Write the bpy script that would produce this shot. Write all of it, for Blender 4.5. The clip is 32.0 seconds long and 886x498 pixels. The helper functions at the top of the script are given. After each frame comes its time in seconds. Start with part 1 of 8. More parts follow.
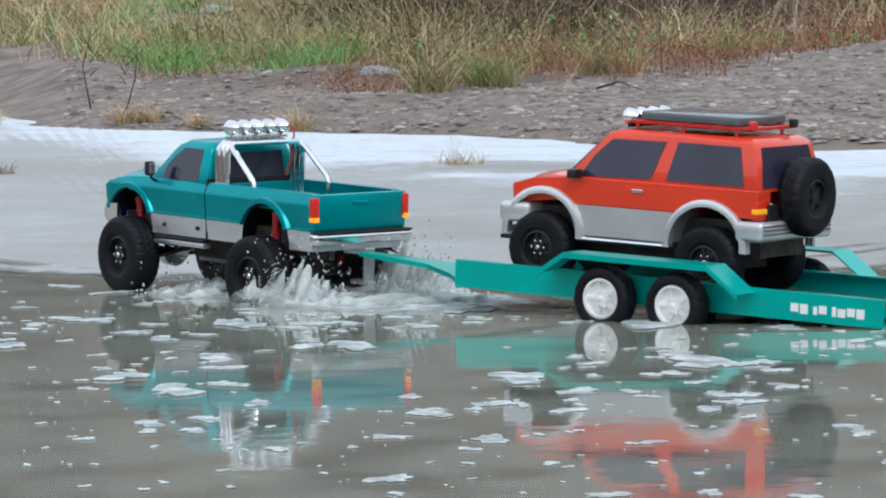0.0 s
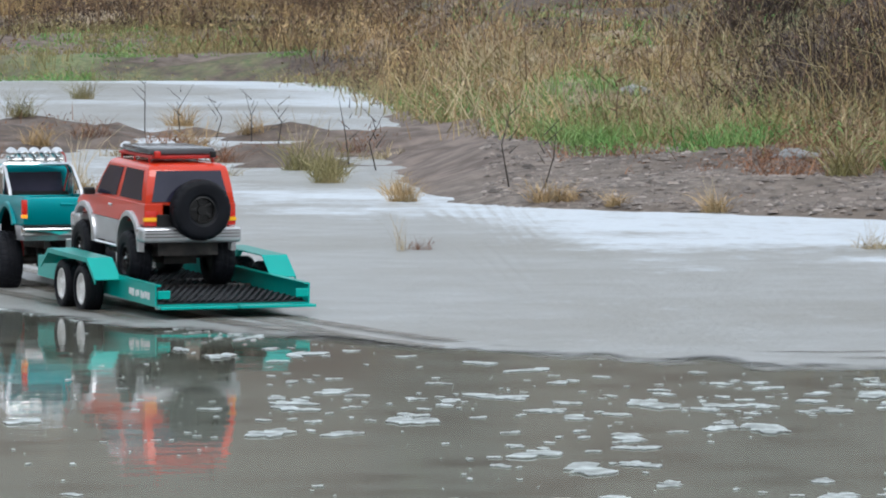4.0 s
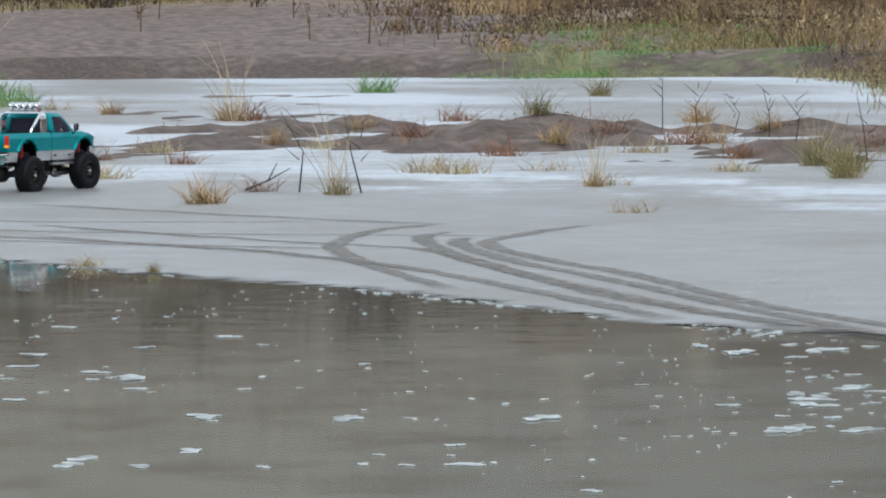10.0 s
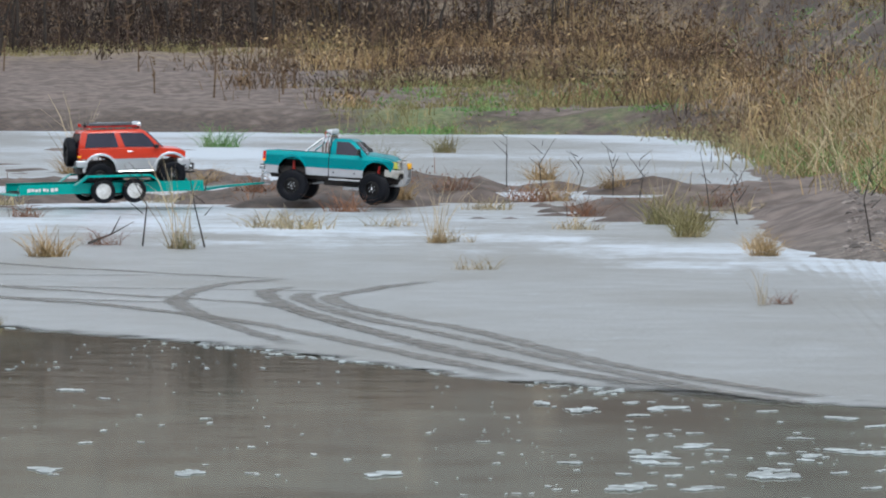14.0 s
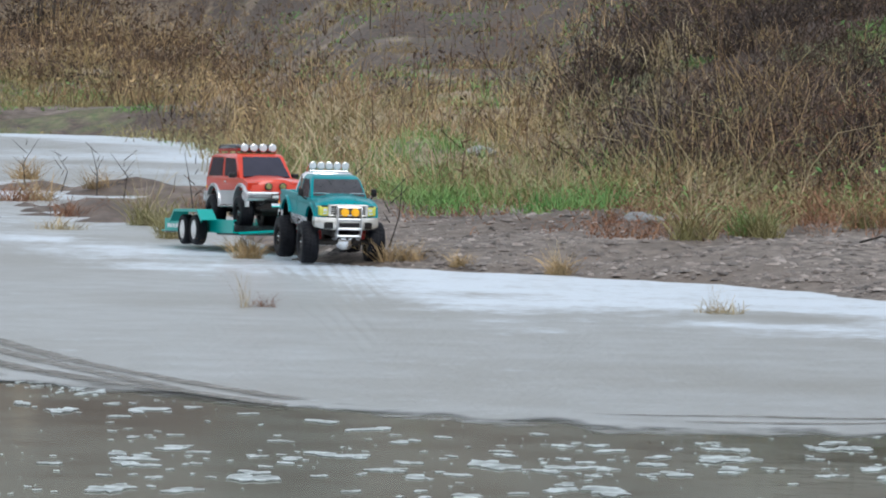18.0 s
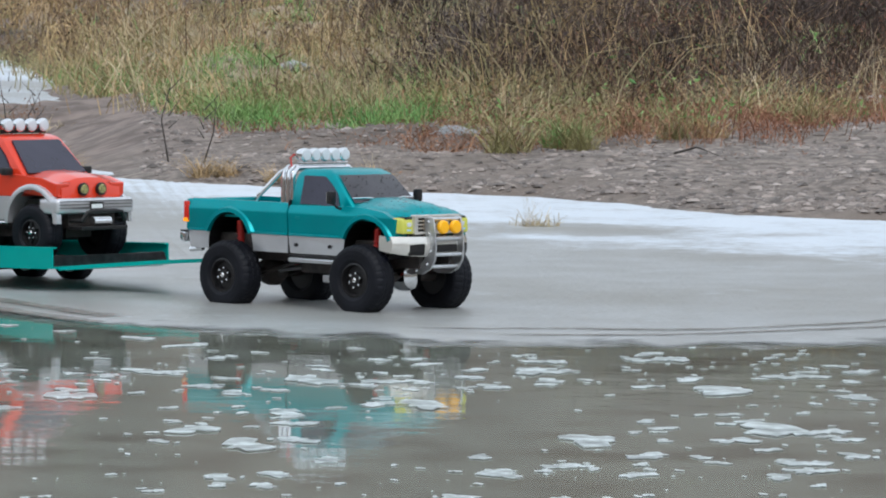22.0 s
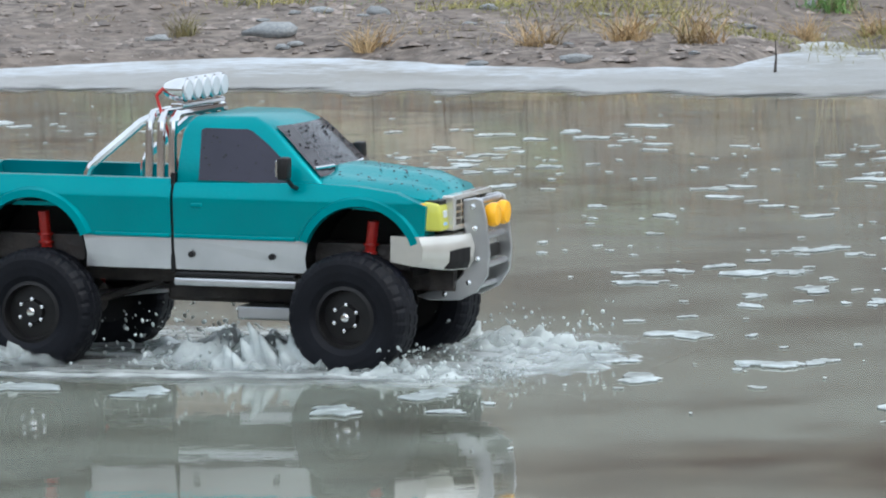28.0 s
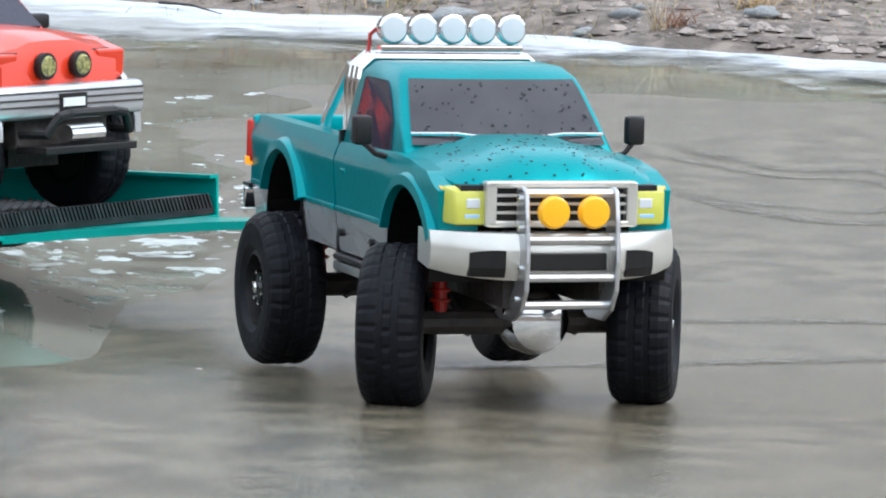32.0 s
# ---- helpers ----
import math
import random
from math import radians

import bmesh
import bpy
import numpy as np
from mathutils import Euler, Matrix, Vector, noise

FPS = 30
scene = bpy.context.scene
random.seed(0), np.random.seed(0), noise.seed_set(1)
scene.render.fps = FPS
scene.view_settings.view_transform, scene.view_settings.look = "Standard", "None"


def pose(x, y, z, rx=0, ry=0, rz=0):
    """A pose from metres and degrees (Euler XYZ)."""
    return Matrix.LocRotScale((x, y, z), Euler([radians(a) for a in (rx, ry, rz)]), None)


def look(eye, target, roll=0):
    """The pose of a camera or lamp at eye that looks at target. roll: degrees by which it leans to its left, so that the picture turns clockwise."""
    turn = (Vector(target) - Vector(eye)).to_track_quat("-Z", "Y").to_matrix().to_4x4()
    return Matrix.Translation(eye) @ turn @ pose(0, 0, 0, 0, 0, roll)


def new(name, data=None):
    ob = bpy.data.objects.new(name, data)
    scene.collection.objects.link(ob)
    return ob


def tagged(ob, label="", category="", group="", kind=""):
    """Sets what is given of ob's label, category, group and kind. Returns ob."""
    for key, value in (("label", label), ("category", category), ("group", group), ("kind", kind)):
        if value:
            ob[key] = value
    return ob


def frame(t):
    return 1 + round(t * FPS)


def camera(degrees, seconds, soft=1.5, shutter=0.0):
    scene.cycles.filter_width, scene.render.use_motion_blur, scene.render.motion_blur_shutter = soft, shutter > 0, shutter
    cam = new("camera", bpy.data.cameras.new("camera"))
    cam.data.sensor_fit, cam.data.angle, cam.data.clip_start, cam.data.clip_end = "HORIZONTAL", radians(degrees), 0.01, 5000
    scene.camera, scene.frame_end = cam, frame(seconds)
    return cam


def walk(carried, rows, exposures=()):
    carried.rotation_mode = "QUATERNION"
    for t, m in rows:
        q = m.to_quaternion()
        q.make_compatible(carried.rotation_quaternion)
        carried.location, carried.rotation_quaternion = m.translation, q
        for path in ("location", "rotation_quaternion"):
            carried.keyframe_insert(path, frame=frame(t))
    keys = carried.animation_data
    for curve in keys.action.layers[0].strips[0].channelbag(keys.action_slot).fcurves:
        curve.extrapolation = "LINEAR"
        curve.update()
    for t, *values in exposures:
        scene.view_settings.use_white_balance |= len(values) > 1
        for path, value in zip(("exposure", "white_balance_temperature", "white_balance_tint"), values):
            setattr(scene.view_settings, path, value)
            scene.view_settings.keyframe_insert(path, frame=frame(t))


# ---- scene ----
# ---- camera ----
EYE = (0.0, 0.0, 0.53)


def aim(yaw, pitch, roll):
    """A camera pose at EYE: yaw to the right of +y, pitch upwards, roll, in degrees."""
    a, b = radians(yaw), radians(pitch)
    way = Vector((math.sin(a) * math.cos(b), math.cos(a) * math.cos(b), math.sin(b)))
    return look(EYE, Vector(EYE) + way, roll)


cam = camera(9.96, 32.0, soft=2.0)
PAN = [(0, 10.243, -3.576, -0.73), (0.5, 9.502, -3.155, -0.47), (1, 8.002, -3.303, 0.33), (1.5, 6.926, -3.336, -0.20), (2, 6.044, -2.822, -0.15), (2.5, 6.172, -2.657, -0.05), (4.5, 4.718, -2.660, 0.34), (5, 2.659, -2.889, 0.62), (5.5, -0.446, -2.692, 0.13), (6, -1.358, -2.508, -0.46), (6.5, -1.848, -2.398, -0.43), (7, -1.727, -2.622, -0.79), (7.5, -1.894, -2.787, -0.96), (8, -1.470, -2.792, -0.93), (8.5, -0.551, -2.679, -0.87), (9, -0.000, -2.473, -1.02), (9.5, 0.199, -2.406, -1.03), (10, -0.284, -2.672, -0.45), (10.5, -2.800, -2.691, 0.14), (11, -2.701, -2.445, -0.14), (11.5, -1.467, -2.244, -0.45), (12, -0.140, -2.018, -0.59), (12.5, 0.355, -1.863, -0.35), (13, 0.497, -2.000, 0.08), (13.5, 0.667, -2.100, 0.39), (14, 1.485, -2.048, 0.15), (14.5, 2.852, -1.916, 0.39), (16.5, 5.555, -1.776, -0.84), (17, 5.967, -1.711, -0.10), (17.5, 6.739, -1.832, 0.97), (18, 7.307, -1.963, 1.15), (18.5, 7.990, -2.025, 0.15), (19, 8.656, -1.923, -0.22), (19.5, 8.936, -2.104, -0.23), (20, 8.893, -2.235, -0.82), (20.5, 9.093, -2.354, -1.03), (21, 9.526, -2.382, -0.54), (21.5, 9.574, -2.690, 0.64), (22, 9.404, -2.895, 0.64), (22.5, 10.968, -2.699, 0.31), (23, 12.519, -2.538, 0.27), (23.5, 14.101, -2.861, 0.30), (24, 15.902, -3.271, -0.09), (24.3, 18.074, -3.235, 0.30), (24.5, 19.510, -3.106, 1.04), (26.5, 33.834, -5.307, -1.50), (27, 37.645, -5.448, 0.04), (27.1, 39.157, -5.346, -0.34), (27.4, 42.080, -5.145, 0.55), (27.7, 45.566, -5.091, 0.41), (28, 48.276, -5.205, -1.02), (28.2, 49.977, -5.168, -0.94), (28.5, 52.727, -4.745, -0.35), (29, 55.014, -4.555, -0.30), (29.5, 56.447, -4.291, 0.36), (30, 60.516, -4.530, 2.04), (30.5, 63.795, -5.440, 2.07), (31, 65.093, -6.117, 1.64), (31.5, 64.855, -6.317, 1.60), (32, 64.176, -6.501, 1.77)]
walk(cam, [(t, aim(a, b, c)) for t, a, b, c in PAN], [(0.0, 0.3, 6150, 9), (2.5, 0.4, 6250, 9), (5.0, 0.04, 6350, 9), (6.0, 0.22, 6250, 9), (7.0, 0.27, 6300, 9), (8.0, 0.2, 6250, 9), (9.0, 0.05, 6250, 9), (10.0, 0.02, 6300, 9), (14.0, 0.0, 6250, 9), (19.0, 0.1, 6250, 9), (23.0, 0.25, 6250, 9), (27.0, 0.45, 6100, 8), (29.0, 0.35, 6150, 8), (30.2, 0.56, 6150, 8), (31.0, 0.66, 6150, 8), (32.0, 0.8, 6150, 9)])

# ---- world and sun: dull overcast day ----
world = bpy.data.worlds.new("overcast_sky")
scene.world = world
world.use_nodes = True
wn, wl = world.node_tree.nodes, world.node_tree.links
sky = wn.new("ShaderNodeTexSky")
sky.sky_type, sky.sun_disc = "NISHITA", False
sky.sun_elevation, sky.sun_rotation = radians(48), radians(200)
sky.air_density, sky.dust_density = 1.0, 3.0
cloud = wn.new("ShaderNodeMix")
cloud.data_type = "RGBA"
cloud.inputs[0].default_value = 0.75
cloud.inputs[7].default_value = (6.0, 6.38, 6.75, 1)
wl.new(sky.outputs[0], cloud.inputs[6])
back = wn["Background"]
back.inputs[1].default_value = 0.165
wl.new(cloud.outputs[2], back.inputs[0])
sun = new("sun", bpy.data.lights.new("sun", "SUN"))
sun.data.energy, sun.data.angle, sun.data.color = 1.0, radians(25), (1.0, 0.985, 0.97)
sun.matrix_world = look((0, 0, 0), (-0.35 * 0.67 + 0.0, 0.94 * 0.67, -0.74))


# ---- materials ----
def material(name, color, rough=0.6, metal=0.0, second=None, scale=20.0, amount=0.5, bump=0.0, bump_scale=60.0,
             third=None, third_scale=3.0, coat=0.0, spec=0.5, per_object=0.0, contrast=(0.35, 0.65), detail=6.0, island=0.0):
    """Two tones of one surface mixed by noise, a third tone at a larger scale, fine relief."""
    m = bpy.data.materials.new(name)
    m.use_nodes = True
    n, l = m.node_tree.nodes, m.node_tree.links
    b = n["Principled BSDF"]
    b.inputs["Roughness"].default_value = rough
    b.inputs["Metallic"].default_value = metal
    b.inputs["Coat Weight"].default_value = coat
    b.inputs["Coat Roughness"].default_value = 0.08
    b.inputs["Specular IOR Level"].default_value = spec
    geo = n.new("ShaderNodeNewGeometry")
    tex = n.new("ShaderNodeTexCoord")
    out = None

    def rgb(c):
        return (*c, 1)

    if second:
        nz = n.new("ShaderNodeTexNoise")
        nz.inputs["Scale"].default_value, nz.inputs["Detail"].default_value = scale, detail
        l.new(tex.outputs["Object"], nz.inputs["Vector"])
        ramp = n.new("ShaderNodeMapRange")
        ramp.inputs[1].default_value, ramp.inputs[2].default_value = contrast
        ramp.inputs[4].default_value = amount * 2 if amount < 0.5 else 1.0
        l.new(nz.outputs[0], ramp.inputs[0])
        mx = n.new("ShaderNodeMix")
        mx.data_type = "RGBA"
        l.new(ramp.outputs[0], mx.inputs[0])
        mx.inputs[6].default_value, mx.inputs[7].default_value = rgb(color), rgb(second)
        out = mx.outputs[2]
    if third:
        nz = n.new("ShaderNodeTexNoise")
        nz.inputs["Scale"].default_value, nz.inputs["Detail"].default_value = third_scale, 4
        l.new(tex.outputs["Object"], nz.inputs["Vector"])
        ramp = n.new("ShaderNodeMapRange")
        ramp.inputs[1].default_value, ramp.inputs[2].default_value = 0.45, 0.7
        l.new(nz.outputs[0], ramp.inputs[0])
        mx = n.new("ShaderNodeMix")
        mx.data_type = "RGBA"
        l.new(ramp.outputs[0], mx.inputs[0])
        if out:
            l.new(out, mx.inputs[6])
        else:
            mx.inputs[6].default_value = rgb(color)
        mx.inputs[7].default_value = rgb(third)
        out = mx.outputs[2]
    if per_object or island:
        hs = n.new("ShaderNodeHueSaturation")
        mr = n.new("ShaderNodeMapRange")
        k = per_object or island
        mr.inputs[3].default_value, mr.inputs[4].default_value = 1 - k, 1 + k
        if per_object:
            l.new(n.new("ShaderNodeObjectInfo").outputs["Random"], mr.inputs[0])
        else:
            l.new(geo.outputs["Random Per Island"], mr.inputs[0])
        l.new(mr.outputs[0], hs.inputs["Value"])
        if out:
            l.new(out, hs.inputs["Color"])
        else:
            hs.inputs["Color"].default_value = rgb(color)
        out = hs.outputs[0]
    if out:
        l.new(out, b.inputs["Base Color"])
    else:
        b.inputs["Base Color"].default_value = rgb(color)
    if bump:
        nz = n.new("ShaderNodeTexNoise")
        nz.inputs["Scale"].default_value, nz.inputs["Detail"].default_value = bump_scale, 6
        l.new(tex.outputs["Object"], nz.inputs["Vector"])
        bp = n.new("ShaderNodeBump")
        bp.inputs["Strength"].default_value, bp.inputs["Distance"].default_value = bump, 0.01
        l.new(nz.outputs[0], bp.inputs["Height"])
        l.new(bp.outputs[0], b.inputs["Normal"])
    return m


def glow(name, color, strength, base=None):
    m = bpy.data.materials.new(name)
    m.use_nodes = True
    b = m.node_tree.nodes["Principled BSDF"]
    b.inputs["Base Color"].default_value = (*(base or color), 1)
    b.inputs["Emission Color"].default_value = (*color, 1)
    b.inputs["Emission Strength"].default_value = strength
    b.inputs["Roughness"].default_value = 0.2
    return m


# ---- plan: directions in degrees to the right of +y and distances in metres ----
def place(phi, r, z=0.0):
    a = radians(phi)
    return Vector((r * math.sin(a), r * math.cos(a), z))


WATER_EDGE = ([-40, -12, -8, -5, -3.4, -1.9, 0.4, 2.4, 5, 7, 10, 14, 18, 24, 32, 38, 44, 50, 54.5, 57, 60, 64, 70, 90],
              [16, 13.6, 12.4, 10.9, 10.4, 9.9, 9.2, 8.5, 8.05, 7.8, 7.65, 7.7, 8.4, 9.3, 9.3, 9.1, 9.1, 8.75, 8.3, 7.5, 7.2, 7.0, 6.6, 6.0])
LAND_EDGE = ([-40, -9, -3, -1, 1.4, 4, 7, 10, 11.3, 12.6, 14.5, 18, 22, 26, 32.7, 37, 42.6, 46, 49.7, 51.5, 52.5, 54.6, 56.4, 58, 60, 62, 66.4, 70, 90],
             [24, 19, 17.0, 16.5, 15.9, 14.8, 13.7, 13.0, 12.7, 12.2, 12.0, 11.95, 12.5, 12.0, 10.2, 10.1, 9.6, 10.0, 9.4, 9.4, 10.1, 9.75, 8.9, 8.3, 7.95, 7.65, 7.25, 7.05, 7.0])
VEG_EDGE = ([-20, 3.5, 4.6, 5.2, 5.8, 6.5, 7, 9.4, 12, 13.5, 15, 18, 22, 28, 33, 40, 46, 52, 58, 64, 70, 90], [41, 41, 36, 27, 21, 16.6, 15.7, 15.0, 14.9, 15.1, 15.8, 17.6, 19.5, 17, 15, 14, 12.8, 11.8, 10.4, 9.5, 8.8, 8.5])


def smooth(a, b, x):
    u = np.clip((x - a) / (b - a), 0, 1)
    return u * u * (3 - 2 * u)


def waves(x, y, seed, size, octaves=4):
    """Cheap smooth noise on arrays, about -1 to 1."""
    g = np.random.RandomState(seed)
    v, amp, k = 0.0, 1.0, 2 * math.pi / size
    for o in range(octaves):
        for j in range(4):
            a, p = g.uniform(0, 2 * math.pi, 2)
            v = v + amp * np.sin(k * (x * math.cos(a) + y * math.sin(a)) * g.uniform(0.7, 1.3) + p) * 0.35
        amp, k = amp * 0.5, k * 2.1
    return v


def ground_height(phi, r):
    x, y = r * np.sin(np.radians(phi)), r * np.cos(np.radians(phi))
    edge = np.interp(phi, *LAND_EDGE)
    veg = np.interp(phi, *VEG_EDGE)
    wet = np.interp(phi, *WATER_EDGE)
    d = r - edge + 0.12 * waves(x, y, 1, 1.6) + 0.05 * waves(x, y, 5, 0.35)
    # beach and hill on the right
    beach = -0.03 + 0.045 * smooth(-0.3, 0.25, d) + 0.05 * np.clip(d, 0, 2.2 + 1.6 * smooth(10, 18, phi)) + 0.012 * waves(x, y, 2, 0.9) * smooth(-0.2, 0.6, d)
    hill = 0.13 * np.clip(r - veg, 0, None) * smooth(0, 3, r - veg)
    hill = hill * (0.2 + 0.8 * smooth(8.0, 11.2, phi))
    hill = hill / (1 + hill / 9) + 0.03 * np.clip(r - 30, 0, 40) + 0.3 * np.clip(r - 48, 0, 70) + 0.07 * waves(x, y, 15, 2.6, 3) * smooth(0.5, 4, r - veg)
    right = beach + hill
    # flats, soil island and earth bank on the left
    e2 = d - 2.0 + 0.35 * waves(x, y, 3, 2.5) + 0.35 * waves(x, y, 20, 0.9)
    island = (0.033 + 0.05 * waves(x, y * 0.6, 24, 1.5, 3) + 0.024 * waves(x, y, 22, 0.5)) * smooth(0.0, 1.2, e2) * (1 - smooth(4.6, 6.2, e2)) * smooth(-4.5, -2.0, phi)
    spots = 0.036 * smooth(0.3, 1.0, waves(x, y, 7, 3.0)) * smooth(0.2, 1.0, d) * (1 - smooth(15, 19, d))
    bank0 = 40.5 - 0.25 * (phi + 2) + 0.5 * waves(x, y, 4, 6)
    bank = 0.22 * smooth(0, 1.0, r - bank0) + 0.055 * np.clip(r - bank0 - 1, 0, None)
    bank = bank / (1 + bank / 9) + 0.26 * np.clip(r - 54, 0, 70) + 0.05 * waves(x * 0.3, y, 25, 2.4, 4) * smooth(0.3, 2.0, r - bank0)
    left = -0.03 + island + spots + bank + 0.008 * waves(x, y, 8, 0.8)
    w = smooth(4.4, 6.6, phi)
    w = w * (1 - smooth(95, 120, phi))
    z = left * (1 - w) + right * w
    z = np.where(d < -0.4, np.minimum(z, -0.016), z)
    # bed of the water
    z = np.where(r < wet, np.minimum(z, -0.03 - 0.05 * np.clip(wet - r, 0, 2)), z)
    # near shore, on which the camera stands
    return z + 0.19 * (1 - smooth(1.5, 2.6, r))


def height(phi, r):
    return float(ground_height(np.array([phi]), np.array([r]))[0])


def grid_mesh(name, phis, rs, zf, mat):
    """A sheet over directions and distances."""
    P, R = np.meshgrid(phis, rs, indexing="ij")
    Z = zf(P, R)
    X, Y = R * np.sin(np.radians(P)), R * np.cos(np.radians(P))
    co = np.stack([X, Y, Z], -1).reshape(-1, 3)
    n, m = len(phis), len(rs)
    i = np.arange((n - 1) * (m - 1))
    a = (i // (m - 1)) * m + i % (m - 1)
    faces = np.stack([a, a + 1, a + m + 1, a + m], -1)[:, ::-1]
    me = bpy.data.meshes.new(name)
    me.from_pydata(co.tolist(), [], faces[:, ::-1].tolist())
    me.polygons.foreach_set("use_smooth", np.ones(len(me.polygons), bool))
    me.materials.append(mat)
    return new(name, me)


def layer(m, name, color, second, scale):
    """Lays a second surface over a material where the mesh's named amount, broken up by noise, is high."""
    n, l = m.node_tree.nodes, m.node_tree.links
    b = n["Principled BSDF"]
    src = b.inputs["Base Color"].links[0].from_socket
    at = n.new("ShaderNodeAttribute")
    at.attribute_name = name
    tc = n.new("ShaderNodeTexCoord")
    nz = n.new("ShaderNodeTexNoise")
    nz.inputs["Scale"].default_value, nz.inputs["Detail"].default_value = scale, 8
    l.new(tc.outputs["Object"], nz.inputs["Vector"])
    ad = n.new("ShaderNodeMath")
    ad.operation = "MULTIPLY_ADD"
    l.new(nz.outputs[0], ad.inputs[0])
    ad.inputs[1].default_value = 1.0
    l.new(at.outputs["Fac"], ad.inputs[2])
    mr = n.new("ShaderNodeMapRange")
    mr.inputs[1].default_value, mr.inputs[2].default_value = 0.7, 1.1
    l.new(ad.outputs[0], mr.inputs[0])
    n2 = n.new("ShaderNodeTexNoise")
    n2.inputs["Scale"].default_value, n2.inputs["Detail"].default_value = scale * 4.3, 5
    l.new(tc.outputs["Object"], n2.inputs["Vector"])
    r2 = n.new("ShaderNodeMapRange")
    r2.inputs[1].default_value, r2.inputs[2].default_value = 0.4, 0.62
    l.new(n2.outputs[0], r2.inputs[0])
    tone = n.new("ShaderNodeMix")
    tone.data_type = "RGBA"
    l.new(r2.outputs[0], tone.inputs[0])
    tone.inputs[6].default_value, tone.inputs[7].default_value = (*color, 1), (*second, 1)
    mx = n.new("ShaderNodeMix")
    mx.data_type = "RGBA"
    l.new(mr.outputs[0], mx.inputs[0])
    l.new(src, mx.inputs[6])
    l.new(tone.outputs[2], mx.inputs[7])
    l.new(mx.outputs[2], b.inputs["Base Color"])
    return m


M_GROUND = material("gravel_and_soil", (0.1, 0.08, 0.066), 0.75, second=(0.25, 0.208, 0.175), scale=26, contrast=(0.4, 0.64),
                    third=(0.15, 0.118, 0.094), third_scale=1.1, bump=0.3, bump_scale=140, detail=10)
layer(M_GROUND, "earth", (0.105, 0.077, 0.063), (0.225, 0.175, 0.148), 2.1)
layer(M_GROUND, "litter", (0.21, 0.15, 0.095), (0.37, 0.295, 0.195), 5.0)
# dark humus; the same tone paints the shade under the bank's edge
layer(M_GROUND, "humus_shade", (0.05, 0.036, 0.028), (0.11, 0.076, 0.055), 6.0)
layer(M_GROUND, "turf", (0.1, 0.15, 0.05), (0.22, 0.22, 0.1), 5.0)
M_ICE_PLAIN = material("frozen_flat", (0.285, 0.292, 0.28), 0.3, second=(0.36, 0.372, 0.37), scale=7, third=(0.24, 0.235, 0.21), third_scale=1.0, bump=0.45, bump_scale=60, spec=0.45, detail=12)


def frosted(m, white):
    """Mixes white frost over a material by the mesh's own frost amount."""
    n, l = m.node_tree.nodes, m.node_tree.links
    b = n["Principled BSDF"]
    src = b.inputs["Base Color"].links[0].from_socket
    at = n.new("ShaderNodeAttribute")
    at.attribute_name = "frost"
    nz = n.new("ShaderNodeTexNoise")
    nz.inputs["Scale"].default_value, nz.inputs["Detail"].default_value = 4.5, 10
    tc = n.new("ShaderNodeTexCoord")
    l.new(tc.outputs["Object"], nz.inputs["Vector"])
    ad = n.new("ShaderNodeMath")
    ad.operation = "MULTIPLY_ADD"
    l.new(nz.outputs[0], ad.inputs[0])
    ad.inputs[1].default_value = 1.5
    l.new(at.outputs["Fac"], ad.inputs[2])
    fine = n.new("ShaderNodeTexNoise")
    fine.inputs["Scale"].default_value, fine.inputs["Detail"].default_value, fine.inputs["Roughness"].default_value = 26, 8, 0.65
    l.new(tc.outputs["Object"], fine.inputs["Vector"])
    both = n.new("ShaderNodeMath")
    both.operation = "MULTIPLY_ADD"
    both.inputs[1].default_value = 2.0
    l.new(fine.outputs[0], both.inputs[0])
    l.new(ad.outputs[0], both.inputs[2])
    mr = n.new("ShaderNodeMapRange")
    mr.inputs[1].default_value, mr.inputs[2].default_value = 2.0, 2.75
    l.new(both.outputs[0], mr.inputs[0])
    mx = n.new("ShaderNodeMix")
    mx.data_type = "RGBA"
    l.new(mr.outputs[0], mx.inputs[0])
    l.new(src, mx.inputs[6])
    mx.inputs[7].default_value = (*white, 1)
    l.new(mx.outputs[2], b.inputs["Base Color"])
    return m


def thin_rim(m):
    """Lets a sheet of ice thin out raggedly into the water along its rim."""
    n, l = m.node_tree.nodes, m.node_tree.links
    at = n.new("ShaderNodeAttribute")
    at.attribute_name = "rim"
    tc = n.new("ShaderNodeTexCoord")
    nz = n.new("ShaderNodeTexNoise")
    nz.inputs["Scale"].default_value, nz.inputs["Detail"].default_value = 9, 8
    l.new(tc.outputs["Object"], nz.inputs["Vector"])
    ad = n.new("ShaderNodeMath")
    l.new(at.outputs["Fac"], ad.inputs[0])
    l.new(nz.outputs[0], ad.inputs[1])
    mr = n.new("ShaderNodeMapRange")
    mr.inputs[1].default_value, mr.inputs[2].default_value = 0.5, 0.85
    l.new(ad.outputs[0], mr.inputs[0])
    l.new(mr.outputs[0], n["Principled BSDF"].inputs["Alpha"])
    return m


M_ICE = frosted(M_ICE_PLAIN, (0.66, 0.73, 0.8))
M_WHITE_ICE = material("white_ice", (0.78, 0.82, 0.86), 0.45, second=(0.6, 0.62, 0.62), scale=5, third=(0.7, 0.74, 0.78), third_scale=1.2, bump=0.3, bump_scale=60)
M_WATER = material("murky_water", (0.25, 0.27, 0.225), 0.028, second=(0.145, 0.148, 0.118), scale=5.5, third=(0.27, 0.285, 0.235), third_scale=1.3, bump=0.05, bump_scale=9, spec=0.5, contrast=(0.46, 0.64), detail=12)
# brown mud, its tone lowered to paint in the dark hill's reflection
layer(M_WATER, "mud_reflection", (0.058, 0.049, 0.032), (0.12, 0.104, 0.072), 3.0)
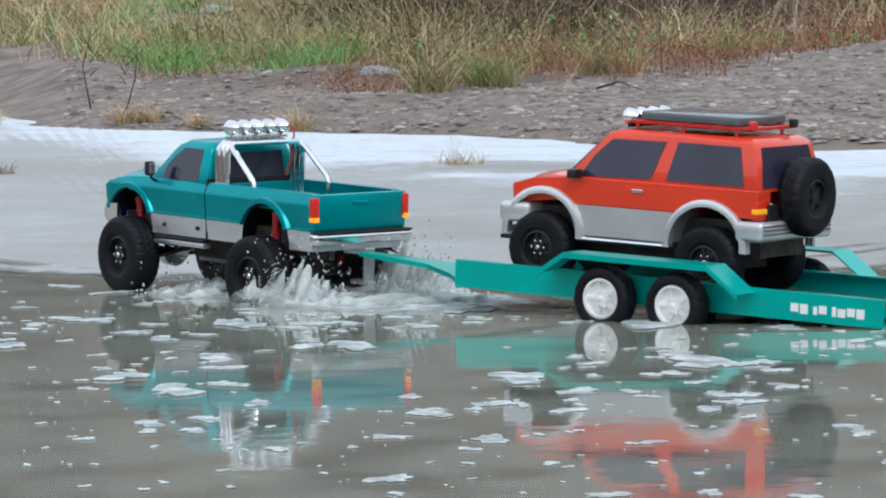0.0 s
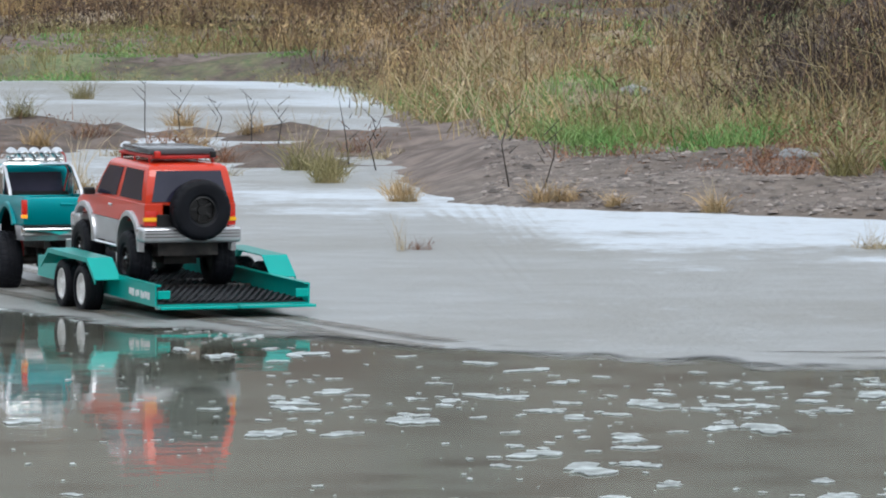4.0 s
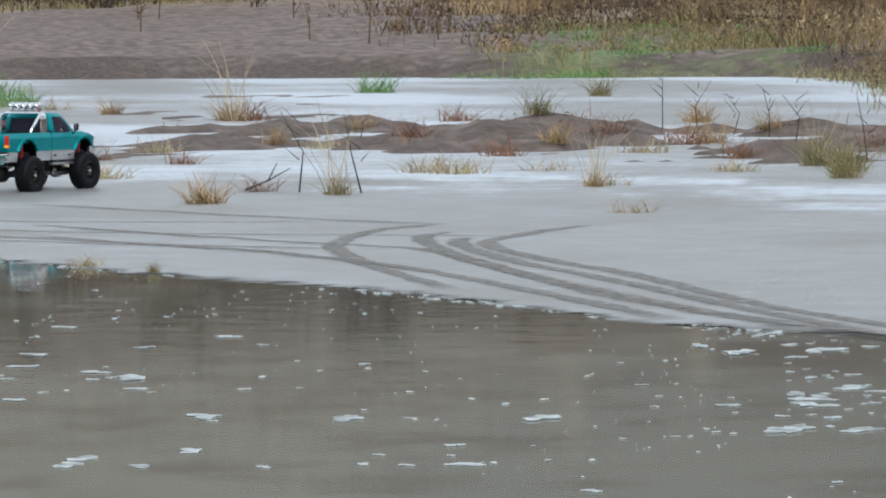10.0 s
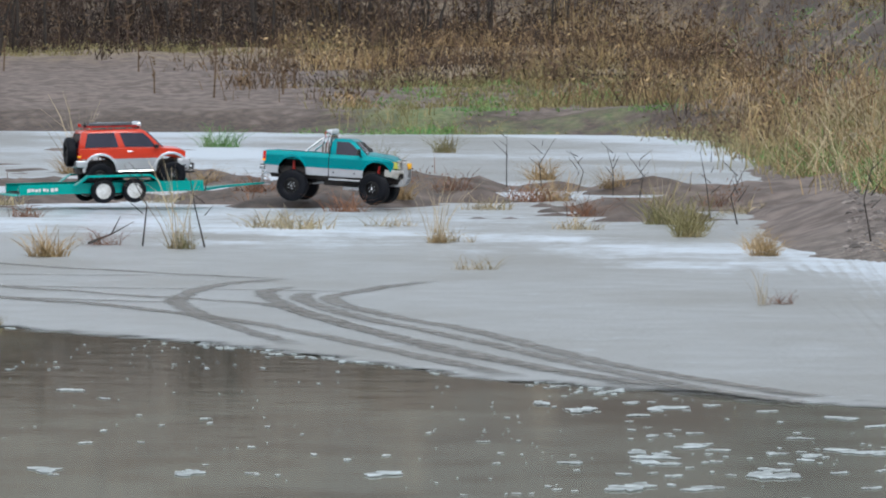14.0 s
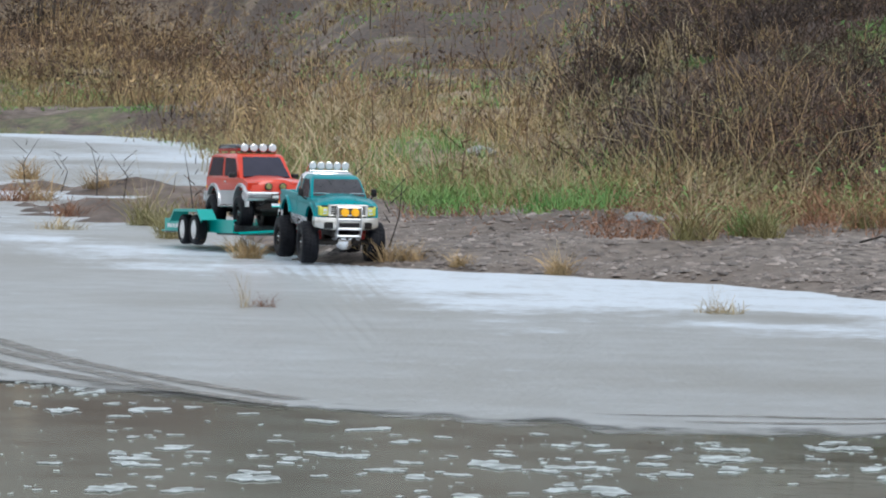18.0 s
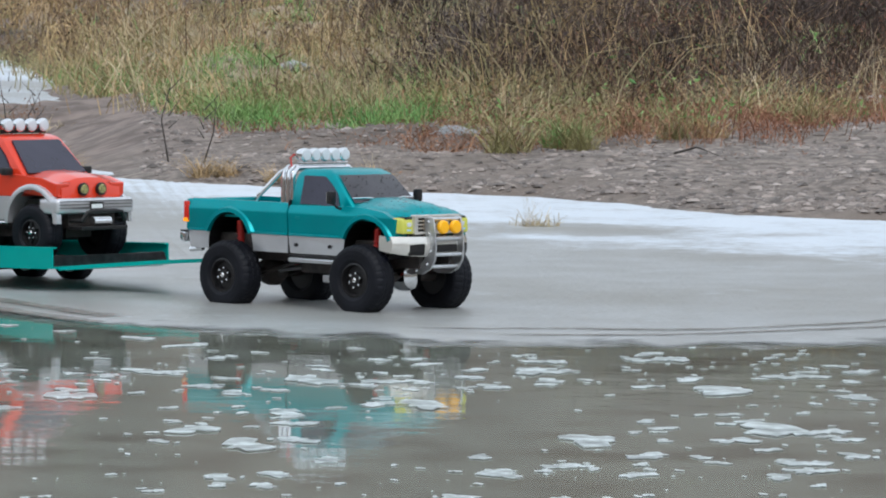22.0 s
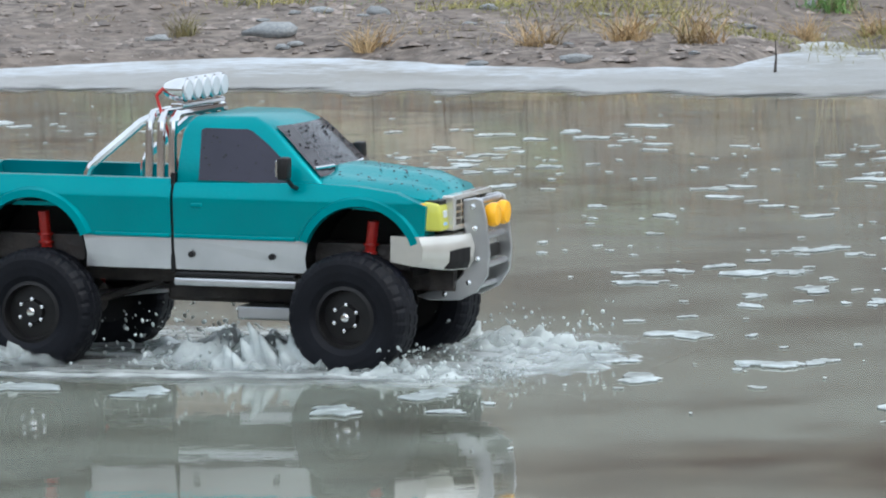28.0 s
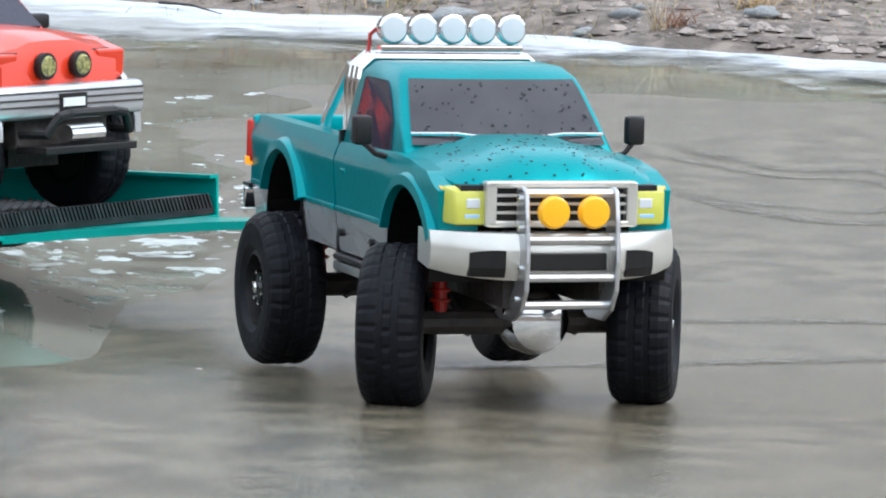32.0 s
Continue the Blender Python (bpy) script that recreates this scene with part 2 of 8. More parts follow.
layer(M_WATER, "bed", (0.075, 0.08, 0.066), (0.2, 0.208, 0.175), 7.0)

phis = np.concatenate([np.linspace(-180, -24, 40)[:-1], np.linspace(-24, -10, 40)[:-1], np.linspace(-10, 75, 480)[:-1], np.linspace(75, 180, 30)])
rs = np.concatenate([[-0.05, 0.5, 1, 1.5, 1.8, 2.1, 2.4, 2.7, 3, 3.5, 4, 4.5, 5], np.arange(5.2, 24, 0.085), np.geomspace(24, 60, 70), np.geomspace(64, 130, 12), np.geomspace(150, 900, 8)])
ground = tagged(grid_mesh("ground", phis, rs, ground_height, M_GROUND), "wet brown gravel beach and earth bank rising into a low hill", "ground", kind="structure")


def soils(ob):
    """Amounts of dry litter, dark humus with the bank's painted undercut shade, and turf, by the lie of the land."""
    me = ob.data
    co = np.empty(len(me.vertices) * 3)
    me.vertices.foreach_get("co", co)
    x, y = co[0::3], co[1::3]
    r, phi = np.hypot(x, y), np.degrees(np.arctan2(x, y))
    d = r - np.interp(phi, *VEG_EDGE)
    on = smooth(4.0, 5.5, phi)
    litter = np.clip(smooth(0.2, 1.6, d) * on * (1 - 0.6 * smooth(8, 14, d) * (1 - smooth(7.6, 9.0, phi))) * (1 - 0.6 * smooth(9.5, 12, phi) * (1 - smooth(24, 30, phi))) + (1 - on) * smooth(47.5, 52, r + 5.5 * smooth(-0.5, 1.2, phi)) * 0.75, 0, 1)
    # the band near 41 m on the left is undercut shade put into the colour
    humus_shade = np.clip(smooth(8.6, 10.6, phi + 0.35 * (d - 2.5)) * smooth(-0.2, 0.8, d) * (0.55 + 0.55 * waves(x, y, 16, 1.2, 3)) + 0.55 * (1 - on) * smooth(53, 56, r) + 0.6 * (1 - on) * smooth(40.2, 40.8, r + 0.25 * (phi + 2)) * (1 - smooth(41.3, 42.2, r + 0.25 * (phi + 2)))
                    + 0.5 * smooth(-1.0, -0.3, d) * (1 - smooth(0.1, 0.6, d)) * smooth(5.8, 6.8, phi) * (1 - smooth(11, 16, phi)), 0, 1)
    humus_shade = np.clip(humus_shade + on * 0.5 * smooth(0.2, 0.9, waves(x, y, 94, 1.8, 3)) * smooth(0.6, 1.5, d), 0, 1)
    humus_shade = np.clip(humus_shade + 0.8 * smooth(8.8, 9.8, phi + 0.12 * d) * (1 - smooth(13.5, 16, phi - 0.25 * d)) * smooth(0.8, 1.8, d), 0, 1)
    # unseen slope above the right beach, darkened so the water mirrors a darker hill
    humus_shade = np.clip(humus_shade + 0.8 * smooth(46, 53, phi) * smooth(2, 6, d), 0, 1)
    humus_shade = np.clip(humus_shade + 0.42 * (1 - on) * smooth(16, 18, r) * (1 - smooth(26, 28, r)), 0, 1)
    turf = np.clip(smooth(0.1, 0.5, d) * (1 - smooth(1.2, 3.2, d)) * smooth(5.0, 6.5, phi) * (1 - smooth(9.0, 9.8, phi)) * 0.8
                   + smooth(39.2, 39.8, r) * (1 - smooth(40.6, 42.5, r)) * smooth(-1.2, 0.8, phi) * (1 - smooth(3.6, 4.6, phi)) * (0.3 + 0.6 * waves(x, y, 17, 3.0, 3))
                   + 0.58 * smooth(0.15, 0.8, waves(x, y, 18, 1.6, 3)) * smooth(0.2, 1.2, d) * on * (1 - 0.6 * smooth(10, 20, d)), 0, 1)
    earth = (1 - smooth(5.0, 8.0, phi)) * 0.8 * smooth(13.5, 16, r) + 0.35 * smooth(22, 30, r) * on + 0.5 * smooth(8, 14, d) * (1 - smooth(7.6, 9.0, phi)) * on
    for name, v in (("earth", earth), ("litter", litter), ("humus_shade", humus_shade), ("turf", turf)):
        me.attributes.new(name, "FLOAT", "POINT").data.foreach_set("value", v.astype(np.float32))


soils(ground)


def ice_height(x, y):
    return 0.004 + 0.0012 * waves(x, y, 12, 0.5, 3)


def ice_mesh():
    p = np.linspace(-24, 86, 620)
    u = np.linspace(0, 1, 60)
    P, U = np.meshgrid(p, u, indexing="ij")
    inner = np.interp(P, *WATER_EDGE)
    inner = inner - 0.08 + 0.09 * waves(P * 0.15, P * 0, 11, 0.8) + 0.02 * waves(P * 0.15, P * 0, 19, 0.09)
    outer = np.interp(P, *LAND_EDGE) + 0.5 + 24 * (1 - smooth(4.8, 6.8, P))
    R = inner + (outer - inner) * U ** 1.5
    X, Y = R * np.sin(np.radians(P)), R * np.cos(np.radians(P))
    Z = ice_height(X, Y) - 0.003 * (1 - smooth(0, 0.3, R - inner))
    co = np.stack([X, Y, Z], -1).reshape(-1, 3)
    n, m = P.shape
    i = np.arange((n - 1) * (m - 1))
    a = (i // (m - 1)) * m + i % (m - 1)
    me = bpy.data.meshes.new("ice")
    me.from_pydata(co.tolist(), [], np.stack([a, a + 1, a + m + 1, a + m], -1).tolist())
    me.polygons.foreach_set("use_smooth", np.ones(len(me.polygons), bool))
    me.materials.append(M_ICE)
    edge = np.interp(P, *LAND_EDGE)
    gap = np.maximum(edge - inner, 0.5)
    near = (R - inner) / gap + 0.12 * waves(X, Y, 13, 1.2, 3)
    first = 0.5 + 0.24 * (1 - smooth(4, 8, P))
    first = first - 0.25 * smooth(38, 46, P)
    frost = smooth(first, first + 0.34 + 0.5 * smooth(38, 46, P), near)
    frost = frost * (1 - 0.33 * smooth(28, 44, P)) + 0.45 * smooth(57, 62, P) * smooth(0.15, 0.8, near)
    frost = frost + 0.34 * smooth(50, 56, P) * waves(P * 0.17, R * 2.6, 99, 0.4, 4)
    flats = 0.5 + 0.75 * waves(X * 0.5, Y * 0.25, 14, 2.0, 3)
    frost = np.where(R > edge + 0.3, flats, frost)
    me.attributes.new("rim", "FLOAT", "POINT").data.foreach_set("value", smooth(-0.02, 0.45 + 0.4 * smooth(53, 58, P), R - inner).reshape(-1).astype(np.float32))
    at = me.attributes.new("frost", "FLOAT", "POINT")
    at.data.foreach_set("value", frost.reshape(-1).astype(np.float32))
    return new("ice", me)


thin_rim(M_ICE)
ice = tagged(ice_mesh(), "dull grey sheet of thin wet ice over the flats", "ice", kind="structure")
water = tagged(grid_mesh("water", np.concatenate([np.linspace(-180, -14, 30)[:-1], np.linspace(-14, 76, 241)[:-1], np.linspace(76, 180, 20)]), np.concatenate([[0.02, 1, 2, 3], np.arange(3.4, 12, 0.2), [12.5, 14, 17]]), lambda p, r: -0.014 * smooth(58.5, 61, p) * (1 - smooth(92, 106, p)) * (1 - smooth(6, 7, r)) * smooth(1.5, 3, r), M_WATER),
               "murky grey-green shallow meltwater with still reflections", "water", kind="structure")


def shallows(ob):
    """Amounts of brown mud, darkened to stand for the hill's reflection, and of stony bed that shows through the water.
    """
    me = ob.data
    co = np.empty(len(me.vertices) * 3)
    me.vertices.foreach_get("co", co)
    x, y = co[0::3], co[1::3]
    r, phi = np.hypot(x, y), np.degrees(np.arctan2(x, y))
    mud_reflection = smooth(52, 56, phi) * (1 - 0.75 * smooth(56.5, 59.5, phi)) * (1 - smooth(60, 63, phi)) * (1 - 0.75 * smooth(5.0, 6.2, r)) * (0.85 + 0.3 * waves(x, y, 95, 1.2, 3)) + 0.3 * smooth(36, 46, phi) * waves(x, y, 96, 1.5, 3)
    mud_reflection = mud_reflection + (1 - smooth(4, 7, phi)) * 0.42 * smooth(0.0, 1.0, r + 1.5 + 0.3 * waves(x, y, 98, 0.8, 3) - np.interp(phi, *WATER_EDGE))
    bed = (1 - smooth(1.5, 4.5, phi)) * smooth(6.2, 7.6, r) * (0.46 + 0.3 * waves(x, y * 0.5, 97, 1.1, 3))
    for name, v in (("mud_reflection", mud_reflection), ("bed", bed)):
        me.attributes.new(name, "FLOAT", "POINT").data.foreach_set("value", np.clip(v, 0, 1).astype(np.float32))


shallows(water)


# ---- building helpers ----
def part(name, bm, mat, parent=None, label="", smooth=False):
    """Links a bmesh as one mesh object, under a thing or a part if one is given."""
    me = bpy.data.meshes.new(name)
    bm.normal_update()
    bm.to_mesh(me)
    bm.free()
    me.materials.append(mat)
    if smooth:
        me.polygons.foreach_set("use_smooth", np.ones(len(me.polygons), bool))
        me.set_sharp_from_angle(angle=radians(35))
    ob = new(name, me)
    if parent:
        ob.parent = parent
    if label:
        ob["label"] = label
    return ob


def box(bm, x0, x1, y0, y1, z0, z1, bevel=0.0, seg=2, m=None):
    mat = Matrix.Translation(((x0 + x1) / 2, (y0 + y1) / 2, (z0 + z1) / 2)) @ Matrix.Diagonal((x1 - x0, y1 - y0, z1 - z0, 1))
    v = bmesh.ops.create_cube(bm, size=1, matrix=mat)["verts"]
    if bevel:
        e = {ed for q in v for ed in q.link_edges}
        v = list({q for f in bmesh.ops.bevel(bm, geom=list(e), offset=bevel, segments=seg, affect="EDGES", profile=0.5)["faces"] for q in f.verts} | {q for q in v if q.is_valid})
    if m is not None:
        bmesh.ops.transform(bm, matrix=m, verts=v)
    return v


def tube(bm, pts, r, sides=8, caps=True):
    """A round bar along points."""
    pts = [Vector(p) for p in pts]
    rings, up = [], None
    for i, p in enumerate(pts):
        d = (pts[min(i + 1, len(pts) - 1)] - pts[max(i - 1, 0)]).normalized()
        ref = Vector((0, 0, 1)) if abs(d.z) < 0.9 else Vector((0, 1, 0))
        if up is not None:
            ref = up
        a = (ref - d * ref.dot(d)).normalized()
        up = a
        b = d.cross(a)
        rad = r[i] if isinstance(r, (list, tuple)) else r
        rings.append([bm.verts.new(p + (a * math.cos(2 * math.pi * k / sides) + b * math.sin(2 * math.pi * k / sides)) * rad) for k in range(sides)])
    for q, w in zip(rings, rings[1:]):
        for k in range(sides):
            bm.faces.new((q[k], q[(k + 1) % sides], w[(k + 1) % sides], w[k]))
    if caps:
        bm.faces.new(rings[0][::-1])
        bm.faces.new(rings[-1])


def revolve(bm, profile, sides=32, axis="y", centre=(0, 0, 0)):
    """Turns (radius, offset along the axis) pairs round an axis."""
    rings = []
    c = Vector(centre)
    for r, o in profile:
        ring = []
        for k in range(sides):
            a = 2 * math.pi * k / sides
            u, v = r * math.cos(a), r * math.sin(a)
            p = {"y": (u, o, v), "x": (o, u, v), "z": (u, v, o)}[axis]
            ring.append(bm.verts.new(c + Vector(p)))
        rings.append(ring)
    for q, w in zip(rings, rings[1:]):
        for k in range(sides):
            bm.faces.new((q[k], q[(k + 1) % sides], w[(k + 1) % sides], w[k]))
    bm.faces.new(rings[0][::-1])
    bm.faces.new(rings[-1])
    bmesh.ops.recalc_face_normals(bm, faces=bm.faces[:])


def slab(bm, outline, y0, y1, taper=None):
    """A side outline of (x, z) points carried across from y0 to y1; taper(x, z) gives a factor on y."""
    f = taper or (lambda x, z: 1.0)
    a = [bm.verts.new((x, y0 * f(x, z), z)) for x, z in outline]
    b = [bm.verts.new((x, y1 * f(x, z), z)) for x, z in outline]
    n = len(a)
    bm.faces.new(a)
    bm.faces.new(b[::-1])
    for i in range(n):
        bm.faces.new((a[i], b[i], b[(i + 1) % n], a[(i + 1) % n]))
    bmesh.ops.recalc_face_normals(bm, faces=bm.faces[:])


def curved(bm, outline, y0, y1, taper, xs, zs):
    """A slab cut into strips before its width is tapered, so that its sides curve evenly."""
    slab(bm, outline, y0, y1)
    for x in xs:
        bmesh.ops.bisect_plane(bm, geom=bm.verts[:] + bm.edges[:] + bm.faces[:], plane_co=(x, 0, 0), plane_no=(1, 0, 0))
    for z in zs:
        bmesh.ops.bisect_plane(bm, geom=bm.verts[:] + bm.edges[:] + bm.faces[:], plane_co=(0, 0, z), plane_no=(0, 0, 1))
    for v in bm.verts:
        v.co.y *= taper(v.co.x, v.co.z)


def loft(bm, stations, close=True):
    """Skin over equal-length loops of points."""
    rings = [[bm.verts.new(p) for p in s] for s in stations]
    n = len(rings[0])
    for q, w in zip(rings, rings[1:]):
        for k in range(n if close else n - 1):
            bm.faces.new((q[k], q[(k + 1) % n], w[(k + 1) % n], w[k]))
    if close:
        bm.faces.new(rings[0][::-1])
        bm.faces.new(rings[-1])
    bmesh.ops.recalc_face_normals(bm, faces=bm.faces[:])


def soften(bm, offset, seg=2, angle=30):
    e = [d for d in bm.edges if len(d.link_faces) == 2 and d.calc_face_angle(0) > radians(angle)]
    bmesh.ops.bevel(bm, geom=e, offset=offset, segments=seg, affect="EDGES", profile=0.5, clamp_overlap=True)


def arch(cx, cz, r, a0, a1, n=12):
    return [(cx + r * math.cos(radians(a0 + (a1 - a0) * k / n)), cz + r * math.sin(radians(a0 + (a1 - a0) * k / n))) for k in range(n + 1)]


M_TEAL = material("teal_paint", (0.0, 0.302, 0.33), 0.32, metal=0.5, second=(0.0, 0.25, 0.278), scale=9, coat=0.16, spec=0.2, bump=0.06, bump_scale=260)
M_SILVER = material("silver_paint", (0.63, 0.64, 0.66), 0.26, metal=0.6, second=(0.53, 0.54, 0.56), scale=14, coat=0.3)
M_CHROME = material("chrome", (0.82, 0.83, 0.84), 0.08, metal=1.0, second=(0.7, 0.71, 0.72), scale=30)
M_BRIGHT = material("bright_silver_plastic", (0.72, 0.71, 0.66), 0.18, metal=0.5, second=(0.6, 0.59, 0.55), scale=20, coat=0.3)
M_ALU = material("brushed_aluminium", (0.62, 0.63, 0.64), 0.3, metal=0.9, second=(0.52, 0.53, 0.55), scale=40)
M_RUBBER = material("tyre_rubber", (0.003, 0.0035, 0.006), 0.55, second=(0.007, 0.008, 0.012), scale=25, bump=0.08, bump_scale=120, spec=0.2)
M_BLACK = material("black_plastic", (0.007, 0.007, 0.008), 0.45, second=(0.014, 0.013, 0.013), scale=30, spec=0.35)
M_DARK = material("oily_chassis", (0.018, 0.016, 0.015), 0.55, second=(0.05, 0.04, 0.035), scale=40, bump=0.3, bump_scale=120)
M_TINT = material("tinted_window", (0.02, 0.019, 0.036), 0.06, second=(0.03, 0.028, 0.05), scale=12, spec=0.5)
M_SCREEN = material("wet_windscreen", (0.095, 0.09, 0.105), 0.1, second=(0.13, 0.125, 0.14), scale=14, spec=0.7, coat=0.5)
M_RED = material("red_paint", (0.68, 0.045, 0.014), 0.38, second=(0.6, 0.038, 0.012), scale=9, coat=0.8, spec=0.2, bump=0.02, bump_scale=300)
M_SHOCK = material("red_spring", (0.5, 0.02, 0.015), 0.35, second=(0.35, 0.015, 0.01), scale=60)
M_TRAILER = material("green_anodised", (0.0, 0.46, 0.4), 0.3, metal=0.35, second=(0.0, 0.39, 0.345), scale=8, coat=0.25, spec=0.3)
M_MESH = material("black_expanded_metal", (0.02, 0.021, 0.023), 0.4, metal=0.5, second=(0.05, 0.05, 0.055), scale=60)
M_WHITE_RIM = material("white_rim", (0.85, 0.86, 0.86), 0.3, second=(0.62, 0.62, 0.6), scale=30)
M_TAIL = glow("red_lens", (0.9, 0.05, 0.01), 0.04, (0.55, 0.02, 0.012))
M_AMBER = glow("amber_lens", (1.0, 0.3, 0.01), 0.5, (0.9, 0.35, 0.02))
M_YELLOW = glow("yellow_lens", (1.0, 0.5, 0.02), 0.12, (0.85, 0.42, 0.012))
M_HEAD = glow("yellow_green_headlight", (0.8, 0.8, 0.1), 0.04, (0.52, 0.53, 0.09))
M_PALE_BLUE = material("pale_blue_lens", (0.25, 0.5, 0.75), 0.15, second=(0.4, 0.6, 0.8), scale=60)
M_SPOT = material("yellowish_mesh_lens", (0.42, 0.4, 0.14), 0.25, second=(0.12, 0.115, 0.06), scale=260)
M_LAMP = glow("white_lamp_lens", (0.95, 0.98, 1.0), 0.05, (0.56, 0.6, 0.64))
M_BEAM = glow("lit_headlight", (1.0, 0.97, 0.9), 0.6, (0.9, 0.9, 0.85))
M_BLUE = glow("blue_marker", (0.2, 0.25, 1.0), 2.0)
M_DROP = material("rain_drops", (0.02, 0.02, 0.025), 0.05, spec=0.8)
M_LID = material("grey_black_lid", (0.075, 0.08, 0.09), 0.25, second=(0.1, 0.104, 0.112), scale=16, coat=0.3)
M_LETTER = material("white_lettering", (0.75, 0.78, 0.78), 0.5)


def wheel_meshes(r, w, rim_r, rim_mat, lugs, spokes, bolt_mat):
    """Tyre with tread blocks, rim, hub: meshes round the y axis, outer face at +y."""
    bt = bmesh.new()
    h = w / 2
    prof = [(rim_r, -0.8, 0), (rim_r * 1.2, -0.97, 0), (r * 0.72, -1.0, 0), (r * 0.84, -0.98, 0), (r * 0.915, -0.9, 1), (r * 0.955, -0.78, 1), (r * 0.99, -0.6, 1), (r * 0.998, -0.36, 1), (r * 0.985, -0.3, 0), (r * 0.985, -0.12, 0), (r, -0.08, 2), (r, 0.12, 2),
            (r * 0.985, 0.16, 0), (r * 0.985, 0.3, 0), (r * 0.998, 0.36, 3), (r * 0.99, 0.6, 3), (r * 0.955, 0.78, 3), (r * 0.915, 0.9, 3), (r * 0.84, 0.98, 0), (r * 0.72, 1.0, 0), (rim_r * 1.2, 0.97, 0), (rim_r, 0.8, 0)]
    nseg = lugs * 4
    rings = []
    for rr, o, zone in prof:
        ring = []
        for k in range(nseg):
            a = 2 * math.pi * k / nseg
            low = zone and (k + (0, 0, 1, 2)[zone]) % 4 == 3
            q = rr - (r * 0.017 if low else 0)
            ring.append(bt.verts.new((q * math.cos(a), o * h, q * math.sin(a))))
        rings.append(ring)
    for p, q in zip(rings, rings[1:]):
        for k in range(nseg):
            bt.faces.new((p[k], p[(k + 1) % nseg], q[(k + 1) % nseg], q[k]))
    bmesh.ops.recalc_face_normals(bt, faces=bt.faces[:])
    br = bmesh.new()
    revolve(br, [(rim_r * 1.02, -h * 0.7), (rim_r * 1.04, h * 0.8), (rim_r * 0.9, h * 0.86), (rim_r * 0.84, h * 0.45), (rim_r * 0.4, h * 0.5), (rim_r * 0.36, h * 0.72), (0.0006, h * 0.75)], 28)
    for k in range(spokes):
        m = Matrix.Rotation(2 * math.pi * k / spokes, 4, "Y")
        box(br, rim_r * 0.3, rim_r * 0.9, h * 0.42, h * 0.62, -rim_r * 0.14, rim_r * 0.14, bevel=rim_r * 0.04, m=m)
    bh = bmesh.new()
    revolve(bh, [(rim_r * 0.15, h * 0.6), (rim_r * 0.15, h * 0.84), (rim_r * 0.1, h * 0.9), (0.0005, h * 0.91)], 12)
    bb = bmesh.new()
    revolve(bb, [(rim_r * 0.065, h * 0.55), (rim_r * 0.065, h * 0.78), (0.0004, h * 0.8)], 7, centre=(rim_r * 0.42, 0, 0))
    return (bt, M_RUBBER), (br, rim_mat), (bh, bolt_mat), (bb, bolt_mat)


def wheels(parent, r, w, rim_r, rim_mat, lugs, spokes, bolt_mat, spots, label):
    """Four wheels under a thing: rim, with tyre and hub as its pieces."""
    made, meshes = [], None
    for x, y, z in spots:
        if meshes is None:
            (bt, mt), (br, mr), (bh, mh), (bb, mb) = wheel_meshes(r, w, rim_r, rim_mat, lugs, spokes, bolt_mat)
            rim = part("wheel", br, mr, parent, label, True)
            tyre = part("tyre", bt, mt, rim, "chunky black off-road tyre")
            hub = part("hub", bh, mh, rim, "bright hub cap", True)
            bolt = part("bolt", bb, mb, rim, smooth=True)
            meshes = (rim.data, tyre.data, hub.data, bolt.data)
            turns = range(1, 6)
        else:
            rim = new("wheel", meshes[0])
            rim.parent = parent
            rim["label"] = label
            for n, me, lb in (("tyre", meshes[1], "chunky black off-road tyre"), ("hub", meshes[2], "bright hub cap")):
                o = new(n, me)
                o.parent = rim
                o["label"] = lb
            turns = range(6)
        for k in turns:
            o = new("bolt", meshes[3])
            o.parent = rim
            o.rotation_euler.y = k * math.pi / 3
        rim.location = (x, y, z)
        made.append((rim, x, y, z))
    return made


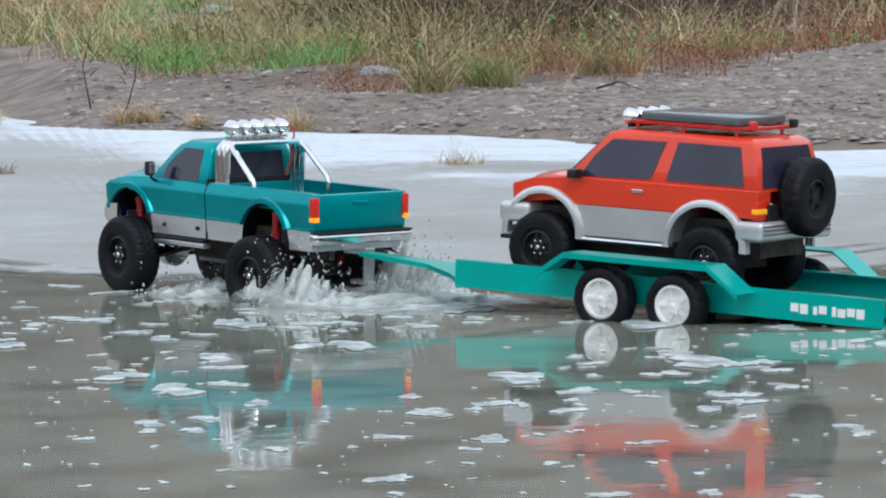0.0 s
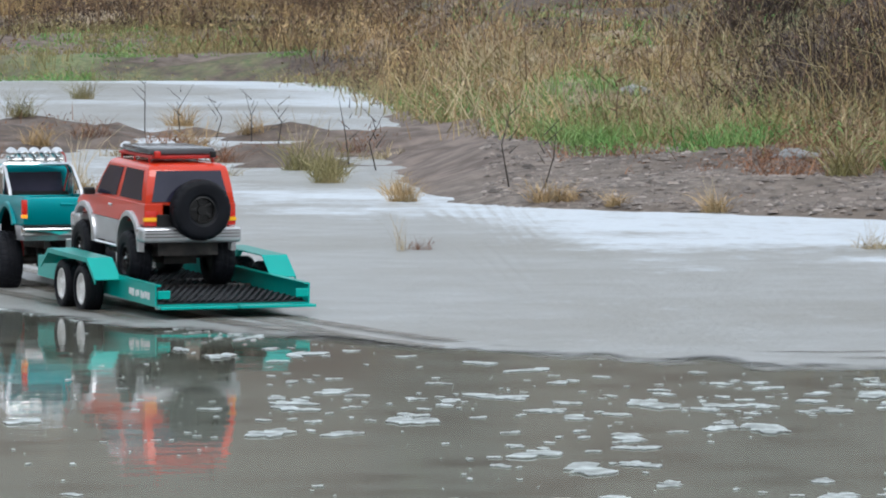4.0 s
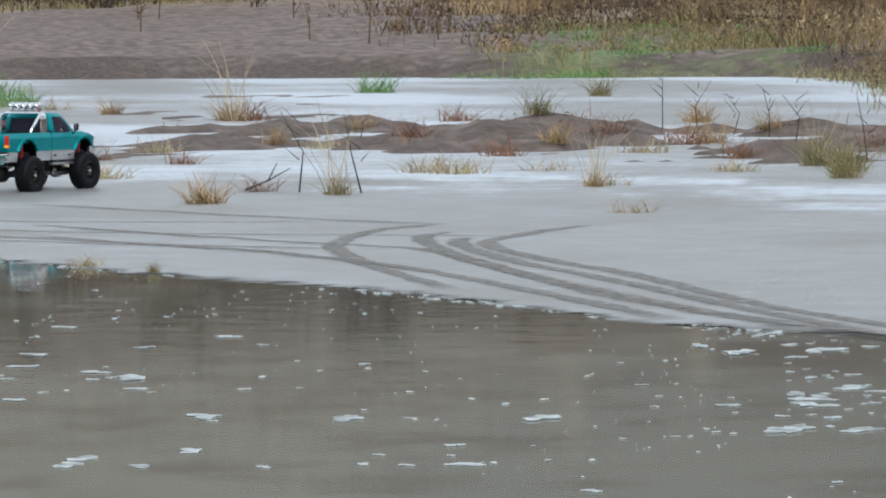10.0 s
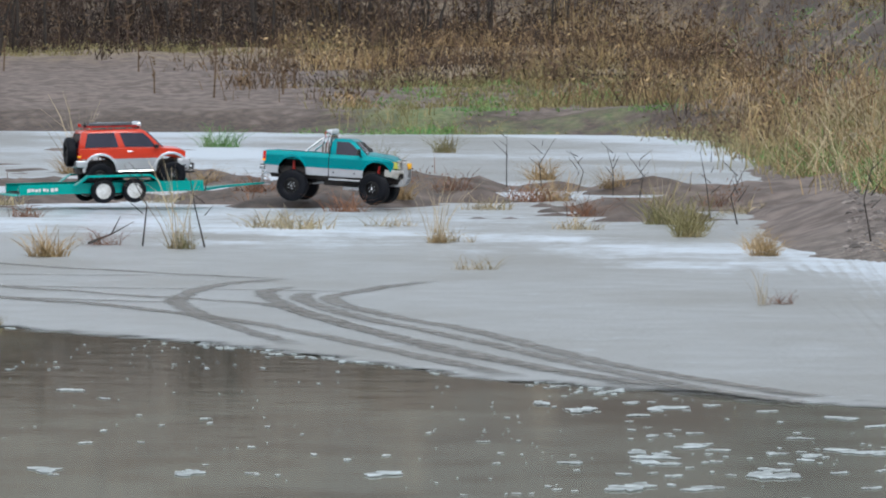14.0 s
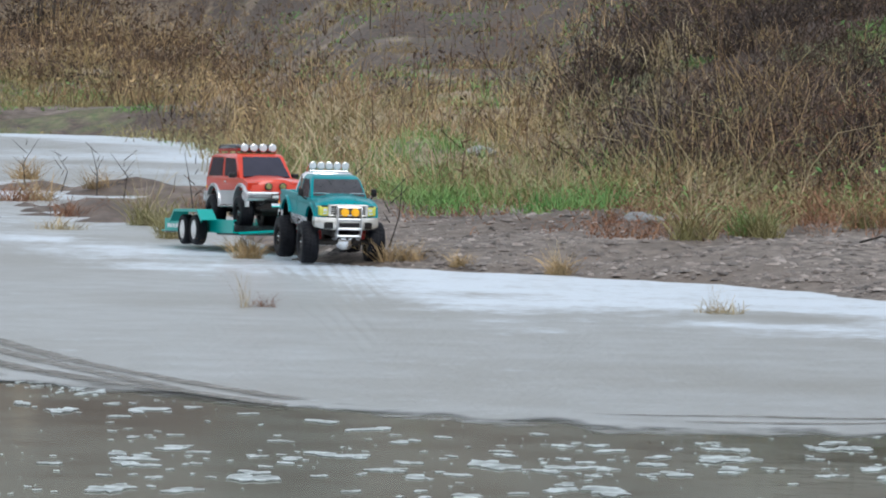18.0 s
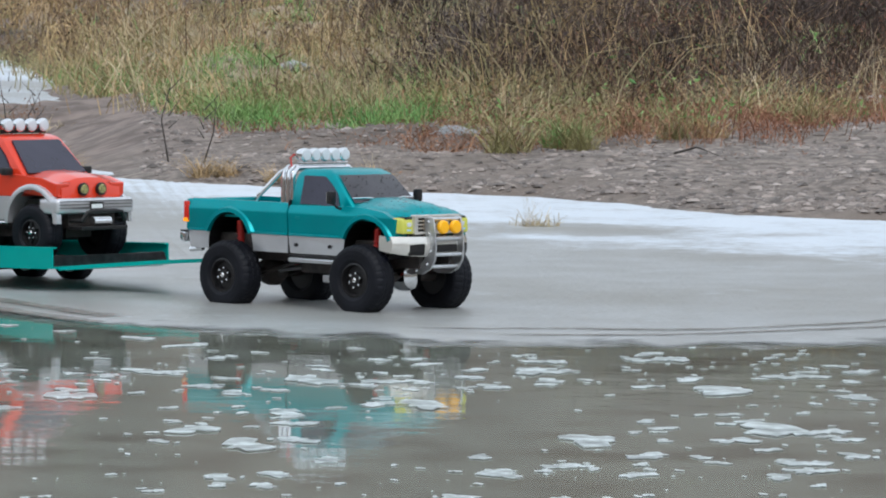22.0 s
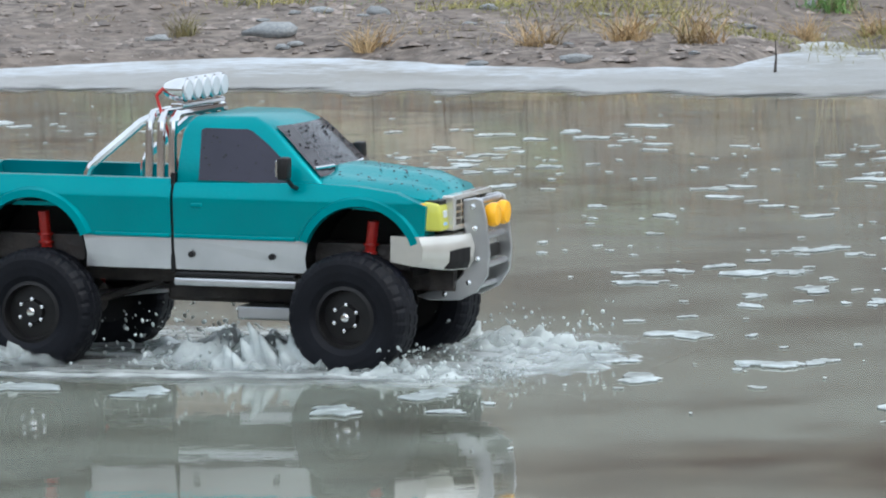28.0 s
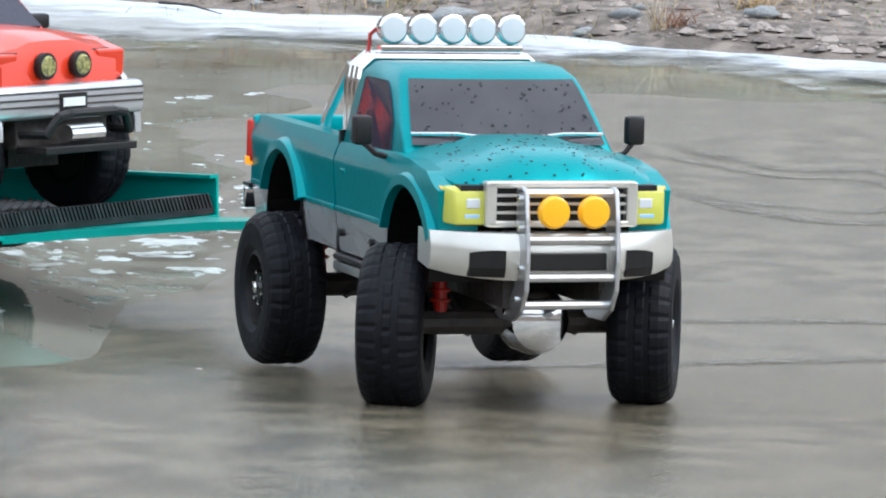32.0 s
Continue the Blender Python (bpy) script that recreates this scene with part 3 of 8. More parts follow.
# ---- the pickup ----
def pickup():
    """Lifted scale-model pickup. x forwards, y to its left, z from the ground."""
    root = tagged(new("pickup_truck"), "lifted teal and silver scale-model pickup truck on big tyres", "model truck")
    HW = 0.0905
    ARR, ARF, AZ, AR = -0.1605, 0.1605, 0.112, 0.053

    def side(x, z):
        """Width factor: tucked in below the shoulder crease, leaning in above it, rounded at the nose and the tail."""
        low = 0.03 * min(1.0, max(0.0, (0.167 - z) / 0.034)) + 0.035 * max(0.0, (0.122 - z) / 0.02)
        high = 0.075 * (max(0.0, z - 0.168) / 0.017) ** 1.2
        return 1.0 - low - high - (0.10 * ((x - 0.15) / 0.1) ** 2 if x > 0.15 else 0.0) - (0.03 * ((-0.2 - x) / 0.07) ** 2 if x < -0.2 else 0)

    two = 0.131
    CH = math.sqrt(AR ** 2 - (two - AZ) ** 2)

    def arch_pts(cx, lo, hi, rev=False):
        a = math.degrees(math.asin(min(1, max(-1, (lo - AZ) / AR))))
        return arch(cx, AZ, AR, 180 - a, a, 14)

    # silver skirt
    zs = 0.1015
    for x0, x1, cab in ((-0.266, -0.0235, False), (-0.0205, 0.225, True)):
        bm = bmesh.new()
        if not cab:
            out = [(x0 + 0.004, zs)] + [p for p in arch_pts(ARR, zs, two) if p[1] <= two - 0.0001 and p[0] < ARR] + [(ARR - CH, two), (x0, two)]
            slab(bm, out, -HW, HW, side)
            part("bed_skirt", bm, M_SILVER, root, "silver lower bed side behind the wheel")
            bm = bmesh.new()
            b2 = [(ARR + CH, two)] + [p for p in arch_pts(ARR, zs, two) if p[1] <= two - 0.0001 and p[0] > ARR] + [(x1, zs), (x1, two)]
            slab(bm, b2, -HW, HW, side)
            part("bed_skirt", bm, M_SILVER, root, "silver lower bed side")
        else:
            out = [(x0, zs)] + [p for p in arch_pts(ARF, zs, two) if p[1] <= two - 0.0001 and p[0] < ARF] + [(ARF - CH, two), (x0, two)]
            slab(bm, out, -HW, HW, side)
            part("cab_skirt", bm, M_SILVER, root, "silver lower door and sill")
    # teal bed: two sides, front wall, floor, tailgate
    top = 0.185
    for s in (-1, 1):
        bm = bmesh.new()
        out = [(-0.262, two)] + [(ARR - CH, two)] + [p for p in arch_pts(ARR, two, two)][1:-1] + [(ARR + CH, two), (-0.0235, two), (-0.0235, top - 0.004), (-0.026, top), (-0.258, top), (-0.264, top - 0.006)]
        curved(bm, out, s * 0.076, s * HW, side, (-0.25, -0.235, -0.22, -0.2), (0.14, 0.148, 0.156, 0.163, 0.167, 0.169, 0.172, 0.176, 0.18))
        part("bed_side", bm, M_TEAL, root, "teal bed side with flared arch", True)
        bm = bmesh.new()
        for k in range(16):
            a0, a1 = radians(20 + 140 * k / 16), radians(20 + 140 * (k + 1) / 16)
            q = []
            for a in (a0, a1):
                for rr, yy in ((AR - 0.001, HW - 0.002), (AR, HW + 0.0042), (AR + 0.007, HW + 0.0035), (AR + 0.01, HW - 0.003)):
                    q.append(bm.verts.new((ARR + rr * math.cos(a), s * yy, AZ + rr * math.sin(a))))
            for j in range(3):
                bm.faces.new((q[j], q[j + 1], q[j + 5], q[j + 4]))
        bmesh.ops.remove_doubles(bm, verts=bm.verts[:], dist=1e-5)
        part("rear_fender_flare", bm, M_TEAL, root, smooth=True)
    # raised ridge along the two-tone line
    for s in (-1, 1):
        for x0, x1 in ((-0.262, ARR - 0.062), (ARR + 0.062, -0.024), (-0.02, ARF - 0.062)):
            bm = bmesh.new()
            y = HW * side((x0 + x1) / 2, two)
            box(bm, x0, x1, *sorted((s * (y - 0.001), s * (y + 0.0016))), two - 0.0005, two + 0.0035, 0.001)
            part("body_ridge", bm, M_TEAL, root, smooth=True)
    bm = bmesh.new()
    box(bm, -0.262, -0.0235, -0.078, 0.078, 0.156, 0.160)
    part("bed_floor", bm, M_TEAL, root)
    bm = bmesh.new()
    box(bm, -0.03, -0.024, -0.077, 0.077, 0.14, top - 0.003, 0.001)
    part("bed_front_wall", bm, M_TEAL, root)
    bm = bmesh.new()
    box(bm, -0.270, -0.260, -0.0865, 0.0865, two, top - 0.001, 0.003)
    gate = part("tailgate", bm, M_TEAL, root, "teal tailgate", True)
    bm = bmesh.new()
    box(bm, -0.2725, -0.2695, -0.014, 0.014, 0.168, 0.173, 0.001)
    part("tailgate_handle", bm, M_TEAL, gate)
    for s in (-1, 1):
        bm = bmesh.new()
        box(bm, -0.2735, -0.262, *sorted((s * 0.079, s * 0.0895)), 0.147, 0.18, 0.002)
        lens = part("tail_light", bm, M_TAIL, root, "red tail light with amber base", True)
        bm = bmesh.new()
        box(bm, -0.2745, -0.263, *sorted((s * 0.0795, s * 0.09)), 0.1445, 0.1515, 0.001)
        part("indicator", bm, M_AMBER, lens, "lit amber indicator")
    bm = bmesh.new()
    slab(bm, [(-0.268, 0.11), (-0.282, 0.113), (-0.284, 0.124), (-0.281, 0.1275), (-0.266, 0.1275)], -0.092, 0.092, lambda x, z: 1 - 0.06 * max(0, (-0.27 - x) / 0.02))
    soften(bm, 0.002)
    bump = part("rear_bumper", bm, M_CHROME, root, "chrome rear bumper", True)
    bm = bmesh.new()
    box(bm, -0.283, -0.264, -0.089, 0.089, 0.1275, 0.1305, 0.001)
    part("bumper_step", bm, M_BLACK, bump, "black rubber step pad")
    # cab: lower body with front wings and bonnet
    for s in (-1, 1):
        bm = bmesh.new()
        out = [(-0.0205, two)] + [(ARF - CH, two)] + arch_pts(ARF, two, two)[1:-1] + [(ARF + CH, two), (0.221, two), (0.2235, 0.166), (0.195, 0.1775), (0.155, 0.1825), (0.11, 0.184), (-0.0205, 0.1815)]
        curved(bm, out, s * 0.06, s * HW, side, (0.15, 0.165, 0.18, 0.195, 0.21, 0.217), (0.14, 0.148, 0.156, 0.163, 0.167, 0.169, 0.172, 0.176, 0.18))
        part("cab_side", bm, M_TEAL, root, "teal door and front wing", True)
        bm = bmesh.new()
        for k in range(16):
            a0, a1 = radians(20 + 140 * k / 16), radians(20 + 140 * (k + 1) / 16)
            q = []
            for a in (a0, a1):
                xx = ARF + AR * math.cos(a)
                f = side(xx, 0.15)
                for rr, yy in ((AR - 0.001, HW - 0.002), (AR, HW + 0.0042), (AR + 0.007, HW + 0.0035), (AR + 0.01, HW - 0.003)):
                    q.append(bm.verts.new((ARF + rr * math.cos(a), s * yy * f, AZ + rr * math.sin(a))))
            for j in range(3):
                bm.faces.new((q[j], q[j + 1], q[j + 5], q[j + 4]))
        bmesh.ops.remove_doubles(bm, verts=bm.verts[:], dist=1e-5)
        part("front_fender_flare", bm, M_TEAL, root, smooth=True)
    bm = bmesh.new()
    st = []
    for x, hw, z, crown in ((0.095, 0.084, 0.184, 0.009), (0.13, 0.083, 0.1835, 0.011), (0.17, 0.080, 0.180, 0.0105), (0.2, 0.077, 0.1785, 0.009), (0.219, 0.071, 0.1743, 0.006), (0.228, 0.062, 0.167, 0.002)):
        ring = []
        for k in range(13):
            u = -1 + 2 * k / 12
            bulge = crown * (1 - abs(u) ** 2.5) + (0.0035 if abs(u) < 0.5 else 0) * (1 if x < 0.23 else 0.3)
            ring.append((x, hw * u, z + bulge - (0.004 if abs(u) > 0.99 else 0)))
        st.append(ring + [(x, hw, z - 0.02), (x, -hw, z - 0.02)])
    loft(bm, st)
    part("bonnet", bm, M_TEAL, root, "teal bonnet beaded with rain", True)
    rnd = random.Random(15)
    bm = bmesh.new()
    for k in range(150):
        x, u = rnd.uniform(0.1, 0.225), rnd.uniform(-0.95, 0.95)
        i = max(j for j in range(5) if st[j][0][0] <= x)
        f = (x - st[i][0][0]) / (st[i + 1][0][0] - st[i][0][0])
        k0 = int((u + 1) * 6)
        q = (u + 1) * 6 - k0
        a = Vector(st[i][k0]).lerp(Vector(st[i][k0 + 1]), q).lerp(Vector(st[i + 1][k0]).lerp(Vector(st[i + 1][k0 + 1]), q), f)
        r = rnd.uniform(0.0005, 0.0013)
        bmesh.ops.create_icosphere(bm, subdivisions=1, radius=1, matrix=Matrix.Translation(a) @ Matrix.Diagonal((r * 1.3, r * 1.2, r * 0.6, 1)))
    tagged(part("beading", bm, M_DROP, root, "dark rain beads on the bonnet", True), kind="stuff")
    # greenhouse
    def house(grow=0.0):
        zb, zt = 0.176, 0.2395
        rows = []
        for f, xr, xf, hw in ((0.0, -0.0205, 0.128, 0.0855), (0.45, -0.019, 0.0985, 0.080), (0.8, -0.017, 0.0755, 0.0745), (0.93, -0.014, 0.065, 0.0715), (1.0, -0.007, 0.05, 0.064)):
            z = zb + (zt - zb) * f + (0.003 if f == 1 else 0)
            rows.append([(xr - grow, -hw - grow, z), (xf + grow, -hw * 0.94 - grow, z), (xf + 0.006 + grow, -hw * 0.5, z), (xf + 0.008 + grow, 0, z), (xf + 0.006 + grow, hw * 0.5, z), (xf + grow, hw * 0.94 + grow, z), (xr - grow, hw + grow, z), (xr - grow, 0, z)])
        return rows
    bm = bmesh.new()
    loft(bm, house())
    soften(bm, 0.003, 2, 40)
    cab = part("cab_roof", bm, M_TEAL, root, "teal cab with rounded roof", True)

    def pane(name, pts, mat, parent, out=0.0015, label=""):
        b = bmesh.new()
        p = [Vector(q) for q in pts]
        n = (p[1] - p[0]).cross(p[2] - p[0]).normalized()
        a = [b.verts.new(q + n * out) for q in p]
        c = [b.verts.new(q - n * 0.002) for q in p]
        b.faces.new(a)
        b.faces.new(c[::-1])
        for i in range(len(a)):
            b.faces.new((a[i], c[i], c[(i + 1) % len(a)], a[(i + 1) % len(a)]))
        bmesh.ops.recalc_face_normals(b, faces=b.faces[:])
        return part(name, b, mat, parent, label)
    H = house()

    def on_side(u, f, s):
        """A point of the cab's side at height f and way u from back to front."""
        fs = [0, 0.45, 0.8, 0.93, 1.0]
        i = max(j for j in range(4) if fs[j] <= f)
        g = (f - fs[i]) / (fs[i + 1] - fs[i])
        A = Vector(H[i][0]).lerp(Vector(H[i + 1][0]), g)
        B = Vector(H[i][1]).lerp(Vector(H[i + 1][1]), g)
        p = A.lerp(B, u)
        return Vector((p.x, p.y * -s, p.z))
    for s in (-1, 1):
        pts = [on_side(0.165, 0.125, s), on_side(0.5, 0.12, s), on_side(0.56, 0.075, s), on_side(0.71, 0.07, s), on_side(0.795, 0.1, s), on_side(0.865, 0.44, s), on_side(0.83, 0.66, s), on_side(0.765, 0.835, s), on_side(0.72, 0.865, s), on_side(0.24, 0.87, s), on_side(0.205, 0.84, s)]
        if s > 0:
            pts = pts[::-1]
        pane("side_window", pts if s < 0 else pts, M_TINT, cab, 0.0012, "dark tinted side window")

    def on_front(u, f):
        fs = [0, 0.45, 0.8, 0.93, 1.0]
        i = max(j for j in range(4) if fs[j] <= f)
        g = (f - fs[i]) / (fs[i + 1] - fs[i])
        k = (u + 1) * 2
        j = min(3, int(k))
        A = Vector(H[i][1 + j]).lerp(Vector(H[i + 1][1 + j]), g)
        B = Vector(H[i][2 + j]).lerp(Vector(H[i + 1][2 + j]), g)
        return A.lerp(B, k - j)
    bm = bmesh.new()
    grid = [[bm.verts.new(on_front(u * (0.93 - 0.02 * f), f) + Vector((0.0022, 0, 0.001))) for u in np.linspace(-1, 1, 9)] for f in (0.2, 0.35, 0.55, 0.79, 0.90)]
    for a, b in zip(grid, grid[1:]):
        for k in range(8):
            bm.faces.new((a[k], a[k + 1], b[k + 1], b[k]))
    bmesh.ops.solidify(bm, geom=bm.faces[:], thickness=0.0015)
    ws = part("windscreen", bm, M_SCREEN, cab, "dark windscreen spotted with rain", True)
    bm = bmesh.new()
    rnd = random.Random(4)
    for k in range(70):
        p = on_front(rnd.uniform(-0.85, 0.85), rnd.uniform(0.26, 0.86)) + Vector((0.0028, 0, 0.0013))
        rr = rnd.uniform(0.0006, 0.0014)
        bmesh.ops.create_icosphere(bm, subdivisions=1, radius=rr, matrix=Matrix.Translation(p))
    tagged(part("wet_beading", bm, M_DROP, ws, smooth=True), kind="stuff")
    rnd = random.Random(5)
    bm = bmesh.new()
    for k in range(26):
        p = on_side(rnd.uniform(0.22, 0.74), rnd.uniform(0.16, 0.8), -1) + Vector((0, -0.0015, 0))
        bmesh.ops.create_icosphere(bm, subdivisions=1, radius=rnd.uniform(0.0006, 0.0012), matrix=Matrix.Translation(p))
    tagged(part("wet_beading", bm, M_DROP, cab, smooth=True), kind="stuff")
    pane("rear_window", [(-0.0203, 0.06, 0.188), (-0.0203, -0.06, 0.188), (-0.0178, -0.056, 0.227), (-0.0178, 0.056, 0.227)], M_TINT, cab, 0.003, "dark rear window")
    for s in (-1, 1):
        bm = bmesh.new()
        tube(bm, [(0.118, s * 0.015, 0.1945), (0.119, s * 0.04, 0.1975), (0.112, s * 0.072, 0.197)], 0.0014, 5)
        tube(bm, [(0.127, s * 0.01 - 0.005, 0.1955), (0.118, s * 0.015, 0.1965)], 0.001, 5)
        part("wiper", bm, M_CHROME, root, "pale windscreen wiper")
        bm = bmesh.new()
        box(bm, 0.088, 0.099, *sorted((s * 0.096, s * 0.11)), 0.188, 0.209, 0.003)
        mir = part("door_mirror", bm, M_BLACK, root, "black door mirror", True)
        bm = bmesh.new()
        tube(bm, [(0.095, s * 0.102, 0.19), (0.098, s * 0.094, 0.182), (0.1, s * 0.084, 0.179)], 0.0022, 6)
        part("mirror_arm", bm, M_BLACK, mir)
        bm = bmesh.new()
        box(bm, 0.0865, 0.0885, *sorted((s * 0.098, s * 0.108)), 0.191, 0.206, 0.0006)
        part("mirror_glass", bm, M_CHROME, mir, "bright mirror glass")
        bm = bmesh.new()
        box(bm, -0.003, 0.008, *sorted((s * 0.087, s * 0.0912)), 0.1595, 0.1635, 0.001)
        part("door_handle", bm, M_TEAL, root)
        for x in (-0.003, 0.076):
            bm = bmesh.new()
            revolve(bm, [(0.003, -0.003), (0.003, 0.003), (0.0004, 0.0035 * s)], 8, centre=(x, s * 0.0872, 0.116))
            part("body_post_cap", bm, M_BLACK, root)
        # sill step bars
        bm = bmesh.new()
        box(bm, -0.02, 0.1, *sorted((s * 0.074, s * 0.09)), 0.087, 0.0945, 0.002)
        step = part("side_step", bm, M_ALU, root, "aluminium side step", True)
        bm = bmesh.new()
        box(bm, -0.018, 0.098, *sorted((s * 0.078, s * 0.0905)), 0.0955, 0.0995, 0.001)
        part("step_pad", bm, M_BLACK, step)
    for cx in (ARR, ARF):
        for s in (-1, 1):
            bm = bmesh.new()
            y1 = HW * side(cx + 0.03, 0.15) - 0.0006
            rr = AR - 0.0012
            prof = arch(cx, AZ, rr, -12, 192, 18)
            outer = [bm.verts.new((x, s * y1, z)) for x, z in prof]
            inner = [bm.verts.new((x, s * 0.03, z)) for x, z in prof]
            for k in range(len(prof) - 1):
                bm.faces.new((outer[k], outer[k + 1], inner[k + 1], inner[k]))
            bm.faces.new(inner)
            bmesh.ops.solidify(bm, geom=bm.faces[:], thickness=0.0004)
            part("wheel_well", bm, M_BLACK, root, "black wheel well")
    # black strip added in the open gap between cab and bed, as its shade
    bm = bmesh.new()
    box(bm, -0.0242, -0.0198, -0.086, 0.086, 0.1, 0.19)
    part("gap_shade", bm, M_BLACK, root, "black strip standing for the shade between cab and bed")
    # front: grille, headlights, bumper, bull bar
    bm = bmesh.new()
    box(bm, 0.226, 0.240, -0.072, 0.072, 0.134, 0.162)
    part("front_panel", bm, M_BLACK, root)
    bm = bmesh.new()
    for z0, z1 in ((0.1335, 0.138), (0.1605, 0.1655)):
        box(bm, 0.236, 0.2475, -0.054, 0.054, z0, z1, 0.0012)
    for y0 in (-0.0555, 0.0475):
        box(bm, 0.236, 0.2475, y0, y0 + 0.008, 0.134, 0.165, 0.0012)
    for k in range(3):
        box(bm, 0.238, 0.2445, -0.048, 0.048, 0.1425 + 0.006 * k, 0.1445 + 0.006 * k)
    for k in range(3):
        box(bm, 0.238, 0.245, -0.027 + 0.026 * k, -0.025 + 0.026 * k, 0.137, 0.162)
    part("grille", bm, M_BRIGHT, root, "chrome grille with black openings")
    for s in (-1, 1):
        bm = bmesh.new()
        slab(bm, [(0.221, 0.1355), (0.243, 0.1345), (0.2405, 0.159), (0.2255, 0.1615)], s * 0.0553, s * 0.086, lambda x, z: 1 - 0.1 * max(0, (x - 0.215) / 0.025))
        soften(bm, 0.0025)
        hl = part("headlight", bm, M_HEAD, root, "yellow-green headlight lens", True)
        bm = bmesh.new()
        box(bm, 0.2395, 0.2425, *sorted((s * 0.058, s * 0.068)), 0.146, 0.153, 0.001)
        part("reflector", bm, M_LAMP, hl, "bright bulb reflector")
        bm = bmesh.new()
        box(bm, 0.2398, 0.2425, *sorted((s * 0.058, s * 0.07)), 0.1375, 0.1425, 0.001)
        part("side_lens", bm, M_PALE_BLUE, hl, "pale blue lower lens")
        bm = bmesh.new()
        slab(bm, [(0.2212, 0.137), (0.2265, 0.1368), (0.229, 0.159), (0.2252, 0.1605)], s * 0.0838, s * 0.0868, lambda x, z: 1 - 0.1 * max(0, (x - 0.215) / 0.025))
        part("corner_lens", bm, M_YELLOW, hl, "amber corner lens")
    bm = bmesh.new()
    st = []
    for u in np.linspace(-1, 1, 13):
        y = 0.089 * u
        x = 0.262 - 0.034 * abs(u) ** 3
        lift = 0.006 * abs(u) ** 4
        st.append([(x - 0.03, y, 0.1035 + lift), (x - 0.006, y, 0.1 + lift), (x, y, 0.108 + lift * 0.5), (x + 0.001, y, 0.122), (x - 0.003, y, 0.133), (x - 0.03, y, 0.1335)])
    loft(bm, st)
    fb = part("front_bumper", bm, M_BRIGHT, root, "silver wraparound front bumper", True)
    for s in (-1, 1):
        bm = bmesh.new()
        rings = []
        for y in (0.044, 0.052, 0.06, 0.067):
            x = 0.262 - 0.034 * (y / 0.089) ** 3
            rings.append([(x - 0.012, s * y, 0.104), (x - 0.001, s * y, 0.1025), (x + 0.0016, s * y, 0.109), (x + 0.0018, s * y, 0.1215 - 0.2 * max(0, y - 0.056)), (x - 0.012, s * y, 0.119)])
        loft(bm, rings)
        part("fog_recess", bm, M_BLACK, fb, "black fog lamp recess")
    bm = bmesh.new()
    box(bm, 0.256, 0.2645, -0.028, 0.028, 0.108, 0.12, 0.001)
    part("air_intake", bm, M_BLACK, fb)
    for s in (-1, 1):
        bm = bmesh.new()
        slab(bm, [(0.249, 0.166), (0.261, 0.1685), (0.268, 0.166), (0.272, 0.147), (0.275, 0.117), (0.273, 0.097), (0.263, 0.082), (0.246, 0.0735), (0.216, 0.0725), (0.204, 0.076), (0.216, 0.0805), (0.236, 0.085), (0.249, 0.099), (0.2525, 0.122), (0.2495, 0.147)], s * 0.031, s * 0.0345)
        soften(bm, 0.0012)
        plate = part("bull_bar_plate", bm, M_ALU, root, "curved aluminium bull bar side plate")
        for x, z in ((0.259, 0.16), (0.261, 0.14), (0.2635, 0.112), (0.255, 0.09), (0.232, 0.079)):
            bm = bmesh.new()
            revolve(bm, [(0.0025, 0), (0.0025, 0.0018), (0.0005, 0.0025)], 8, centre=(x, 0.0345, z))
            bmesh.ops.scale(bm, vec=(1, s, 1), verts=bm.verts[:])
            part("bolt", bm, M_CHROME, plate)
    for x, z in ((0.262, 0.164), (0.266, 0.132), (0.268, 0.106), (0.258, 0.086)):
        bm = bmesh.new()
        tube(bm, [(x, -0.032, z), (x, 0.032, z)], 0.0032, 8)
        part("bull_bar_tube", bm, M_ALU, root)
    for s in (-1, 1):
        bm = bmesh.new()
        revolve(bm, [(0.009, 0), (0.0113, 0.004), (0.0113, 0.008), (0.0098, 0.0105), (0.0005, 0.0115)], 20, axis="x", centre=(0.266, s * 0.0145, 0.1515))
        part("driving_lamp", bm, M_YELLOW, root, "round yellow driving lamp cover", True)
    # roll bar with five lamps
    for x, w in ((-0.028, 0.0042), (-0.0395, 0.0042), (-0.051, 0.0042)):
        bm = bmesh.new()
        tube(bm, [(x, -0.071, 0.15), (x, -0.071, 0.222), (x, -0.069, 0.235), (x, -0.06, 0.243), (x, 0.06, 0.243), (x, 0.069, 0.235), (x, 0.071, 0.222), (x, 0.071, 0.15)], w, 8)
        part("roll_hoop", bm, M_CHROME, root, "chrome roll hoop", True)
    for s in (-1, 1):
        bm = bmesh.new()
        tube(bm, [(-0.052, s * 0.066, 0.239), (-0.06, s * 0.068, 0.235), (-0.109, s * 0.071, 0.194), (-0.113, s * 0.071, 0.185), (-0.113, s * 0.071, 0.147)], 0.0042, 8)
        part("roll_bar_brace", bm, M_CHROME, root, "chrome rear brace", True)
    bm = bmesh.new()
    box(bm, -0.036, -0.024, -0.055, 0.055, 0.248, 0.2525, 0.001)
    rail = part("lamp_rail", bm, M_CHROME, root, "chrome lamp rail")
    for k in range(5):
        y = -0.046 + 0.023 * k
        bm = bmesh.new()
        revolve(bm, [(0.003, -0.02), (0.0075, -0.016), (0.0105, -0.007), (0.0113, 0.0), (0.0113, 0.003), (0.0098, 0.004)], 18, axis="x", centre=(-0.027, y, 0.2645))
        tube(bm, [(-0.03, y, 0.25), (-0.03, y, 0.257)], 0.002, 6)
        lamp = part("roof_lamp", bm, M_CHROME, root, "chrome round roof lamp", True)
        bm = bmesh.new()
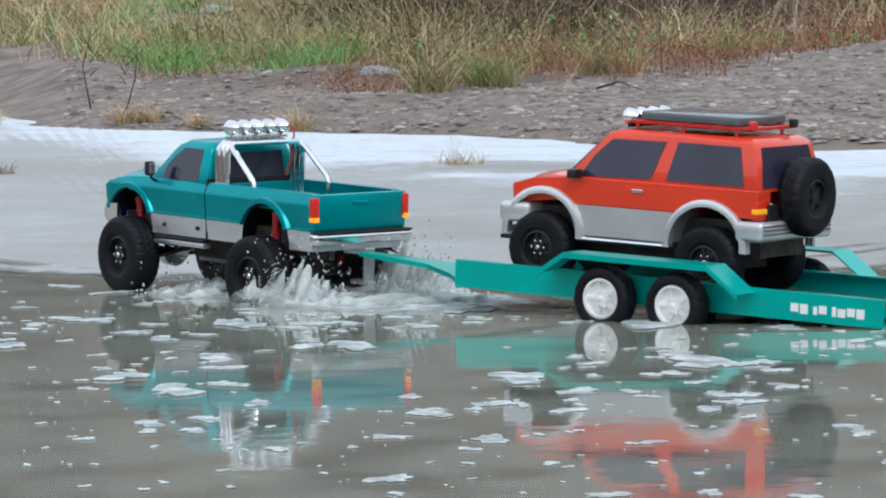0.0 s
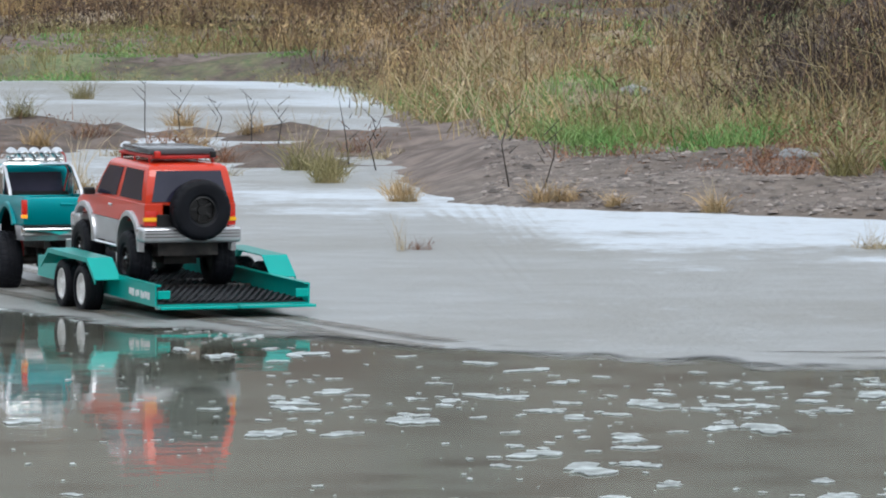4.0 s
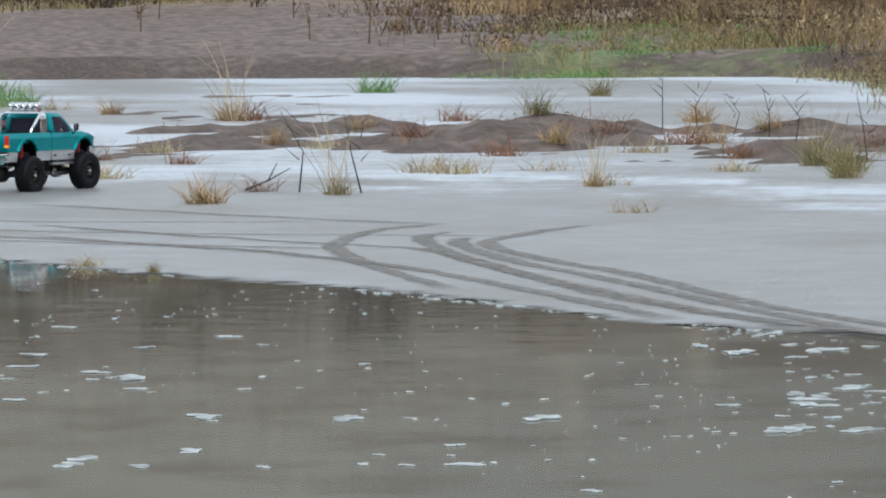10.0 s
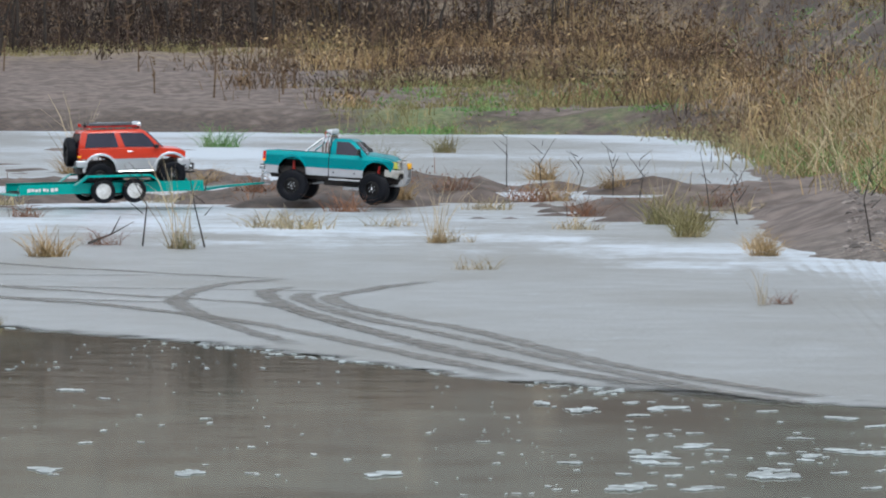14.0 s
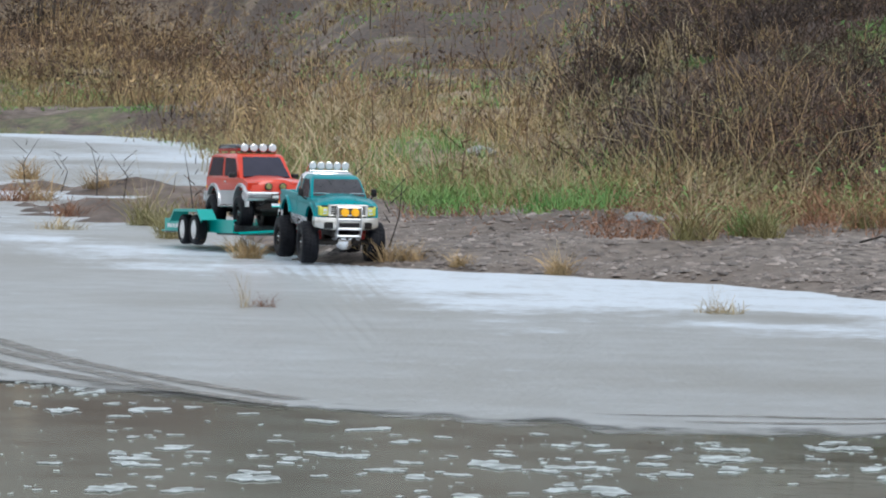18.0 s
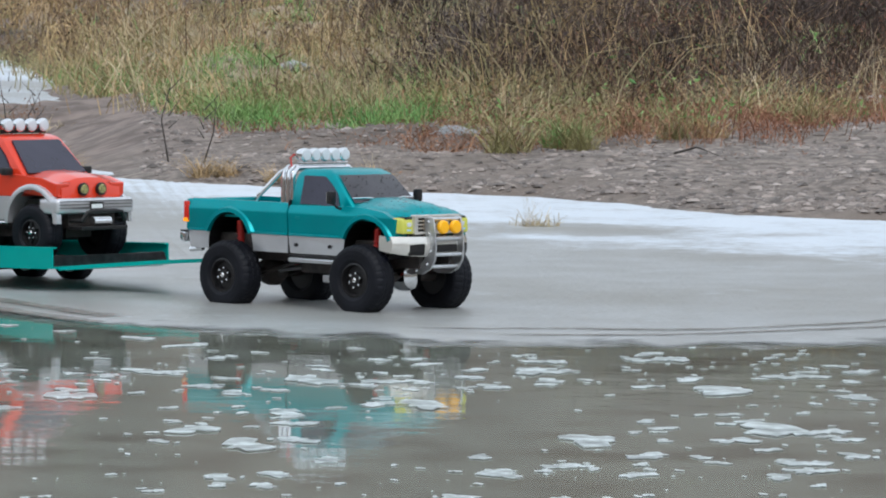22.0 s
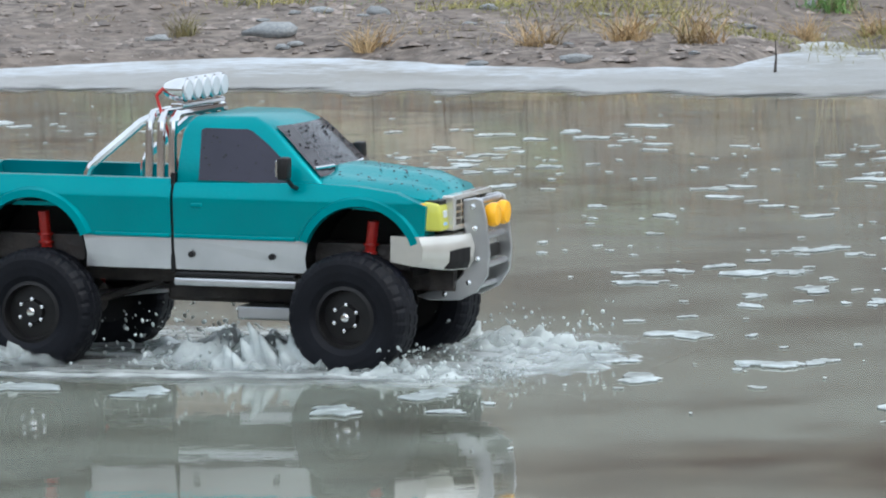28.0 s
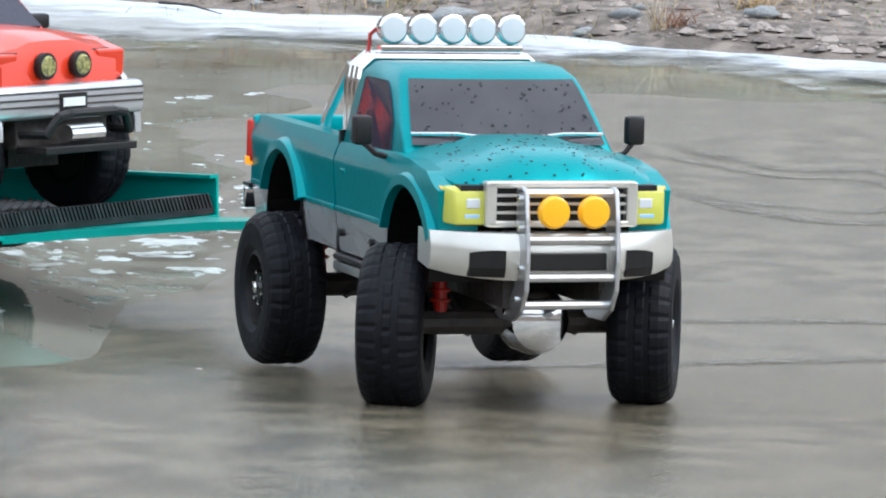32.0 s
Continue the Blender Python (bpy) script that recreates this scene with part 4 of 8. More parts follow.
        revolve(bm, [(0.0098, 0.0), (0.009, 0.0022), (0.0005, 0.003)], 18, axis="x", centre=(-0.0228, y, 0.2645))
        part("lens", bm, M_LAMP, lamp, "pale glass lens", True)
    bm = bmesh.new()
    tube(bm, [(-0.045, -0.05, 0.266), (-0.05, -0.056, 0.259), (-0.046, -0.058, 0.249), (-0.035, -0.066, 0.228), (-0.026, -0.06, 0.19)], 0.0016, 5)
    part("lamp_cable", bm, M_SHOCK, root, "red lamp cable")
    # chassis, axles, springs
    for s in (-1, 1):
        bm = bmesh.new()
        box(bm, -0.25, 0.235, *sorted((s * 0.03, s * 0.04)), 0.085, 0.104)
        part("frame_rail", bm, M_DARK, root, "dark oily chassis rail")
    bm = bmesh.new()
    box(bm, -0.24, 0.2, -0.062, 0.062, 0.105, 0.128)
    part("underbody", bm, M_DARK, root, "dark underbody")
    bm = bmesh.new()
    box(bm, -0.05, 0.08, -0.03, 0.03, 0.066, 0.09, 0.004)
    part("gearbox", bm, M_DARK, root)
    bm = bmesh.new()
    box(bm, 0.03, 0.12, -0.058, -0.012, 0.054, 0.0665, 0.002)
    part("skid_plate", bm, M_ALU, root, "dull aluminium skid plate")
    for x in (-0.155, 0.155):
        bm = bmesh.new()
        tube(bm, [(x, -0.085, 0.0575), (x, 0.085, 0.0575)], 0.009, 10)
        ax = part("axle", bm, M_DARK, root, "black solid axle", True)
        bm = bmesh.new()
        revolve(bm, [(0.0005, -0.024), (0.012, -0.0235), (0.021, -0.019), (0.0245, -0.009), (0.0245, 0.008), (0.013, 0.024)], 18, axis="x", centre=(x, 0.008, 0.0585))
        if x > 0:
            bmesh.ops.scale(bm, vec=(-1, 1, 1), verts=bm.verts[:], space=Matrix.Translation((-x, 0, 0)))
            bmesh.ops.reverse_faces(bm, faces=bm.faces[:])
        part("differential", bm, M_CHROME if x > 0 else M_DARK, ax, "chrome differential cover" if x > 0 else "dark differential housing", True)
        for s in (-1, 1):
            bm = bmesh.new()
            top_x = x + (0.012 if x > 0 else -0.004)
            tube(bm, [(x, s * 0.06, 0.066), (top_x, s * 0.067, 0.15)], 0.0052, 10)
            for k in range(7):
                f = 0.2 + 0.09 * k
                c = Vector((x, s * 0.06, 0.066)).lerp(Vector((top_x, s * 0.067, 0.15)), f)
                revolve(bm, [(0.0072, -0.0011), (0.0076, 0), (0.0072, 0.0011)], 10, axis="z", centre=c)
            part("shock_absorber", bm, M_SHOCK, root, "red coil shock absorber", True)
        sx = -1 if x > 0 else 1
        for s in (-1, 1):
            bm = bmesh.new()
            tube(bm, [(x, s * 0.04, 0.05), (x + sx * 0.1, s * 0.03, 0.078)], 0.0035, 6)
            part("suspension_link", bm, M_DARK, root)
    bm = bmesh.new()
    tube(bm, [(-0.15, 0, 0.06), (0.0, 0, 0.074), (0.15, 0, 0.06)], 0.004, 8)
    part("drive_shaft", bm, M_ALU, root)
    # hitch
    bm = bmesh.new()
    box(bm, -0.294, -0.289, -0.009, 0.009, 0.05, 0.104, 0.001)
    box(bm, -0.3, -0.26, -0.008, 0.008, 0.05, 0.056, 0.001)
    part("tow_hitch", bm, M_ALU, root, "grey tow hitch plate")
    bm = bmesh.new()
    tube(bm, [(-0.275, -0.07, 0.097), (-0.245, -0.07, 0.1)], 0.0045, 8)
    part("exhaust_tip", bm, M_CHROME, root, "chrome exhaust tip")
    for s in (-1, 1):
        bm = bmesh.new()
        box(bm, 0.2, 0.204, *sorted((s * 0.055, s * 0.06)), 0.118, 0.123, 0.001)
        part("marker_lamp", bm, M_BLUE, root, "small blue marker light")
    for o in root.children:
        if o.name.split(".")[0] not in ("axle", "tow_hitch", "suspension_link", "drive_shaft"):
            # the body leans a little on its springs
            o.location = (-0.0022, 0, -0.007)
            o.rotation_euler.y = radians(1.0)
        if o.name.split(".")[0] in ("front_panel", "grille", "headlight", "front_bumper", "bull_bar_plate", "bull_bar_tube", "driving_lamp"):
            o.location += Vector((-0.007, 0, 0.0085 if o.name.split(".")[0] in ("front_panel", "grille", "headlight") else 0.0055 if o.name.startswith("front_bumper") else 0.003))
    ws4 = wheels(root, 0.0585, 0.047, 0.0285, M_BLACK, 30, 0, M_CHROME, [(sx * 0.155, sy * 0.0925, 0.0552) for sx in (1, -1) for sy in (1, -1)], "black steel wheel with bright bolts")
    return root, ws4


# ---- the off-roader on the trailer ----
def offroader():
    root = tagged(new("offroad_car"), "red and silver scale-model off-roader strapped on the trailer", "model car")
    HW, two = 0.084, 0.1015
    AR, AZ = 0.055, 0.0595
    RX, FX = -0.125, 0.125
    side = lambda x, z: (1.0 - 0.06 * max(0, (z - 0.13) / 0.075)) * (1 - (0.08 * ((x - 0.14) / 0.06) ** 2 if x > 0.14 else 0))
    ahalf = math.sqrt(AR ** 2 - (two - AZ) ** 2)

    def low(cx, z):
        a = math.degrees(math.asin((z - AZ) / AR))
        return arch(cx, AZ, AR, 180 - a, a, 12)
    bm = bmesh.new()
    slab(bm, [(FX - AR, 0.061), (RX + AR, 0.061)] + [p for p in low(RX, 0.0611)[::-1] if p[0] > RX and p[1] < two] + [(RX + ahalf, two), (FX - ahalf, two)] + [p for p in low(FX, 0.0611)[::-1] if p[0] < FX and p[1] < two][::1], -HW, HW, side)
    part("door_skirt", bm, M_SILVER, root, "silver lower doors")
    for s in (-1, 1):
        bm = bmesh.new()
        out = [(-0.2, two)] + [(RX - ahalf, two)] + low(RX, two)[1:-1] + [(RX + ahalf, two), (FX - ahalf, two)] + low(FX, two)[1:-1] + [(FX + ahalf, two), (0.176, two), (0.178, 0.123), (0.145, 0.133), (0.085, 0.139), (-0.2, 0.139)]
        slab(bm, out, s * 0.05, s * HW, side)
        soften(bm, 0.0016, 2, 60)
        part("body_side", bm, M_RED, root, "red body side")
        for cx in (RX, FX):
            bm = bmesh.new()
            rings = []
            for k in range(19):
                a = radians(-4 + 188 * k / 18)
                rings.append([(cx + rr * math.cos(a), s * yy, AZ + rr * math.sin(a)) for rr, yy in ((AR - 0.001, HW - 0.006), (AR - 0.001, HW + 0.0065), (AR + 0.003, HW + 0.0072), (AR + 0.008, HW + 0.005), (AR + 0.0095, HW - 0.004))])
            loft(bm, rings, False)
            bmesh.ops.solidify(bm, geom=bm.faces[:], thickness=0.001)
            part("wheel_arch_flare", bm, M_SILVER, root, "broad silver wheel arch flare", True)
    bm = bmesh.new()
    st = []
    for x, hw, z in ((0.07, 0.08, 0.137), (0.12, 0.078, 0.1345), (0.155, 0.075, 0.1295), (0.172, 0.072, 0.124), (0.179, 0.069, 0.113)):
        st.append([(x, hw * u, z + 0.006 * (1 - u * u) + (0.003 if abs(u) < 0.55 else 0)) for u in np.linspace(-1, 1, 11)] + [(x, hw, z - 0.03), (x, -hw, z - 0.03)])
    loft(bm, st)
    part("bonnet", bm, M_RED, root, "red bonnet", True)
    H = []
    for f, xr, xf, hw in ((0.0, -0.2, 0.098, 0.083), (0.5, -0.194, 0.066, 0.078), (0.85, -0.188, 0.044, 0.0735), (0.95, -0.184, 0.036, 0.0715), (1.0, -0.174, 0.02, 0.064)):
        z = 0.136 + 0.068 * f + (0.002 if f == 1 else 0)
        H.append([(xr, -hw, z), (xf, -hw * 0.95, z), (xf + 0.006, 0, z), (xf, hw * 0.95, z), (xr, hw, z), (xr, 0, z)])
    bm = bmesh.new()
    loft(bm, H)
    soften(bm, 0.003, 2, 40)
    cab = part("cabin", bm, M_RED, root, "red cabin with flat roof", True)
    F = [0, 0.5, 0.85, 0.95, 1.0]

    def at(a, b, u, f):
        i = max(j for j in range(4) if F[j] <= f)
        g = (f - F[i]) / (F[i + 1] - F[i])
        return Vector(H[i][a]).lerp(Vector(H[i + 1][a]), g).lerp(Vector(H[i][b]).lerp(Vector(H[i + 1][b]), g), u)

    def pane(name, pts, lb):
        b = bmesh.new()
        n = (pts[1] - pts[0]).cross(pts[2] - pts[0]).normalized()
        if n.dot(pts[0] - Vector((-0.05, 0, 0.15))) < 0:
            n = -n
        a = [b.verts.new(q + n * 0.0015) for q in pts]
        c = [b.verts.new(q - n * 0.002) for q in pts]
        b.faces.new(a)
        b.faces.new(c[::-1])
        for i in range(len(a)):
            b.faces.new((a[i], c[i], c[(i + 1) % len(a)], a[(i + 1) % len(a)]))
        bmesh.ops.recalc_face_normals(b, faces=b.faces[:])
        return part(name, b, M_TINT, cab, lb)
    for a, b in ((0, 1), (4, 3)):
        pane("door_window", [at(a, b, 0.56, 0.1), at(a, b, 0.93, 0.06), at(a, b, 0.95, 0.5), at(a, b, 0.93, 0.83), at(a, b, 0.58, 0.85)], "dark front door window")
        pane("quarter_window", [at(a, b, 0.07, 0.1), at(a, b, 0.48, 0.1), at(a, b, 0.50, 0.86), at(a, b, 0.09, 0.86)], "dark rear side window")
    pane("windscreen", [at(1, 3, 0.06, 0.06), at(1, 3, 0.94, 0.06), at(1, 3, 0.9, 0.88), at(1, 3, 0.1, 0.88)], "dark windscreen")
    for o in cab.children:
        if o.name.startswith("windscreen"):
            o.location.x = 0.0055
    pane("rear_window", [at(0, 4, 0.07, 0.08), at(0, 4, 0.93, 0.08), at(0, 4, 0.9, 0.86), at(0, 4, 0.1, 0.86)], "dark tailgate window")
    for s in (-1, 1):
        bm = bmesh.new()
        box(bm, 0.066, 0.08, *sorted((s * 0.084, s * 0.104)), 0.137, 0.15, 0.003)
        part("door_mirror", bm, M_BLACK, root, "black door mirror", True)
        bm = bmesh.new()
        box(bm, -0.028, -0.01, *sorted((s * 0.0835, s * 0.0865)), 0.124, 0.1285, 0.001)
        part("door_handle", bm, M_CHROME, root, "chrome door handle")
        bm = bmesh.new()
        box(bm, -0.201, -0.19, *sorted((s * 0.058, s * 0.0835)), 0.1, 0.126, 0.002)
        tl = part("tail_light", bm, M_TAIL, root, "red tail light", True)
        bm = bmesh.new()
        box(bm, -0.2025, -0.192, *sorted((s * 0.06, s * 0.0845)), 0.108, 0.115, 0.001)
        part("indicator", bm, M_YELLOW, tl, "amber band")
        bm = bmesh.new()
        tube(bm, [(-0.072, s * 0.086, 0.056), (0.07, s * 0.086, 0.056)], 0.003, 8)
        part("side_step", bm, M_CHROME, root, "bright side step bar")
        bm = bmesh.new()
        revolve(bm, [(0.008, 0), (0.0095, 0.003), (0.0095, 0.006), (0.0005, 0.008)], 18, axis="x", centre=(0.19, s * 0.053, 0.112))
        part("headlight", bm, M_BEAM, root, "lit round headlight", True)
        bm = bmesh.new()
        revolve(bm, [(0.008, 0), (0.011, 0.004), (0.011, 0.009), (0.0005, 0.011)], 18, axis="x", centre=(0.196, s * 0.021, 0.113))
        lamp = part("spot_lamp", bm, M_BLACK, root, "black-rimmed spot lamp", True)
        bm = bmesh.new()
        revolve(bm, [(0.0085, 0), (0.007, 0.002), (0.0005, 0.0025)], 16, axis="x", centre=(0.2055, s * 0.021, 0.113))
        part("lens", bm, M_SPOT, lamp, "yellowish mesh lens", True)
    bm = bmesh.new()
    box(bm, 0.186, 0.1945, -0.068, 0.068, 0.1, 0.125, 0.002)
    part("grille", bm, M_BLACK, root, "dark grille")
    bm = bmesh.new()
    box(bm, 0.188, 0.198, -0.076, 0.076, 0.0995, 0.1045, 0.002)
    part("grille_trim", bm, M_RED, root)
    for x0, x1, nm in ((0.165, 0.212, "front_bumper"), (-0.212, -0.17, "rear_bumper")):
        bm = bmesh.new()
        box(bm, x0, x1, -0.091, 0.091, 0.071, 0.0985, 0.006, 3)
        bp = part(nm, bm, M_SILVER, root, "broad silver bumper", True)
        for z in (0.081, 0.0865, 0.092):
            bm = bmesh.new()
            xx = x1 if x1 > 0 else x0
            box(bm, xx - 0.001, xx + 0.001, -0.086, 0.086, z, z + 0.0015)
            part("bumper_groove", bm, M_DARK, bp)
    bm = bmesh.new()
    box(bm, 0.2, 0.232, -0.055, 0.055, 0.044, 0.05, 0.001)
    for s in (-1, 1):
        tube(bm, [(0.205, s * 0.055, 0.06), (0.228, s * 0.05, 0.06), (0.232, s * 0.04, 0.074), (0.232, s * 0.025, 0.076)], 0.004, 8)
    tube(bm, [(0.232, -0.028, 0.076), (0.232, 0.028, 0.076)], 0.004, 8)
    bar = part("winch_bumper", bm, M_BLACK, root, "black tubular winch bumper")
    bm = bmesh.new()
    tube(bm, [(0.222, -0.02, 0.059), (0.222, 0.02, 0.059)], 0.0075, 12)
    part("winch_drum", bm, M_CHROME, bar, "bright winch drum")
    bm = bmesh.new()
    box(bm, 0.2125, 0.2135, -0.016, 0.016, 0.076, 0.091)
    plate = part("badge_plate", bm, M_BLACK, root, "black plate with pale bars")
    bm = bmesh.new()
    box(bm, 0.2136, 0.2142, -0.013, 0.013, 0.0805, 0.0875)
    part("bar", bm, M_LETTER, plate)
    bm = bmesh.new()
    box(bm, -0.2055, -0.1985, 0.03, 0.062, 0.095, 0.12, 0.001)
    part("rear_plate_recess", bm, M_BLACK, root, "black rear plate panel")
    # roof rack
    bm = bmesh.new()
    tube(bm, [(-0.08, -0.058, 0.217), (-0.165, -0.058, 0.217), (-0.165, 0.058, 0.217), (0.01, 0.058, 0.217), (0.01, -0.058, 0.217), (-0.08, -0.058, 0.217)], 0.0028, 6)
    rack = part("roof_rack", bm, M_SHOCK, root, "red tubular roof rack")
    for x in (-0.15, -0.07, 0.0):
        for s in (-1, 1):
            bm = bmesh.new()
            tube(bm, [(x, s * 0.058, 0.204), (x, s * 0.058, 0.218)], 0.0022, 6)
            part("rack_foot", bm, M_SHOCK, rack)
    for x in (-0.12, -0.075, -0.03):
        bm = bmesh.new()
        tube(bm, [(x, -0.058, 0.217), (x, 0.058, 0.217)], 0.0024, 6)
        part("crossbar", bm, M_SHOCK, rack)
    bm = bmesh.new()
    box(bm, -0.155, -0.005, -0.06, 0.06, 0.2205, 0.232, 0.003)
    part("cargo_lid", bm, M_LID, root, "flat black cargo lid on the rack", True)
    for s in (-1, 1):
        bm = bmesh.new()
        box(bm, -0.176, -0.166, *sorted((s * 0.046, s * 0.056)), 0.216, 0.228, 0.002)
        part("rack_lamp", bm, M_TAIL if s > 0 else M_BLACK, root, "small lamp at the back of the rack", True)
    bm = bmesh.new()
    box(bm, 0.014, 0.02, -0.052, 0.052, 0.208, 0.214, 0.001)
    part("lamp_rail", bm, M_BLACK, root)
    for k in range(4):
        y = -0.042 + 0.028 * k
        bm = bmesh.new()
        revolve(bm, [(0.005, -0.014), (0.01, -0.007), (0.012, 0.0), (0.012, 0.003), (0.010, 0.004)], 18, axis="x", centre=(0.022, y, 0.222))
        lamp = part("roof_lamp", bm, M_CHROME, root, "round roof lamp", True)
        bm = bmesh.new()
        revolve(bm, [(0.0105, 0.0), (0.009, 0.0025), (0.0005, 0.0035)], 18, axis="x", centre=(0.026, y, 0.222))
        part("lens", bm, M_LAMP, lamp, "bright white lens", True)
    bm = bmesh.new()
    box(bm, -0.19, 0.18, -0.055, 0.055, 0.048, 0.095)
    box(bm, -0.15, 0.15, -0.03, 0.03, 0.03, 0.05)
    part("chassis", bm, M_DARK, root, "dark underbody")
    for x in (RX, FX):
        bm = bmesh.new()
        tube(bm, [(x, -0.07, 0.045), (x, 0.07, 0.045)], 0.007, 8)
        part("axle", bm, M_DARK, root)
    ws4 = wheels(root, 0.0505, 0.04, 0.0235, M_BLACK, 20, 5, M_CHROME, [(x * 1.09 + 0.0128, sy * 0.078, 0.0495) for x in (FX, RX) for sy in (1, -1)], "black spoked wheel with bright hub")
    # spare
    (bt, mt), (br, mr), (bh, mh), (bb, mb) = wheel_meshes(0.0545, 0.036, 0.0245, M_BLACK, 20, 5, M_BLACK)
    turn = Matrix.Translation((-0.219, -0.012, 0.141)) @ Matrix.Rotation(radians(90), 4, "Z")
    for b in (bt, br, bh):
        bmesh.ops.transform(b, matrix=turn, verts=b.verts[:])
    bh.free()
    bb.free()
    for o in root.children:
        if o.name.split(".")[0] != "wheel":
            o.scale, o.location = (1.062, 1.02, 1.025), (0.0125, 0, 0.009)
        if o.name.split(".")[0] in ("front_bumper", "grille", "grille_trim", "headlight", "spot_lamp", "winch_bumper", "badge_plate"):
            o.location.x -= 0.021
    rim = part("spare_wheel", br, mr, root, "black spoked spare wheel", True)
    part("tyre", bt, mt, rim, "chunky black spare tyre")
    return root, ws4


# ---- the trailer ----
def trailer():
    """Origin on the ground between the two axles, x towards the hitch."""
    root = tagged(new("car_trailer"), "bright green metal twin-axle car trailer with black mesh deck", "trailer")
    X0, X1, Y = -0.363, 0.324, 0.142
    zb, zt = 0.036, 0.074
    for s in (-1, 1):
        bm = bmesh.new()
        box(bm, X0, X1, *sorted((s * (Y - 0.003), s * Y)), zb, zt)
        box(bm, X0, X1, *sorted((s * (Y - 0.011), s * (Y - 0.0032))), zt - 0.003, zt)
        rail = part("side_rail", bm, M_TRAILER, root, "green side rail")
        for k in range(8):
            bm = bmesh.new()
            w = (0.012, 0.012, 0.012, 0.006, 0.012, 0.006, 0.012, 0.012)[k]
            x = -0.335 + 0.0145 * k
            box(bm, x, x + w, *sorted((s * (Y + 0.0003), s * (Y + 0.0009))), 0.046 + (0.002 if k % 3 == 1 else 0), 0.059 - (0.002 if k % 3 == 2 else 0))
            part("marking_bar", bm, M_LETTER, rail, "plain white bar of a marking")
        # fender: sloped plates over both wheels
        bm = bmesh.new()
        pts = [(0.16, 0.073), (0.115, 0.103), (-0.115, 0.103), (-0.165, 0.068)]
        yi, yo = s * (Y - 0.002), s * 0.188
        for (xa, za), (xb, zb2) in zip(pts, pts[1:]):
            v = [bm.verts.new(p) for p in ((xa, yi, za), (xb, yi, zb2), (xb, yo, zb2), (xa, yo, za))]
            bm.faces.new(v)
        for (xa, za), (xb, zb2) in zip(pts, pts[1:]):
            v = [bm.verts.new(p) for p in ((xa, yo, za), (xb, yo, zb2), (xb, yo, zb2 - 0.008), (xa, yo, za - 0.008))]
            bm.faces.new(v)
        bmesh.ops.remove_doubles(bm, verts=bm.verts[:], dist=1e-5)
        bmesh.ops.recalc_face_normals(bm, faces=bm.faces[:])
        bmesh.ops.solidify(bm, geom=bm.faces[:], thickness=0.002)
        part("fender", bm, M_TRAILER, root, "green angled fender over two wheels")
    bm = bmesh.new()
    box(bm, X0, X1, -Y + 0.004, Y - 0.004, 0.036, 0.040)
    deck = part("deck_plate", bm, M_TRAILER, root)
    # expanded metal mesh: raised diamond strands
    bm = bmesh.new()
    nx, ny = 46, 20
    for i in range(nx):
        for j in range(ny):
            cx = X0 + 0.012 + (X1 - X0 - 0.03) * i / (nx - 1)
            cy = -Y + 0.014 + (2 * Y - 0.028) * (j + (0.5 if i % 2 else 0)) / ny
            m = Matrix.Translation((cx, cy, 0.0437)) @ Matrix.Rotation(radians(35), 4, "Y") @ Matrix.Rotation(radians(45), 4, "Z")
            bmesh.ops.create_cube(bm, size=1, matrix=m @ Matrix.Diagonal((0.009, 0.009, 0.0015, 1)))
    box(bm, X0 + 0.002, X1 - 0.004, -Y + 0.006, Y - 0.006, 0.0405, 0.0425)
    tagged(part("deck_mesh", bm, M_MESH, root, "black expanded-metal deck"), kind="stuff")
    bm = bmesh.new()
    for k in range(58):
        y = -Y + 0.008 + (2 * Y - 0.016) * k / 57
        m = Matrix.Translation((X1 - 0.004, y, 0.05)) @ Matrix.Rotation(radians(24), 4, "X")
        box(bm, -0.002, 0.002, -0.0012, 0.0012, -0.009, 0.009, m=m)
    box(bm, X1 - 0.004, X1 - 0.002, -Y + 0.006, Y - 0.006, 0.041, 0.046)
    tagged(part("deck_edge", bm, M_MESH, root, "torn comb-like front edge of the black mesh"), kind="stuff")
    for y0, y1 in ((-Y, -0.002), (0.002, Y)):
        bm = bmesh.new()
        box(bm, X0 - 0.035, X0 - 0.002, y0, y1, 0.034, 0.039, 0.001)
        ramp = part("rear_ramp", bm, M_TRAILER, root, "green fold-out rear ramp")
        bm = bmesh.new()
        tube(bm, [(X0 - 0.003, y0, 0.035), (X0 - 0.003, y1, 0.035)], 0.0035, 6)
        part("hinge", bm, M_ALU, ramp)
    bm = bmesh.new()
    slab(bm, [(X1 - 0.002, 0.033), (X1 + 0.06, 0.038), (X1 + 0.13, 0.043), (X1 + 0.262, 0.05), (X1 + 0.262, 0.0565), (X1 + 0.13, 0.05), (X1 + 0.06, 0.045), (X1 - 0.002, 0.04)], -1, 1,
         lambda x, z: 0.125 if x < X1 else 0.07 if x < X1 + 0.1 else 0.026 if x < X1 + 0.2 else 0.011)
    bmesh.ops.triangulate(bm, faces=bm.faces[:])
    part("drawbar", bm, M_TRAILER, root, "flat tapering green drawbar")
    bm = bmesh.new()
    box(bm, X1 + 0.25, X1 + 0.292, -0.009, 0.009, 0.052, 0.0585, 0.002)
    part("coupler", bm, M_ALU, root, "grey coupler on the hitch")
    bm = bmesh.new()
    for x in (0.058, -0.058):
        tube(bm, [(x, -0.15, 0.043), (x, 0.15, 0.043)], 0.005, 8)
    box(bm, -0.1, 0.1, -0.06, 0.06, 0.028, 0.036)
    part("axle_frame", bm, M_DARK, root, "dark twin axle frame")
